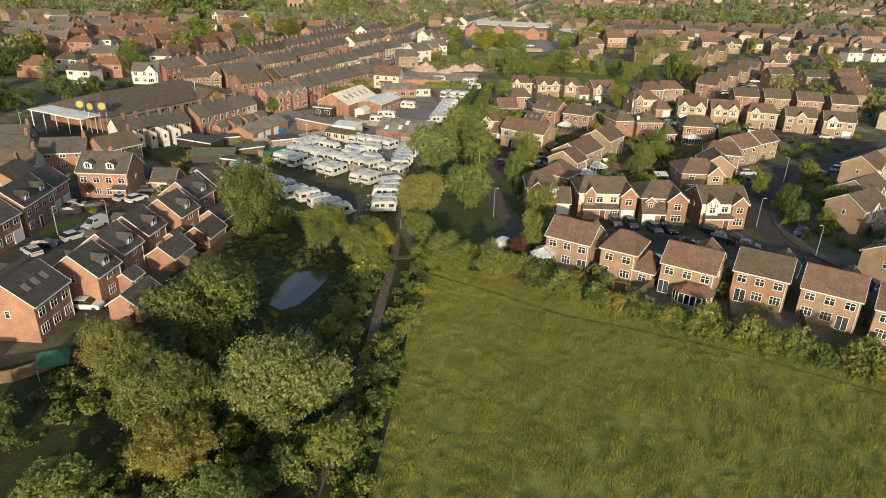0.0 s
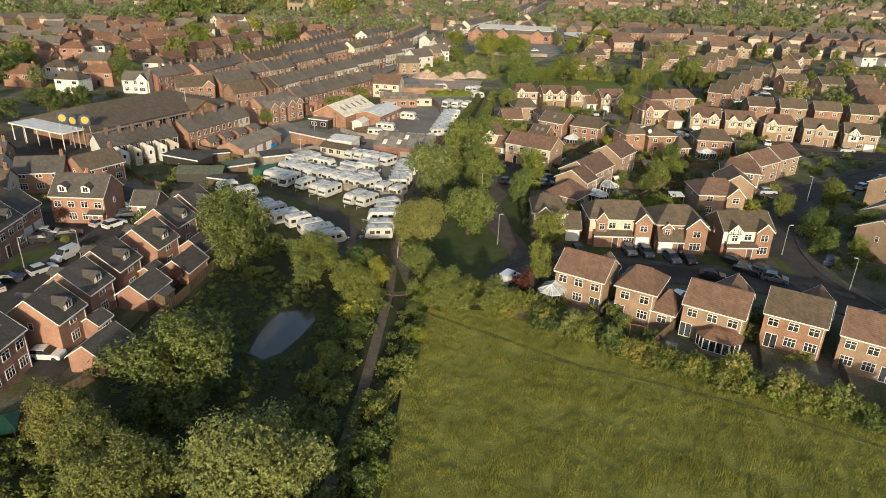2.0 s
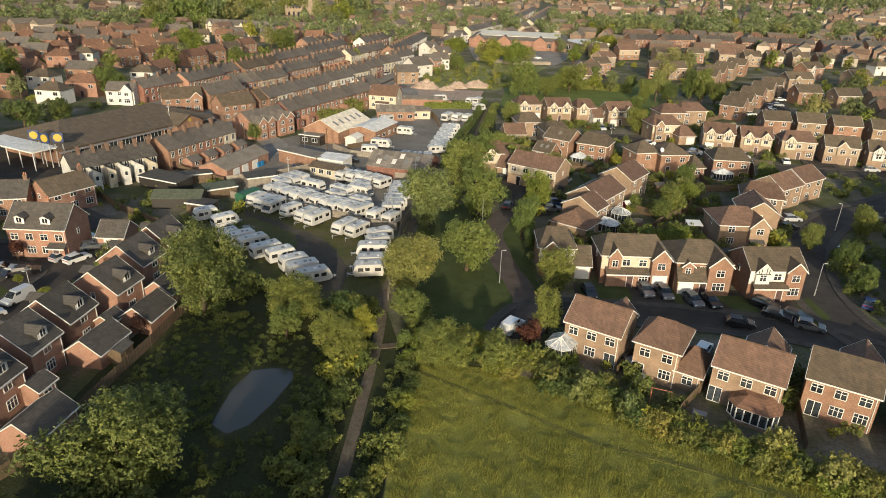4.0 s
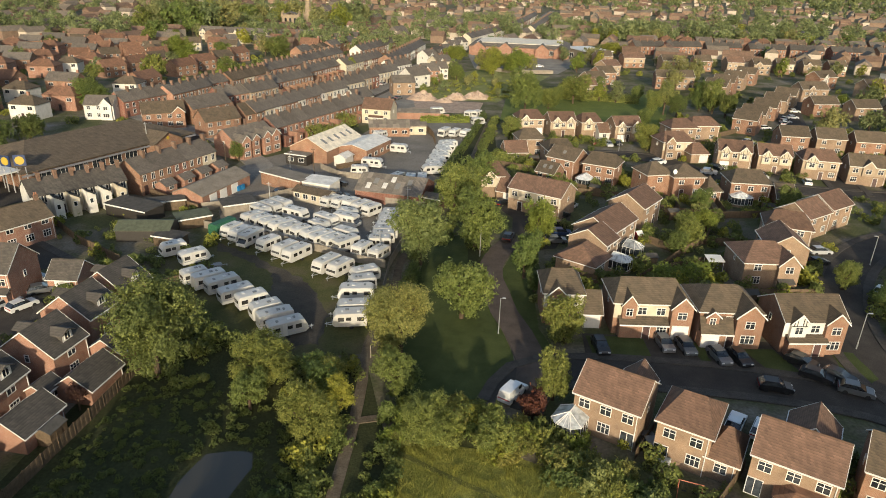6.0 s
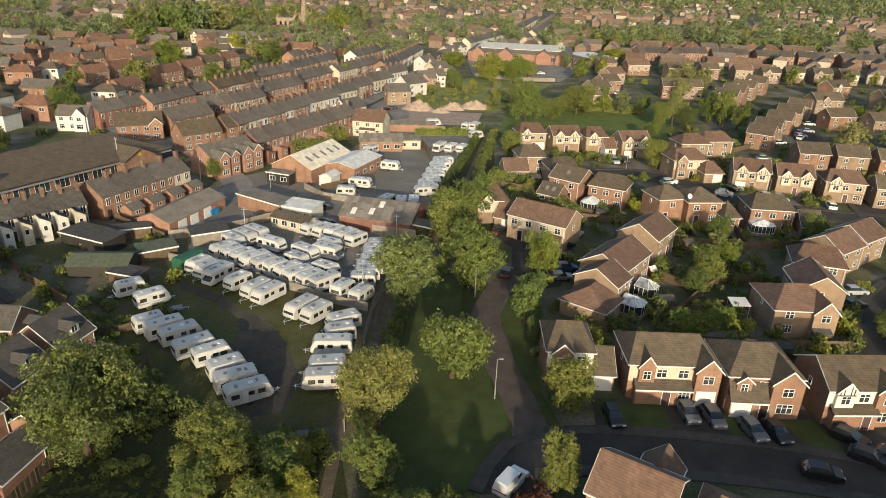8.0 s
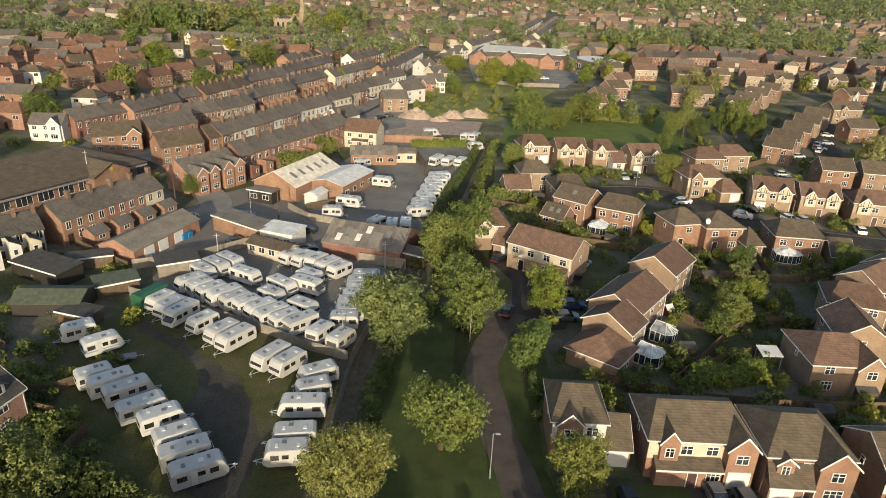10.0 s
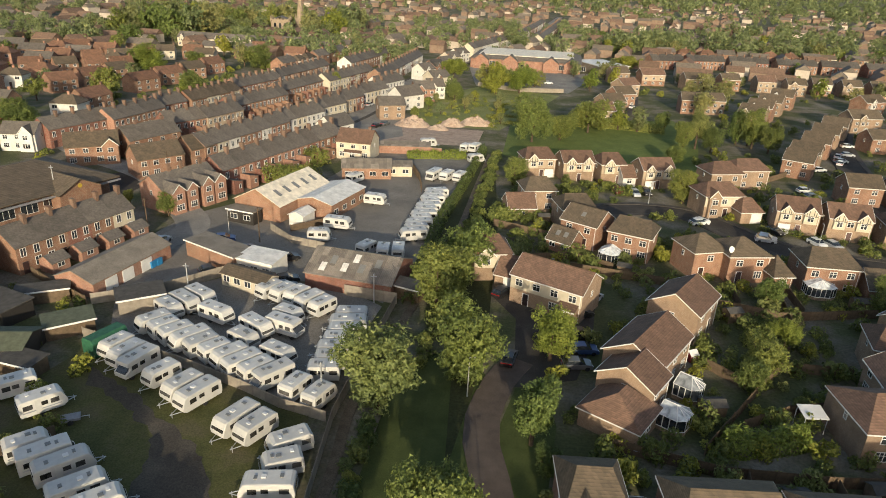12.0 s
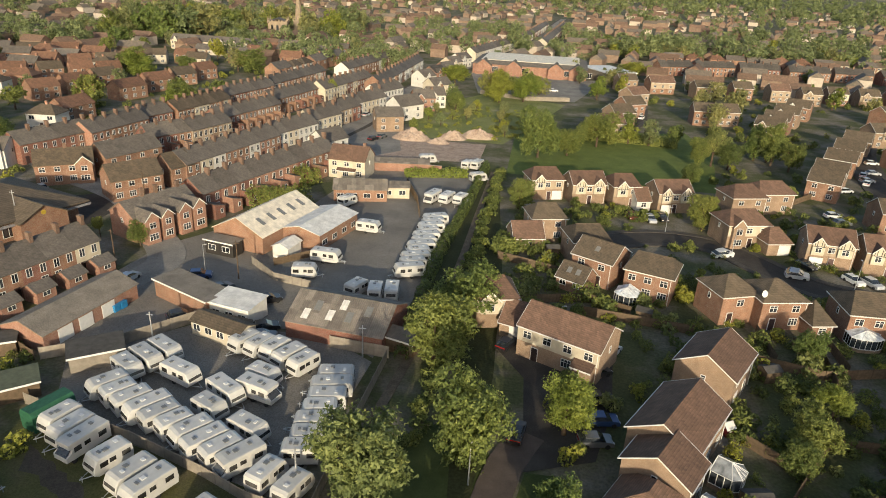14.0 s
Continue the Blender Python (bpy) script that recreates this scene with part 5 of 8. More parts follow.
block("store", -30.6, 258.0, 8, 16.0, 4.6, 2.4, BRICK_RED, ASBESTOS, "long low brick store", "shed", 3.2)
block("store", -14.0, 169.0, -20, 4.6, 2.6, 2.2, FENCE_WOOD, ASBESTOS, "timber lean-to store beside the wall", "shed", axis_slope=0.3)
block("allotment_shed", -63.6, 143.2, 10, 9.4, 5.6, 2.3, TIMBER_BLACK, FELT_GREEN, "dark timber barn with mossy felt roof", "shed", 3.2)
block("allotment_shed", -71.4, 152.6, -18, 10.6, 4.6, 2.4, TIMBER_BLACK, FELT_SHADE, "long dark shed with grey roof", "shed", axis_slope=0.3)
block("allotment_shed", -67.4, 157.6, 30, 7.0, 2.6, 2.0, FENCE_WOOD, FELT_SHADE, "low timber shed with tan roof", "shed", axis_slope=0.2)
block("allotment_shed", -58.2, 150.0, 40, 6.0, 3.6, 2.0, FENCE_WOOD, FELT_GREEN, "low shed with green roof", "shed", axis_slope=0.3)
block("allotment_shed", -57.6, 140.0, -10, 5.2, 2.8, 1.9, FENCE_WOOD, FELT_SHADE, "small timber shed with felt roof", "shed", axis_slope=0.2)
block("allotment_shed", -52.8, 158.8, 35, 6.4, 4.2, 2.2, CONCRETE, FELT_SHADE, "low shed with flat tan roof behind the wall", "shed", axis_slope=0.2)
block("garden_room", -56.6, 55.6, 10, 4.6, 4.0, 1.9, FENCE_WOOD, FELT_SHADE, "low timber garden shelter with dark felt roof", "shelter", 2.7)

# supermarket with canopy and sign discs
sm = thing("supermarket", -104.6, 188.4, 68, 0, "low supermarket with broad brown pitched roof", "supermarket")
part("wall", Build().box(-22, 22, -11.5, 11.5, 0, 4.0), BRICK_BROWN, sm)
part("roof", Build().hip_roof(44, 23, 4.2, 7.8, 8.0, 1.7, 0.25), ROOF_GREY, sm)
part("fascia", Build().box(-23.7, 23.7, -13.3, -13.24, 3.3, 3.75), LEAD, sm)
part("canopy", Build().box(-29.0, -22.1, -11.5, 9.5, 4.3, 4.6), SHEET_GREY, sm, "flat white entrance canopy")
for yy in (-11, -6, -1, 4, 9):
    part("canopy_post", Build().tube((-28.5, yy, 0), (-28.5, yy, 4.3), 0.12, 0.12, 8), UPVC, sm)
for i in range(9):
    window(sm, 44, 23, "front", -18 + 4.5 * i, 0.8, 3.4, 2.4, 3, "plain")
for i, (sx, wg) in enumerate(((13.5, 9.0),)):
    part("gable_wing", Build().prism([(sx - wg / 2, 0), (sx + wg / 2, 0), (sx + wg / 2, 4.0), (sx, 6.2), (sx - wg / 2, 4.0)], "y", -14.6, -6), BRICK_BROWN, sm)
    part("wing_roof", Build().gable_roof((-15.1, -3.0), wg, 4.1, 6.4, 0.4, 0, 0.15, "y", sx), ROOF_GREY, sm)
    part("shop_sign", Build().tube((sx, -14.6, 4.9), (sx, -14.7, 4.9), 0.45, 0.45, 20), YELLOW, sm, "round yellow sign")
for i in range(3):
    sp = thing("roof_sign", (-108.2, -104.0, -101.6)[i], (163.5, 161.3, 162.4)[i], (15, -6, 22)[i], 0, "blue square sign with yellow disc on posts", "sign", "supermarket signs")
    part("panel", Build().box(-1.15, 1.15, -0.12, 0.12, 5.8, 8.1), SIGN_BLUE, sp)
    part("disc", Build().tube((0, -0.12, 6.95), (0, -0.2, 6.95), 0.88, 0.88, 28), YELLOW, sp)
    for q in (-0.8, 0.8):
        part("post", Build().tube((q, 0, 0), (q, 0, 5.4), 0.12, 0.12, 8), STEEL, sp)

# brick hall with grey roof beyond the car park
ha = thing("brick_hall", 6.0, 470.0, -4, 0, "long red brick hall with pale flat roof and gables", "hall")
part("wall", Build().box(-30, 30, -22, 22, 0, 5.2), BRICK_RED, ha)
part("roof", Build().box(-26, 26, -18, 18, 5.0, 7.2), SHEET_TAN, ha, "pale grey flat roof")
part("roof_skirt", Build().add([(-30.6, -22.6, 5.2), (30.6, -22.6, 5.2), (26, -18.1, 7.0), (-26, -18.1, 7.0), (-30.6, 22.6, 5.2), (30.6, 22.6, 5.2), (26, 18.1, 7.0), (-26, 18.1, 7.0)], [(0, 1, 2, 3), (1, 5, 6, 2), (5, 4, 7, 6), (4, 0, 3, 7)]), SLATE, ha, "sloping slate edge of the roof")
for i, gx in enumerate((-24, -8, 14, 25)):
    wg_ = part("gable_wing", Build().prism([(gx - 4, 0), (gx + 4, 0), (gx + 4, 5.0), (gx, 7.8), (gx - 4, 5.0)], "y", -25, -20), BRICK_RED, ha)
    part("wing_roof", Build().gable_roof((-25.4, -16), 8, 5.1, 8.0, 0.4, 0, 0.15, "y", gx), SLATE, wg_)
    window(ha, 60, 44, "front", gx + 6, 1.5, 3.2, 2.6, 3, "plain")
hb = thing("brick_hall", 47.0, 462.0, 24, 0, "grey clad hall extension with glazed front", "hall")
part("wall", Build().box(-9, 9, -14, 14, 0, 4.6), CONCRETE, hb)
part("roof", Build().box(-9.5, 9.5, -14.5, 14.5, 4.62, 5.0), SHEET_GREY, hb)
for i in range(4):
    window(hb, 18, 28, "front", -6.6 + 4.4 * i, 0.9, 3.4, 2.6, 3, "plain")

# church with tower and spire
ch = thing("church", -174.0, 566.0, 14, 0, "sandstone church with crenellated walls and pinnacles", "church")
part("nave", Build().box(-6.5, 6.5, -6, 12, 0, 11.5), STONE, ch)
part("nave_roof", Build().gable_roof((-5, 12), 11, 11.3, 13.4, 0.0, 0.0, 0.2, "y", 0), SLATE, ch)
for k in range(6):
    part("merlon", Build().box(-6.4 + 2.3 * k, -5.2 + 2.3 * k, -6.2, -5.6, 11.4, 12.3), STONE, ch)
for sx in (-6.5, 6.5):
    for sy in (-6, 3, 12):
        part("pinnacle", Build().tube((sx, sy, 10), (sx, sy, 14.5), 0.7, 0.05, 6), STONE, ch)
for sx in (-3.6, 0, 3.6):
    part("arched_window", Build().box(sx - 0.8, sx + 0.8, -6.08, -5.98, 3, 8.5).tube((sx, -6.08, 8.5), (sx, -5.98, 8.5), 0.8, 0.8, 14), PANE, ch)
sp_ = thing("church_spire", -170.0, 600.0, 0, 0, "slender stone church spire above trees", "spire")
part("shaft", Build().box(-3.2, 3.2, -3.2, 3.2, 0, 10.5), STONE, sp_)
part("spire", Build().tube((0, 0, 10.4), (0, 0, 37), 3.1, 0.1, 8), STONE, sp_)
for sx in (-2.9, 2.9):
    for sy in (-2.9, 2.9):
        part("pinnacle", Build().tube((sx, sy, 10.4), (sx, sy, 14), 0.55, 0.05, 6), STONE, sp_)
# slate-roofed school row
for i in range(4):
    house(-198 + 14.6 * i, 475 - 1.2 * i, -4, 14.5, 9, 5.4, 8.4, wall=CREAM, roof=SLATE, front=5, wings=((-4, 2.4, 0.4, 7.2), (4, 2.4, 0.4, 7.2)), barge=False, name="almshouse", group="white gabled row", label="pale gabled row with long slate roof")
house(-172, 458, -4, 22, 8, 3.0, 5.4, wall=CREAM, roof=SLATE, front=6, barge=False, name="almshouse", group="white gabled row", label="low pale row with slate roof")


# rubble heaps and a long boundary wall on the waste ground
def heap(x, y, rx, ry, h, seed):
    b = Build()
    n, k = 22, 9
    vs = []
    for j in range(k + 1):
        for i in range(n):
            a, r = 6.2832 * i / n, j / k
            px, py = x + rx * r * math.cos(a), y + ry * r * math.sin(a)
            z = h * (1 - r ** 1.6) * (1 + 0.5 * noise.noise((px * 0.8, py * 0.8, seed))) + 0.35 * noise.noise((px * 2.1, py * 2.1, seed)) * (1 - r)
            vs.append((px, py, max(z, 0) if j < k else -0.1))
    fs = [(j * n + i, j * n + (i + 1) % n, (j + 1) * n + (i + 1) % n, (j + 1) * n + i) for j in range(k) for i in range(n)]
    b.add(vs, fs)
    tagged(new("mound", b.mesh("mound", RUBBLE)), "mound of pale demolition rubble and soil", "mound", "rubble heaps")


heap(-33, 293, 6.5, 4, 3.0, 1), heap(-20, 297, 4.5, 3, 2.6, 2), heap(-12, 301, 6.5, 3.5, 2.6, 3), heap(-24, 290, 4, 2.4, 1.6, 4)
bw = thing("boundary_wall", 0, 0, 0, 0, "long red brick boundary wall with coping", "wall")
part("wall", ribbon_build([(-38, 257), (-28, 257.4), (-19, 257)], -0.15, 0.15, 0, 2.0), BRICK_RED, bw)
part("coping", ribbon_build([(-38, 257), (-28, 257.4), (-19, 257)], -0.2, 0.2, 2.0, 2.1), CONCRETE, bw)


# ---- vegetation ----
def leaf_mesh(name, centre, normal, size, mat, rng):
    """One pointed leaf clump, a triangle, for each centre, facing along its normal."""
    n = normal / np.maximum(np.linalg.norm(normal, axis=1, keepdims=True), 1e-6)
    u = np.cross(n, rng.normal(size=n.shape))
    u /= np.maximum(np.linalg.norm(u, axis=1, keepdims=True), 1e-6)
    v = np.cross(n, u)
    s = size[:, None]
    p = np.stack([centre - u * s - v * s * 0.6, centre - u * s + v * s * 0.6, centre + u * s], 1).reshape(-1, 3)
    k = len(centre)
    me = bpy.data.meshes.new(name)
    me.vertices.add(3 * k)
    me.vertices.foreach_set("co", p.ravel())
    me.loops.add(3 * k)
    me.loops.foreach_set("vertex_index", np.arange(3 * k, dtype=np.int32))
    me.polygons.add(k)
    me.polygons.foreach_set("loop_start", np.arange(0, 3 * k, 3, dtype=np.int32))
    me.update()
    me.validate()
    me.materials.append(mat)
    return me


def crown_points(rng, blobs, leaves, flat=0.85, spread=0.62, low=-0.7, big=0.42):
    """Points and normals on the outside of a heap of uneven lumps that fill a crown of radius 1."""
    limb = rng.normal(size=(7, 3))
    limb *= rng.uniform(0.3, 0.66, (7, 1)) / np.linalg.norm(limb, axis=1, keepdims=True)
    c = limb[rng.integers(0, 7, blobs)] + rng.normal(size=(blobs, 3)) * 0.24
    far = np.linalg.norm(c, axis=1, keepdims=True) / (spread * rng.uniform(0.85, 1.2, (blobs, 1)))
    c /= np.maximum(far, 1.0)
    c[:, 2] = np.maximum(c[:, 2], low) * flat
    r = rng.uniform(0.4, 1.0, blobs) * big
    w = r ** 2 / (r ** 2).sum()
    k = leaves * 4
    i = rng.choice(blobs, k, p=w)
    d = rng.normal(size=(k, 3))
    d[:, 2] += 0.25
    d /= np.linalg.norm(d, axis=1, keepdims=True)
    q = c[i] + d * (r[i] * rng.uniform(0.8, 1.12, k))[:, None]
    deep = np.zeros(k, bool)
    for j in range(blobs):
        deep |= ((q - c[j]) ** 2).sum(1) < (0.78 * r[j]) ** 2
    keep = np.nonzero(~deep)[0][:leaves]
    return q[keep], d[keep]


def crown_mesh(seed, mat, lumps=60, twigs=2600, each=11, flat=0.95, leaf=0.021, low=-0.8, big=0.27, reach=0.15, rise=0.5):
    """A crown of radius 1: lumps of foliage, each covered with short leafy twigs that reach outwards and up."""
    rng = np.random.default_rng(seed)
    q, d = crown_points(rng, lumps, twigs, flat, 0.76, low, big)
    q = q * (1 - 0.14 * rng.random((len(q), 1)) ** 2)
    e = d + np.array((0, 0, rise)) + rng.normal(size=d.shape) * 0.35
    e /= np.linalg.norm(e, axis=1, keepdims=True)
    i = np.repeat(np.arange(len(q)), each)
    along = rng.uniform(-0.5, 1.0, len(i)) * reach * rng.uniform(0.5, 1.3, len(q))[i]
    p = q[i] + e[i] * along[:, None] + rng.normal(size=(len(i), 3)) * reach * 0.2
    nrm = d[i] * 0.9 + rng.normal(size=p.shape) * 0.5 + np.array((0, 0, 0.2))
    return leaf_mesh("crown", p, nrm, leaf * rng.uniform(0.6, 1.4, len(p)), mat, rng)


def trunk_mesh(seed):
    rng = random.Random(seed)
    b = Build().tube((0, 0, -1.1), (0.02, 0.01, -0.3), 0.085, 0.06, 8)
    for i in range(6):
        a = i * 1.05 + rng.random() * 0.5
        r = rng.uniform(0.35, 0.6)
        b.tube((0, 0, -0.55 + 0.06 * i), (r * math.cos(a), r * math.sin(a), rng.uniform(-0.1, 0.45)), 0.035, 0.012, 5)
    return b.mesh("trunk", BARK)


TRUNKS = [trunk_mesh(i) for i in range(3)]
CROWNS = {k: [crown_mesh(s + j, m, lumps, 2300, 11, 0.98, 0.0235, -0.8, big, reach, rise) for j in range(2)] for k, s, m, lumps, big, reach, rise in (
    ("mid", 10, LEAF_MID, 70, 0.27, 0.12, 0.4), ("dark", 20, LEAF_DARK, 64, 0.28, 0.11, 0.3), ("pale", 30, LEAF_PALE, 80, 0.25, 0.14, 0.9), ("olive", 35, LEAF_OLIVE, 80, 0.25, 0.13, 0.4))}
CROWNS["purple"] = [crown_mesh(50 + j, LEAF_PURPLE, 34, 380, 9, 0.9, 0.055, -0.6, 0.3) for j in range(2)]
SHRUBS = {k: [crown_mesh(s + j, m, 22, 190, 10, 0.8, 0.07, -0.4, 0.38, 0.2, 0.5) for j in range(3)] for k, s, m in (("mid", 60, LEAF_MID), ("dark", 70, LEAF_DARK), ("pale", 80, LEAF_PALE), ("yellow", 90, LEAF_YELLOW), ("purple", 95, LEAF_PURPLE), ("olive", 98, LEAF_OLIVE))}
MID_CROWNS = {k: [crown_mesh(s + j, m, lumps, 1200, 10, 0.96, 0.034, -0.8, big, reach, rise) for j in range(3)] for k, s, m, lumps, big, reach, rise in (
    ("mid", 210, LEAF_MID, 46, 0.3, 0.12, 0.5), ("dark", 220, LEAF_DARK, 44, 0.3, 0.11, 0.3), ("yellow", 230, LEAF_YELLOW, 40, 0.26, 0.15, 0.7), ("pale", 240, LEAF_PALE, 54, 0.27, 0.14, 0.9))}
# far crowns take lighter leaves, with the haze in their colour
FAR_CROWNS = {k: [crown_mesh(s + j, m, 26, 300, 7, 0.98, 0.072, -0.8, 0.38, 0.14, 0.3) for j in range(3)] for k, s, m in (("mid", 110, LEAF_HAZE), ("dark", 120, LEAF_MID), ("yellow", 130, LEAF_YELLOW), ("pale", 140, LEAF_PALE))}
TREE_RND = random.Random(5)
TONES = {"mid": "broadleaf tree with full green crown", "dark": "dark green broadleaf tree with dense crown", "pale": "silvery green tree with loose leafy crown", "yellow": "bright yellow-green tree", "purple": "purple-leaved tree", "olive": "olive green thorn tree with loose spreading crown"}


def tree(x, y, r, zc, tone="mid", where="", lib=None, tall=1.0, group=""):
    """A tree whose crown of radius r has its middle zc above the ground."""
    lib = lib or (MID_CROWNS if tone in MID_CROWNS and (y > 113 or r < 3.5) else CROWNS)
    rz = min(r * tall, zc * 1.05)
    t = thing("tree", x, y, TREE_RND.uniform(0, 360), 0, TONES[tone] + (" " + where if where else ""), "tree", group)
    m = Matrix.LocRotScale((0, 0, zc), None, (r, r * TREE_RND.uniform(0.9, 1.1), rz))
    part("crown", lib[tone][TREE_RND.randrange(len(lib[tone]))], None, t, "", m)
    part("trunk", TRUNKS[TREE_RND.randrange(3)], None, t, "", Matrix.LocRotScale((0, 0, zc), None, (min(r, 4.5), min(r, 4.5), zc / 1.05)))
    return t


LOOSE = {"mid": [], "dark": [], "pale": [], "yellow": []}


def low_shrub(x, y, r, tone="mid", tall=0.8):
    """One of the many shrubs that are joined into undergrowth."""
    rng = np.random.default_rng(int(abs(x * 131 + y * 17)) + 1)
    q, d = crown_points(rng, 14, int(120 + 125 * min(r, 2.2)), 0.8, 0.66, -0.4)
    LOOSE[tone].append((q * np.array((r, r, r * tall)) + np.array((x, y, r * tall * 0.42)), d + rng.normal(size=d.shape) * 0.6, r * 0.118 * rng.uniform(0.6, 1.4, len(q))))


def shrub(x, y, r, tone="mid", tall=0.8, where="", group=""):
    s = new("shrub", SHRUBS[tone][TREE_RND.randrange(3)])
    s.matrix_basis = Matrix.LocRotScale((x, y, r * tall * 0.42), Euler((0, 0, TREE_RND.uniform(0, 6.28))), (r, r * TREE_RND.uniform(0.85, 1.15), r * tall))
    return tagged(s, {"mid": "leafy green shrub", "dark": "dark green leafy shrub", "pale": "pale flowering green shrub", "yellow": "yellow-green garden shrub", "purple": "purple-leaved shrub", "olive": "olive green thorny shrub"}[tone] + (" " + where if where else ""), "shrub", group)


def hedge(pts, w, h, mat, label, density=26, name="hedge", seed=1, leaf=0.22):
    """A band of foliage along a line, with an uneven top and sides."""
    rng = np.random.default_rng(seed)
    c = smooth_line(pts, 1.0)
    cs, ns = [], []
    for a, b in zip(c, c[1:]):
        d = (b - a)
        k = int(density * 2.4 * d.length)
        nrm = np.array((-d.y, d.x, 0)) / max(d.length, 1e-6)
        t = rng.random(k)
        ang = rng.uniform(-0.15, math.pi + 0.15, k)
        base = np.array(a)[None, :] + np.array(d)[None, :] * t[:, None]
        sw = 1 + 0.35 * np.array([noise.noise((p[0] * 0.5, p[1] * 0.5, seed)) for p in base])
        rad = rng.uniform(0.72, 1.05, k) * sw
        off = np.cos(ang) * w / 2 * rad
        z = np.maximum(np.sin(ang), 0.02) * h * rad * (0.6 + 0.4 * rng.random(k) ** 0.3)
        cs.append(base + nrm[None, :] * off[:, None] + np.array((0, 0, 1.0))[None, :] * z[:, None])
        ns.append(nrm[None, :] * np.cos(ang)[:, None] + np.array((0, 0, 1.0))[None, :] * np.sin(ang)[:, None] + rng.normal(size=(k, 3)) * 0.5)
    q, nn = np.concatenate(cs), np.concatenate(ns)
    me = leaf_mesh(name, q, nn, leaf * 0.8 * rng.uniform(0.6, 1.4, len(q)), mat, rng)
    return tagged(new(name, me), label, "hedge", "", "stuff")


# trees by the pond, the path and the field's edge
W = "beside the pond"
tree(-31.9, 67.9, 7.6, 6.2, "dark", W)
tree(-39.6, 101.0, 6.7, 7.2, "olive", W)
tree(-17.3, 50.9, 6.2, 5.8, "pale", W)
tree(-28.2, 50.6, 4.9, 4.6, "olive", W)
tree(-38.4, 58.6, 4.6, 4.2, "olive", W)
tree(-33.4, 53.4, 4.8, 4.6, "olive", W)
tree(-25.4, 45.2, 4.0, 3.4, "olive", W)
tree(-45.5, 47.2, 3.6, 3.0, "dark", W)
tree(-33.5, 40.0, 3.4, 2.8, "mid", W)
tree(-20.8, 54.6, 3.9, 4.3, "mid", W)
tree(-18.5, 39.0, 3.6, 3.2, "mid", W)
tree(-11.8, 47.6, 3.0, 3.6, "mid", W)
tree(-26.5, 101.2, 4.6, 3.4, "mid", W)
tree(-16.0, 95.5, 2.6, 3.0, "yellow", W)
tree(-26.3, 96.4, 2.6, 2.6, "mid", W)
tree(-19.3, 102.2, 2.5, 2.6, "mid", W)
W = "beside the footpath"
tree(-5.3, 93.6, 3.7, 3.4, "mid", W)
tree(1.5, 93.0, 2.9, 3.0, "mid", W)
for tx, ty, tr, tz, tn in ((-12.7, 139.2, 6.2, 5.9, "pale"), (-9.2, 165.9, 5.6, 5.8, "mid"), (-3.8, 148.6, 5.6, 5.9, "mid"), (-11.3, 109.9, 4.9, 5.2, "pale"), (-4.2, 121.3, 4.3, 5.2, "mid"),
                           (7.7, 154.2, 3.9, 4.2, "yellow"), (5.0, 136.4, 3.3, 4.8, "mid"), (6.6, 131.6, 2.0, 2.2, "dark"), (10.4, 116.6, 3.6, 3.8, "mid"), (8.1, 103.1, 2.6, 3.6, "mid"), (-10.6, 102.1, 3.2, 3.0, "mid"), (-6.0, 177.6, 5.8, 5.0, "mid"),
                           (5.6, 99.1, 1.9, 2.5, "purple"), (-18.5, 92.8, 3.9, 3.0, "mid"), (-19.0, 100.6, 3.2, 2.8, "mid")):
    tree(tx, ty, tr, tz, tn, W, None, 1.3)
W = "among the gardens"
for tx, ty, tr, tz, tn in ((35.4, 155.6, 3.6, 3.8, "mid"), (40.8, 162.2, 2.5, 3.6, "yellow"), (33.1, 151.3, 2.6, 2.4, "mid"), (57.2, 140.7, 2.7, 3.0, "mid"), (71.1, 150.5, 3.3, 3.2, "mid"), (60.7, 132.8, 2.6, 3.0, "mid"),
                           (66.6, 129.2, 3.1, 3.8, "mid"), (58.3, 122.4, 2.6, 3.0, "mid"), (62.6, 120.5, 2.3, 2.5, "yellow"), (63.0, 102.9, 3.0, 3.0, "mid"), (1.5, 233.7, 3.9, 4.0, "mid"), (41.4, 229.2, 4.2, 4.6, "mid"),
                           (-62.0, 99.5, 1.3, 2.2, "yellow"), (-76.0, 112.8, 1.4, 2.6, "purple"), (-47.0, 100.4, 1.3, 2.0, "purple"), (-44.9, 93.6, 1.5, 2.4, "purple"), (-69.4, 104.2, 0.8, 1.6, "yellow"), (-76.8, 197.3, 1.4, 3.0, "mid"), (-67.5, 195.0, 2.2, 2.8, "mid"), (43, 176, 2.6, 3.2, "mid"), (62, 178, 3.0, 3.4, "mid")):
    tree(tx, ty, tr, tz, tn, W)
W = "round the playing field"
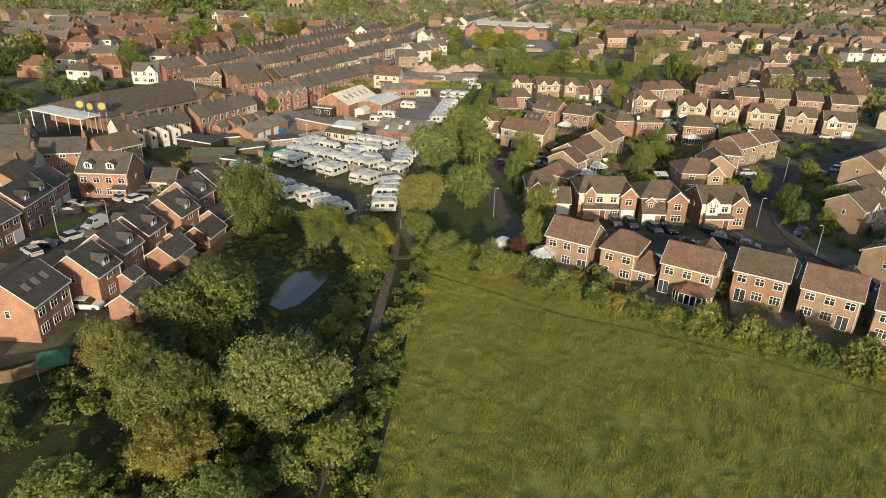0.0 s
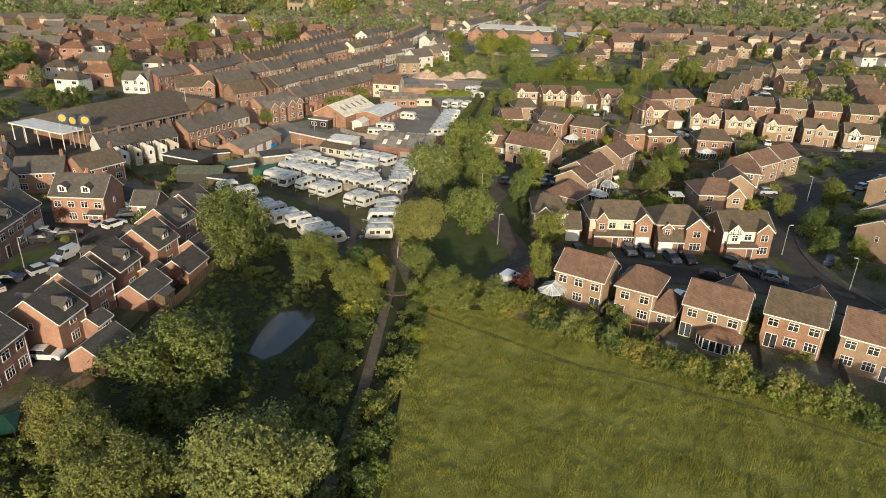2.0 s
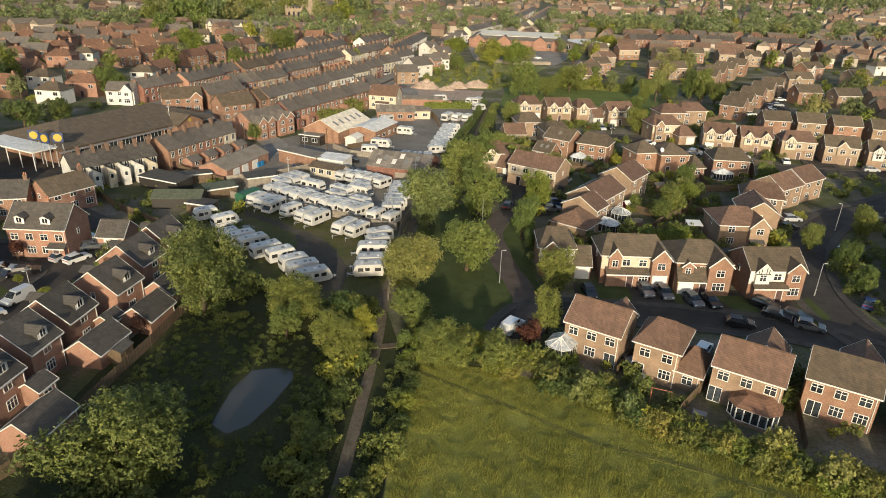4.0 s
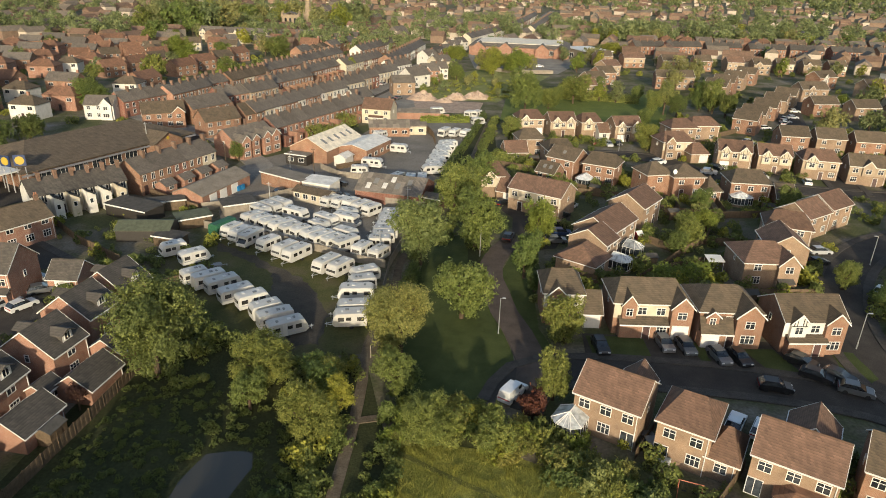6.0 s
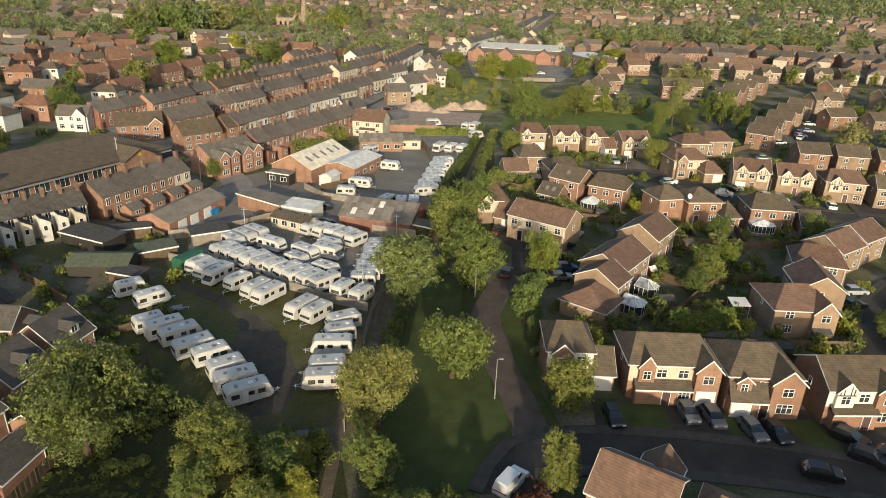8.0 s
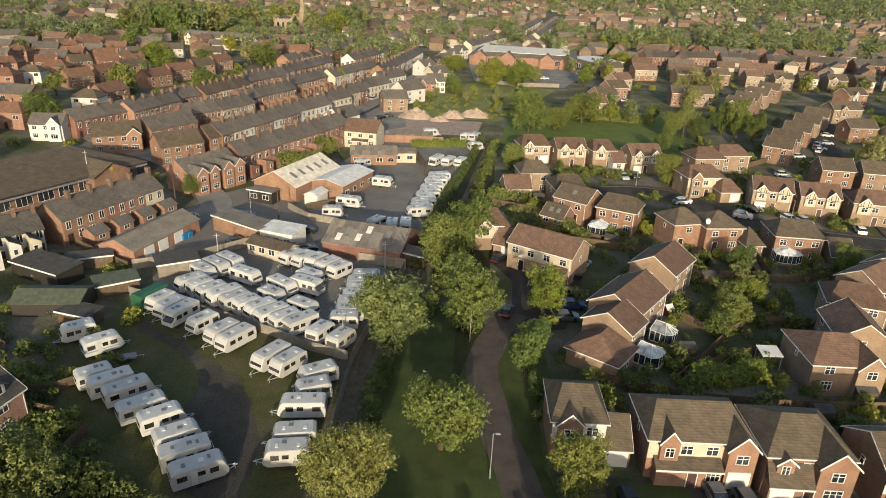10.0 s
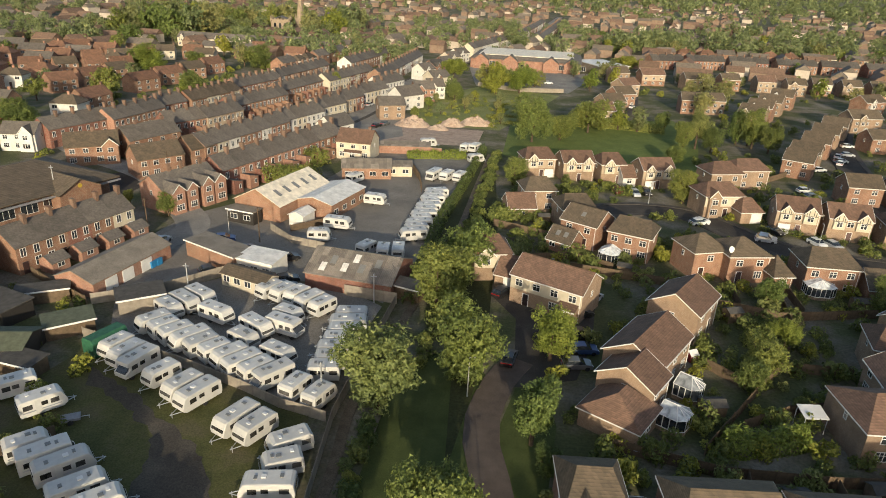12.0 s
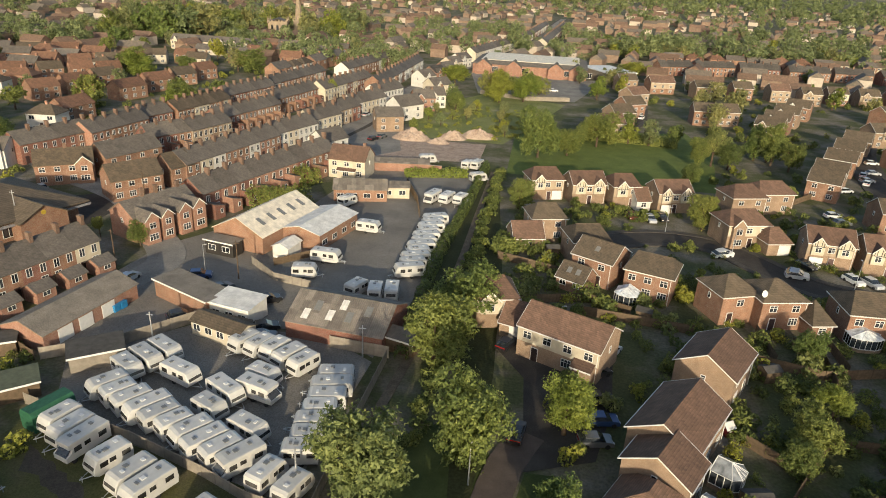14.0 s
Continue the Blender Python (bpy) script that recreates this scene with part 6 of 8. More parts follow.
for tx, ty, tr, tz, tn in ((6.6, 281.0, 7.2, 7.4, "mid"), (25.6, 300.0, 8.0, 5.6, "mid"), (15.5, 286.0, 5.3, 4.6, "mid"), (53.0, 283.0, 3.6, 5.4, "mid"), (57.5, 286.0, 4.4, 6.6, "pale"), (61.5, 283.0, 3.4, 4.6, "dark"), (46.0, 262.0, 3.4, 3.4, "mid"), (76.5, 292.0, 4.8, 7.6, "mid"),
                           (73.0, 297.0, 4.4, 6.4, "mid"), (79.5, 286.0, 4.0, 5.2, "dark"), (2.0, 372.0, 8.0, 6.4, "yellow"), (-8.0, 366.4, 7.5, 6.4, "yellow"), (-30.2, 404.5, 7.4, 5.6, "yellow"), (62.0, 470.8, 7.4, 5.0, "yellow"), (-74.9, 350.2, 3.0, 4.2, "yellow"), (-24, 345, 4, 3.6, "mid"), (36, 318, 5, 4, "mid")):
    tree(tx, ty, tr, tz, tn, W, None, 1.3)
W = "behind the terraces"
for tx, ty, tr, tz, tn in ((-146, 255, 6.5, 4.6, "mid"), (-178, 381, 8, 5, "mid"), (-119.9, 314.7, 7.6, 5.4, "mid"), (-165, 367, 9, 6, "yellow"), (-127, 402, 9.5, 6, "mid"), (-150, 381, 7.2, 5, "mid"), (-139, 247, 6, 4.4, "mid"), (-134, 193.9, 6, 4.4, "dark"),
                           (-138.9, 180, 5.9, 4, "dark"), (-130.0, 203, 5.0, 4, "dark"), (-178.9, 236.3, 8.5, 6, "dark"), (-190, 215, 7, 5, "mid")):
    tree(tx, ty, tr, tz, tn, W)

# shrubs along the field's far edge, beside the path and in the undergrowth
G = "shrubs along the field edge"
edge = smooth_line([(-9.0, 94.5), (-3, 94.6), (3, 93.6), (10, 90.2), (16, 87.0), (22, 83.4), (29, 80.2), (38, 76.6), (47, 72.6), (64, 65)], 1.3)
for q in edge:
    deep = 6.5 if q.x < 12 else 3.4
    for k in range(5 if q.x < 12 else 4):
        shrub(q.x + TREE_RND.uniform(-1.2, 1.2), q.y - 1.6 + deep * TREE_RND.random(), TREE_RND.uniform(1.1, 1.9), TREE_RND.choice(("mid", "olive", "olive", "mid", "dark", "yellow")), 1.15 if q.x < 8 else 1.05, "at the field's edge", G)
for x, y, r in ((11.4, 88.2, 2.4), (15.6, 86.0, 2.0), (30.5, 80.4, 2.2), (35.2, 77.6, 2.6), (40.6, 76.0, 2.4), (46.8, 73.2, 2.6)):
    shrub(x, y, r, "pale", 1.15, "at the field's edge", G)
G = "shrubs along the footpath"
for y in np.arange(40, 94, 1.9):
    if TREE_RND.random() < 0.85:
        shrub(-9.3 + TREE_RND.uniform(-1.0, 0.9), float(y), TREE_RND.uniform(1.0, 1.9), TREE_RND.choice(("mid", "mid", "dark", "yellow")), 1.0, "along the footpath", G)
    if TREE_RND.random() < 0.8:
        shrub(-16.2 + TREE_RND.uniform(-2.2, 1.4), float(y), TREE_RND.uniform(1.2, 2.4), TREE_RND.choice(("mid", "mid", "dark", "pale")), 0.9, "along the footpath", G)
for y in np.arange(36, 72, 1.3):
    low_shrub(-13.2 + TREE_RND.uniform(-1.3, 1.3), float(y), TREE_RND.uniform(0.9, 1.7), TREE_RND.choice(("mid", "dark", "mid")), 0.9)
for y in np.arange(40, 93, 0.8):
    low_shrub(-10.6 + TREE_RND.uniform(-1.1, 1.8), float(y), TREE_RND.uniform(0.6, 1.3), TREE_RND.choice(("mid", "mid", "dark", "yellow")), 0.8)
for y in np.arange(94, 138, 2.2):
    shrub(-18.2 + (y - 92) * 0.03 + TREE_RND.uniform(-0.6, 0.6) if y < 108 else -13.6 + TREE_RND.uniform(-0.4, 0.9), float(y), TREE_RND.uniform(1.0, 2.0), TREE_RND.choice(("mid", "mid", "dark", "pale")), 1.0, "along the footpath", G)
G = "undergrowth round the pond"
for i in range(520):
    x, y = TREE_RND.uniform(-46, -13), TREE_RND.uniform(36, 107)
    if -31 < x < -20.5 and 74.5 < y < 91.5 or x > -15 or (x < -42 and 64 < y < 108):
        continue
    open_grass = -42 < x < -19.5 and 58 < y < 99 or x < -32 and y < 52
    if open_grass and TREE_RND.random() < 0.5:
        continue
    # dark leaves here and left of x = -29 carry tree shade in their tone
    low_shrub(x, y, TREE_RND.uniform(0.3, 0.8) if open_grass else TREE_RND.uniform(0.8, 1.9), TREE_RND.choice(("dark", "dark", "mid")) if x < -29 or open_grass else TREE_RND.choice(("dark", "mid", "mid", "pale", "yellow")), 0.6 if x < -29 else 0.95)
for i in range(150):
    low_shrub(TREE_RND.uniform(-58, -11), TREE_RND.uniform(-36, 37), TREE_RND.uniform(0.9, 2.2), TREE_RND.choice(("dark", "mid", "mid")), 0.8)
# dense dark shrubs added so this ground reads as deep tree shade
for i in range(620):
    x, y = TREE_RND.uniform(-42, -18.5), TREE_RND.uniform(58, 99)
    if not (-29.5 < x < -21.8 and 76 < y < 90.5):
        low_shrub(x, y, TREE_RND.uniform(0.3, 0.75), "dark", 0.75)
for i in range(36):
    a = i / 36 * 6.283
    low_shrub(-25.8 + 4.4 * math.cos(a) + TREE_RND.uniform(-0.4, 0.4), 83.2 + 7.9 * math.sin(a) + TREE_RND.uniform(-0.4, 0.4), TREE_RND.uniform(0.4, 0.8), "dark", 0.9)
G = "undergrowth beside the yard"
for i in range(150):
    x, y = TREE_RND.uniform(-64, -33), TREE_RND.uniform(105, 132)
    if y > 121.5 - (x + 47) * 0.85 or (x < -44 and y < 119 and any((x - a) ** 2 + (y - b) ** 2 < (q + 0.4) ** 2 for a, b, q in TAKEN)):
        continue
    low_shrub(x, y, TREE_RND.uniform(0.9, 2.1), TREE_RND.choice(("dark", "dark", "mid")), 0.9)
G = "shrubs behind the hedge bank"
for y in np.arange(150, 262, 2.6):
    x = -9.5 + (y - 150) * 0.055
    low_shrub(x + TREE_RND.uniform(-0.6, 0.6), float(y), TREE_RND.uniform(1.3, 2.2), TREE_RND.choice(("dark", "mid", "dark")), 0.8)
for i in range(230):
    x, y = TREE_RND.uniform(52, 200), TREE_RND.uniform(215, 420)
    if not any((x - a) ** 2 + (y - b) ** 2 < (q + 0.8) ** 2 for a, b, q in TAKEN):
        low_shrub(x, y, TREE_RND.uniform(0.9, 2.4), TREE_RND.choice(("mid", "dark", "yellow", "mid")), 1.0)
for i in range(200):
    x, y = TREE_RND.uniform(-240, -90), TREE_RND.uniform(222, 430)
    if not any((x - a) ** 2 + (y - b) ** 2 < (q + 0.8) ** 2 for a, b, q in TAKEN):
        low_shrub(x, y, TREE_RND.uniform(0.9, 2.4), TREE_RND.choice(("mid", "dark", "yellow", "mid")), 1.0)
for i in range(26):
    low_shrub(TREE_RND.uniform(-3, 4), TREE_RND.uniform(184, 226), TREE_RND.uniform(1.4, 3.0), TREE_RND.choice(("mid", "mid", "dark", "pale")), 0.95)
hedge([(-13.8, 166), (-13.6, 180), (-13.2, 200), (-10.4, 230), (-7.6, 266)], 2.2, 2.4, LEAF_DARK, "dark clipped hedge beside the yard", 60, seed=3)
hedge([(26, 139), (31, 139.6), (36, 141.6)], 2.6, 3.2, LEAF_YELLOW, "bright yellow-green garden hedge", 120, seed=4)
hedge([(-57.0, 219.5), (-51, 223.5), (-44.5, 222.5)], 5.0, 4.8, LEAF_MID, "tall dense evergreen hedge behind the warehouse", 120, seed=5, leaf=0.3)
hedge([(-52.4, 237.0), (-48.2, 242.0)], 5.0, 4.6, LEAF_MID, "dense evergreen hedge", 110, seed=6, leaf=0.3)
hedge([(8, 308), (30, 310), (52, 306)], 3, 3.2, LEAF_MID, "tall hedge beyond the playing field", 50, seed=7, leaf=0.35)
hedge([(-28, 252), (-20, 254), (-12, 256)], 3, 2.4, LEAF_YELLOW, "bramble bank by the yard", 60, seed=8, leaf=0.3)
G = "scrub on the waste ground"
for i in range(170):
    x, y = TREE_RND.uniform(-34, 6), TREE_RND.uniform(297, 353)
    low_shrub(x, y, TREE_RND.uniform(0.4, 1.5), TREE_RND.choice(("mid", "yellow", "pale", "yellow")), 0.7)
G = "garden shrubs"
gardens = ((10, 62, 126, 142), (26, 50, 128, 184), (-4, 44, 180, 205), (55, 80, 112, 160), (-60, -46, 118, 142), (-90, -60, 132, 160), (45, 110, 175, 200), (0, 60, 203, 240), (12, 60, 84, 96), (-100, -84, 96, 128), (60, 110, 200, 245))
for x0, x1, y0, y1 in gardens:
    for i in range(int((x1 - x0) * (y1 - y0) / 13)):
        gx, gy = TREE_RND.uniform(x0, x1), TREE_RND.uniform(y0, y1)
        if any((gx - a) ** 2 + (gy - b) ** 2 < (q + 0.6) ** 2 for a, b, q in TAKEN):
            continue
        low_shrub(gx, gy, TREE_RND.uniform(0.6, 1.9), TREE_RND.choice(("mid", "dark", "dark", "yellow", "dark", "mid")), 1.0)
for i in range(190):
    gx, gy = TREE_RND.uniform(6, 62), TREE_RND.uniform(127, 204)
    if not any((gx - a) ** 2 + (gy - b) ** 2 < (q + 0.5) ** 2 for a, b, q in TAKEN):
        low_shrub(gx, gy, TREE_RND.uniform(0.9, 2.3), TREE_RND.choice(("mid", "dark", "dark", "yellow", "pale", "mid")), 1.1)
for tone, rows in LOOSE.items():
    me = leaf_mesh("undergrowth", *(np.concatenate([r[k] for r in rows]) for k in range(3)), {"mid": LEAF_MID, "dark": LEAF_DARK, "pale": LEAF_PALE, "yellow": LEAF_YELLOW}[tone], np.random.default_rng(2))
    tagged(new("undergrowth", me), "low bushes and garden shrubs growing together", "bushes", "", "stuff")


def grass_field():
    """Tufts of tall grass over the meadow, thinning out away from the camera's side."""
    rng = np.random.default_rng(3)
    x = np.concatenate([rng.uniform(-8, 62, 420000), rng.uniform(-8, 64, 60000)])
    y = np.concatenate([rng.uniform(37, 93, 420000), 38 - 70 * rng.random(60000) ** 3])
    k = len(x)
    lim = np.interp(x, [-9, 3, 10, 17, 23, 32, 46, 66], [94, 93, 90, 87, 84, 80, 73, 65])
    lean = np.array([0.45 * noise.noise((float(a) * 0.2, float(b) * 0.26, 0)) + 0.75 * noise.noise((float(a) * 0.75, float(b) * 0.9, 4.0)) for a, b in zip(x, y)])
    tx, ty = np.array(TRACK).T
    off = np.abs(y - np.interp(x, tx, ty))
    keep = (y < lim) & (off > 0.7 * rng.random(k) ** 1.5) & (rng.random(k) < 0.9 + 0.4 * lean)
    x, y, lean = x[keep], y[keep], lean[keep]
    k = len(x)
    h = rng.uniform(0.16, 0.42, k) * np.maximum(1 + 1.6 * lean, 0.25)
    a = rng.normal(0.0, 0.7, k)
    w = rng.uniform(0.016, 0.036, k)
    dx, dy = np.cos(a) * w, np.sin(a) * w
    tx, ty = rng.normal(0.03, 0.08, k), rng.normal(0.03, 0.08, k)
    z = np.zeros(k)
    p = np.stack([np.stack([x - dx, y - dy, z], 1), np.stack([x + dx, y + dy, z], 1), np.stack([x + tx, y + ty, h], 1)], 1).reshape(-1, 3)
    me = bpy.data.meshes.new("grass")
    me.vertices.add(3 * k)
    me.vertices.foreach_set("co", p.ravel())
    me.loops.add(3 * k)
    me.loops.foreach_set("vertex_index", np.arange(3 * k, dtype=np.int32))
    me.polygons.add(k)
    me.polygons.foreach_set("loop_start", np.arange(0, 3 * k, 3, dtype=np.int32))
    me.update()
    me.materials.append(GRASS_BLADE)
    return tagged(new("grass", me), "tall uncut meadow grass in sunlit tufts", "grass", "", "stuff")


grass_field()


# ---- caravans ----
def caravan_proto(length, seed, motor=False):
    L, wd, h = length, 2.15, 2.45
    nm = "motorhome" if motor else "caravan"
    c = thing(nm, 0, 0, 0, 0, "white motorhome with dark windows parked in the yard" if motor else "white touring caravan with smoked windows parked in the yard", nm, "stored caravans")
    f = L / 2
    if motor:
        side = [(-f, 0.45), (f * 0.62, 0.45), (f, 0.5), (f, 1.05), (f * 0.78, 1.35), (f * 0.7, 1.75), (f * 0.86, 2.0), (f * 0.84, 2.45), (f * 0.6, h + 0.1), (-f + 0.1, h + 0.1), (-f, h)]
    else:
        side = [(-f + 0.12, 0.42), (f - 0.5, 0.42), (f - 0.05, 0.75), (f, 1.15), (f - 0.22, 1.75), (f - 0.5, 2.3), (f - 0.85, h), (-f + 0.45, h), (-f + 0.12, 2.25), (-f, 1.2)]
    b = Build()
    k = len(side)
    # rounded long edges: a narrower ring outside the full profile
    rings = [(-wd / 2, 0.9), (-wd / 2 + 0.09, 1.0), (wd / 2 - 0.09, 1.0), (wd / 2, 0.9)]
    vs = []
    for yy, s in rings:
        for x, z in side:
            vs.append((x * (1 - (1 - s) * 0.18), yy, 1.45 + (z - 1.45) * (1 - (1 - s) * 0.55)))
    fs = [tuple(range(k)), tuple(range(4 * k - 1, 3 * k - 1, -1))]
    for r in range(3):
        fs += [(r * k + i, r * k + k + i, r * k + k + (i + 1) % k, r * k + (i + 1) % k) for i in range(k)]
    part("body", b.add(vs, fs), GRP, c)
    rnd = random.Random(seed)
    for s in (-1, 1):
        y = s * (wd / 2 + 0.002)
        for x, w, z, hh in ((-f * 0.62, 0.95, 1.3, 0.6), (f * 0.05, 0.7, 1.4, 0.5), (f * 0.48, 0.85, 1.3, 0.6)):
            part("window", Build().box(x - w / 2, x + w / 2, y - 0.015, y + 0.015, z, z + hh), CARAVAN_GLASS, c)
        if s < 0:
            part("stripe", Build().box(-f * 0.86, f * 0.72, y - 0.006, y + 0.006, 0.95, 1.1), STRIPE, c)
        part("wheel", Build().tube((-0.25, s * (wd / 2 - 0.22), 0.32), (-0.25, s * (wd / 2 - 0.02), 0.32), 0.32, 0.32, 14), RUBBER, c)
        if motor:
            part("wheel", Build().tube((f * 0.68, s * (wd / 2 - 0.22), 0.32), (f * 0.68, s * (wd / 2 - 0.02), 0.32), 0.32, 0.32, 14), RUBBER, c)
    part("door", Build().box(-f * 0.32, -f * 0.32 + 0.6, -wd / 2 - 0.022, -wd / 2, 0.5, 2.25), GRP, c)
    if motor:
        part("windscreen", Build().add([(f * 0.985, -0.85, 1.08), (f * 0.985, 0.85, 1.08), (f * 0.745, 0.8, 1.72), (f * 0.745, -0.8, 1.72), (f * 0.9, -0.85, 1.06), (f * 0.9, 0.85, 1.06), (f * 0.7, 0.8, 1.7), (f * 0.7, -0.8, 1.7)],
                                       [(0, 1, 2, 3), (7, 6, 5, 4), (0, 4, 5, 1), (2, 6, 7, 3), (1, 5, 6, 2), (0, 3, 7, 4)]), CARAVAN_GLASS, c)
    else:
        x0, x1, q = f - 0.075, f - 0.265, 0.92
        part("front_window", Build().add([(x0 + 0.03, -q, 1.3), (x0 + 0.03, q, 1.3), (x1 + 0.03, q, 1.78), (x1 + 0.03, -q, 1.78), (x0 - 0.1, -q, 1.3), (x0 - 0.1, q, 1.3), (x1 - 0.1, q, 1.78), (x1 - 0.1, -q, 1.78)],
                                         [(0, 1, 2, 3), (7, 6, 5, 4), (0, 4, 5, 1), (2, 6, 7, 3), (1, 5, 6, 2), (0, 3, 7, 4)]), CARAVAN_GLASS, c)
        part("rear_window", Build().box(-f * 0.985 - 0.02, -f * 0.96, -0.75, 0.75, 1.35, 1.85), CARAVAN_GLASS, c)
        part("tow_bar", Build().tube((f - 0.3, -0.5, 0.5), (f + 1.0, 0, 0.5), 0.05, 0.05, 6).tube((f - 0.3, 0.5, 0.5), (f + 1.0, 0, 0.5), 0.05, 0.05, 6).tube((f + 0.75, 0, 0), (f + 0.75, 0, 0.75), 0.05, 0.05, 6), STEEL, c)
    top = h + (0.1 if motor else 0)
    for x, w in ((-f * 0.5, 0.36), (f * 0.12, 0.5), (f * 0.4, 0.3)):
        y = rnd.uniform(-0.3, 0.3)
        part("roof_light", Build().box(x - w / 2, x + w / 2, y - 0.25, y + 0.25, top - 0.02, top + 0.09), SKYLIGHT if rnd.random() < 0.55 else UPVC, c)
    return c


PROTOS = [caravan_proto(4.4, 1), caravan_proto(4.9, 2), caravan_proto(5.5, 3), caravan_proto(5.3, 4, True)]
USED = set()


def caravan(x, y, rot, kind=1):
    m = pose(x, y, 0.055, 0, 0, rot)
    if kind in USED:
        return copy_thing(PROTOS[kind], m)
    USED.add(kind)
    PROTOS[kind].matrix_basis = m
    return PROTOS[kind]


# lower yard, grass side
for x, y, r, k in ((-46.6, 126.2, 45, 0), (-43.8, 125.2, 46, 3), (-41.2, 124.1, 46, 2), (-37.9, 121.4, 44, 2), (-34.9, 119.9, 42, 1), (-31.8, 117.3, 40, 1), (-29.6, 115.0, 37, 3), (-27.4, 112.9, 37, 2),
                   (-20.6, 131.0, 36, 1), (-20.3, 127.8, 28, 0), (-20.5, 124.5, 10, 2), (-19.8, 119.4, 14, 1), (-19.6, 116.6, 14, 1)):
    caravan(x, y, r + (0 if x < -25 else 180), k)
for x, y, r, k in ((-27.6, 133.9, 64, 2), (-25.0, 132.8, 62, 1), (-36.2, 138.6, 63, 1), (-33.8, 137.4, 63, 2), (-39.9, 140.6, 63, 0), (-48.6, 145.5, 68, 0), (-46.3, 144.0, 68, 1), (-44.0, 142.5, 70, 3), (-55.0, 135.6, 44, 0), (-50.1, 133.2, 48, 1)):
    caravan(x, y, r + 180 if x != -50.1 else r, k)
# hardstanding
for i in range(10):
    t = i / 9
    caravan(-47.2 + 20.6 * t, 152.2 - 9.7 * t, 52 + 180 * (i % 3 == 0), (1, 0, 1, 2)[i % 4] if i < 9 else 3)
for x, y, r, k in ((-47.0, 156.2, -33, 1), (-45.8, 158.6, -32, 2), (-44.5, 160.9, -31, 2), (-40.0, 156.3, -24, 2), (-33.0, 153.7, -33, 2), (-33.4, 150.2, -27, 0), (-29.2, 154.6, -19, 3), (-29.7, 157.6, -21, 0), (-27.6, 147.4, -25, 1),
                   (-35.2, 164.8, 240, 0), (-32.8, 164.2, 243, 0), (-30.5, 163.7, 245, 0), (-28.1, 162.4, 238, 1), (-25.8, 161.1, 240, 0)):
    caravan(x, y, r, k)
for i, y in enumerate((159.1, 156.7, 154.3, 151.9, 149.5, 147.1, 144.7)):
    caravan(-20.9 + 0.1 * (i % 3), y, 190 + 2 * (i % 2), (1, 2, 1, 0, 1, 0, 0)[i])
caravan(-23.1, 140.9, 69, 0), caravan(-19.9, 139.6, 68, 0)
# works yard
for x, y, r, k in ((-28.4, 211.5, -8, 1), (-32.6, 195.6, -6, 2), (-34.3, 188.6, 10, 0), (-24.2, 184.2, 66, 0), (-21.0, 183.6, 95, 0), (-18.4, 184.2, 96, 1), (-36.5, 226.0, 60, 0), (-18.3, 233.4, 250, 3), (-15.0, 233.4, 250, 1), (-11.8, 233.2, 250, 0),
                   (-24.0, 266.0, 20, 1), (-12.6, 263.0, 70, 0), (-10.0, 264.0, 70, 1), (-9.0, 252.0, 30, 0)):
    caravan(x, y, r, k)
for i in range(11):
    caravan(-17.0 + 0.12 * i, 192.6 + 2.6 * i, 202 + (i % 3), (2, 1, 2, 0)[i % 4])

tp = thing("covered_caravan", -50.8, 146.8, 68, 0, "caravan under a green tarpaulin cover", "cover")
part("cover", Build().prism([(-1.2, 0.05), (1.2, 0.05), (1.18, 2.1), (0.8, 2.6), (-0.8, 2.6), (-1.18, 2.1)], "x", -2.6, 2.4), TARP, tp)


# ---- cars ----
PAINTS = {n: plain_mat(n + "_car_paint", c, 0.3, 0.2, 1.0, 0.05, 0.6) for n, c in (("silver", (0.42, 0.43, 0.44)), ("black", (0.018, 0.018, 0.02)), ("white", (0.7, 0.7, 0.68)), ("red", (0.17, 0.018, 0.02)), ("blue", (0.03, 0.06, 0.16)), ("grey", (0.12, 0.125, 0.13)))}
CAR_GLASS = glass_mat("car_glass", (0.02, 0.024, 0.028), 0.06)
LAMP_GLASS = plain_mat("clear_headlight", (0.6, 0.6, 0.58), 0.2)
TAIL_GLASS = plain_mat("red_tail_light", (0.35, 0.02, 0.02), 0.25)
CARS = {}


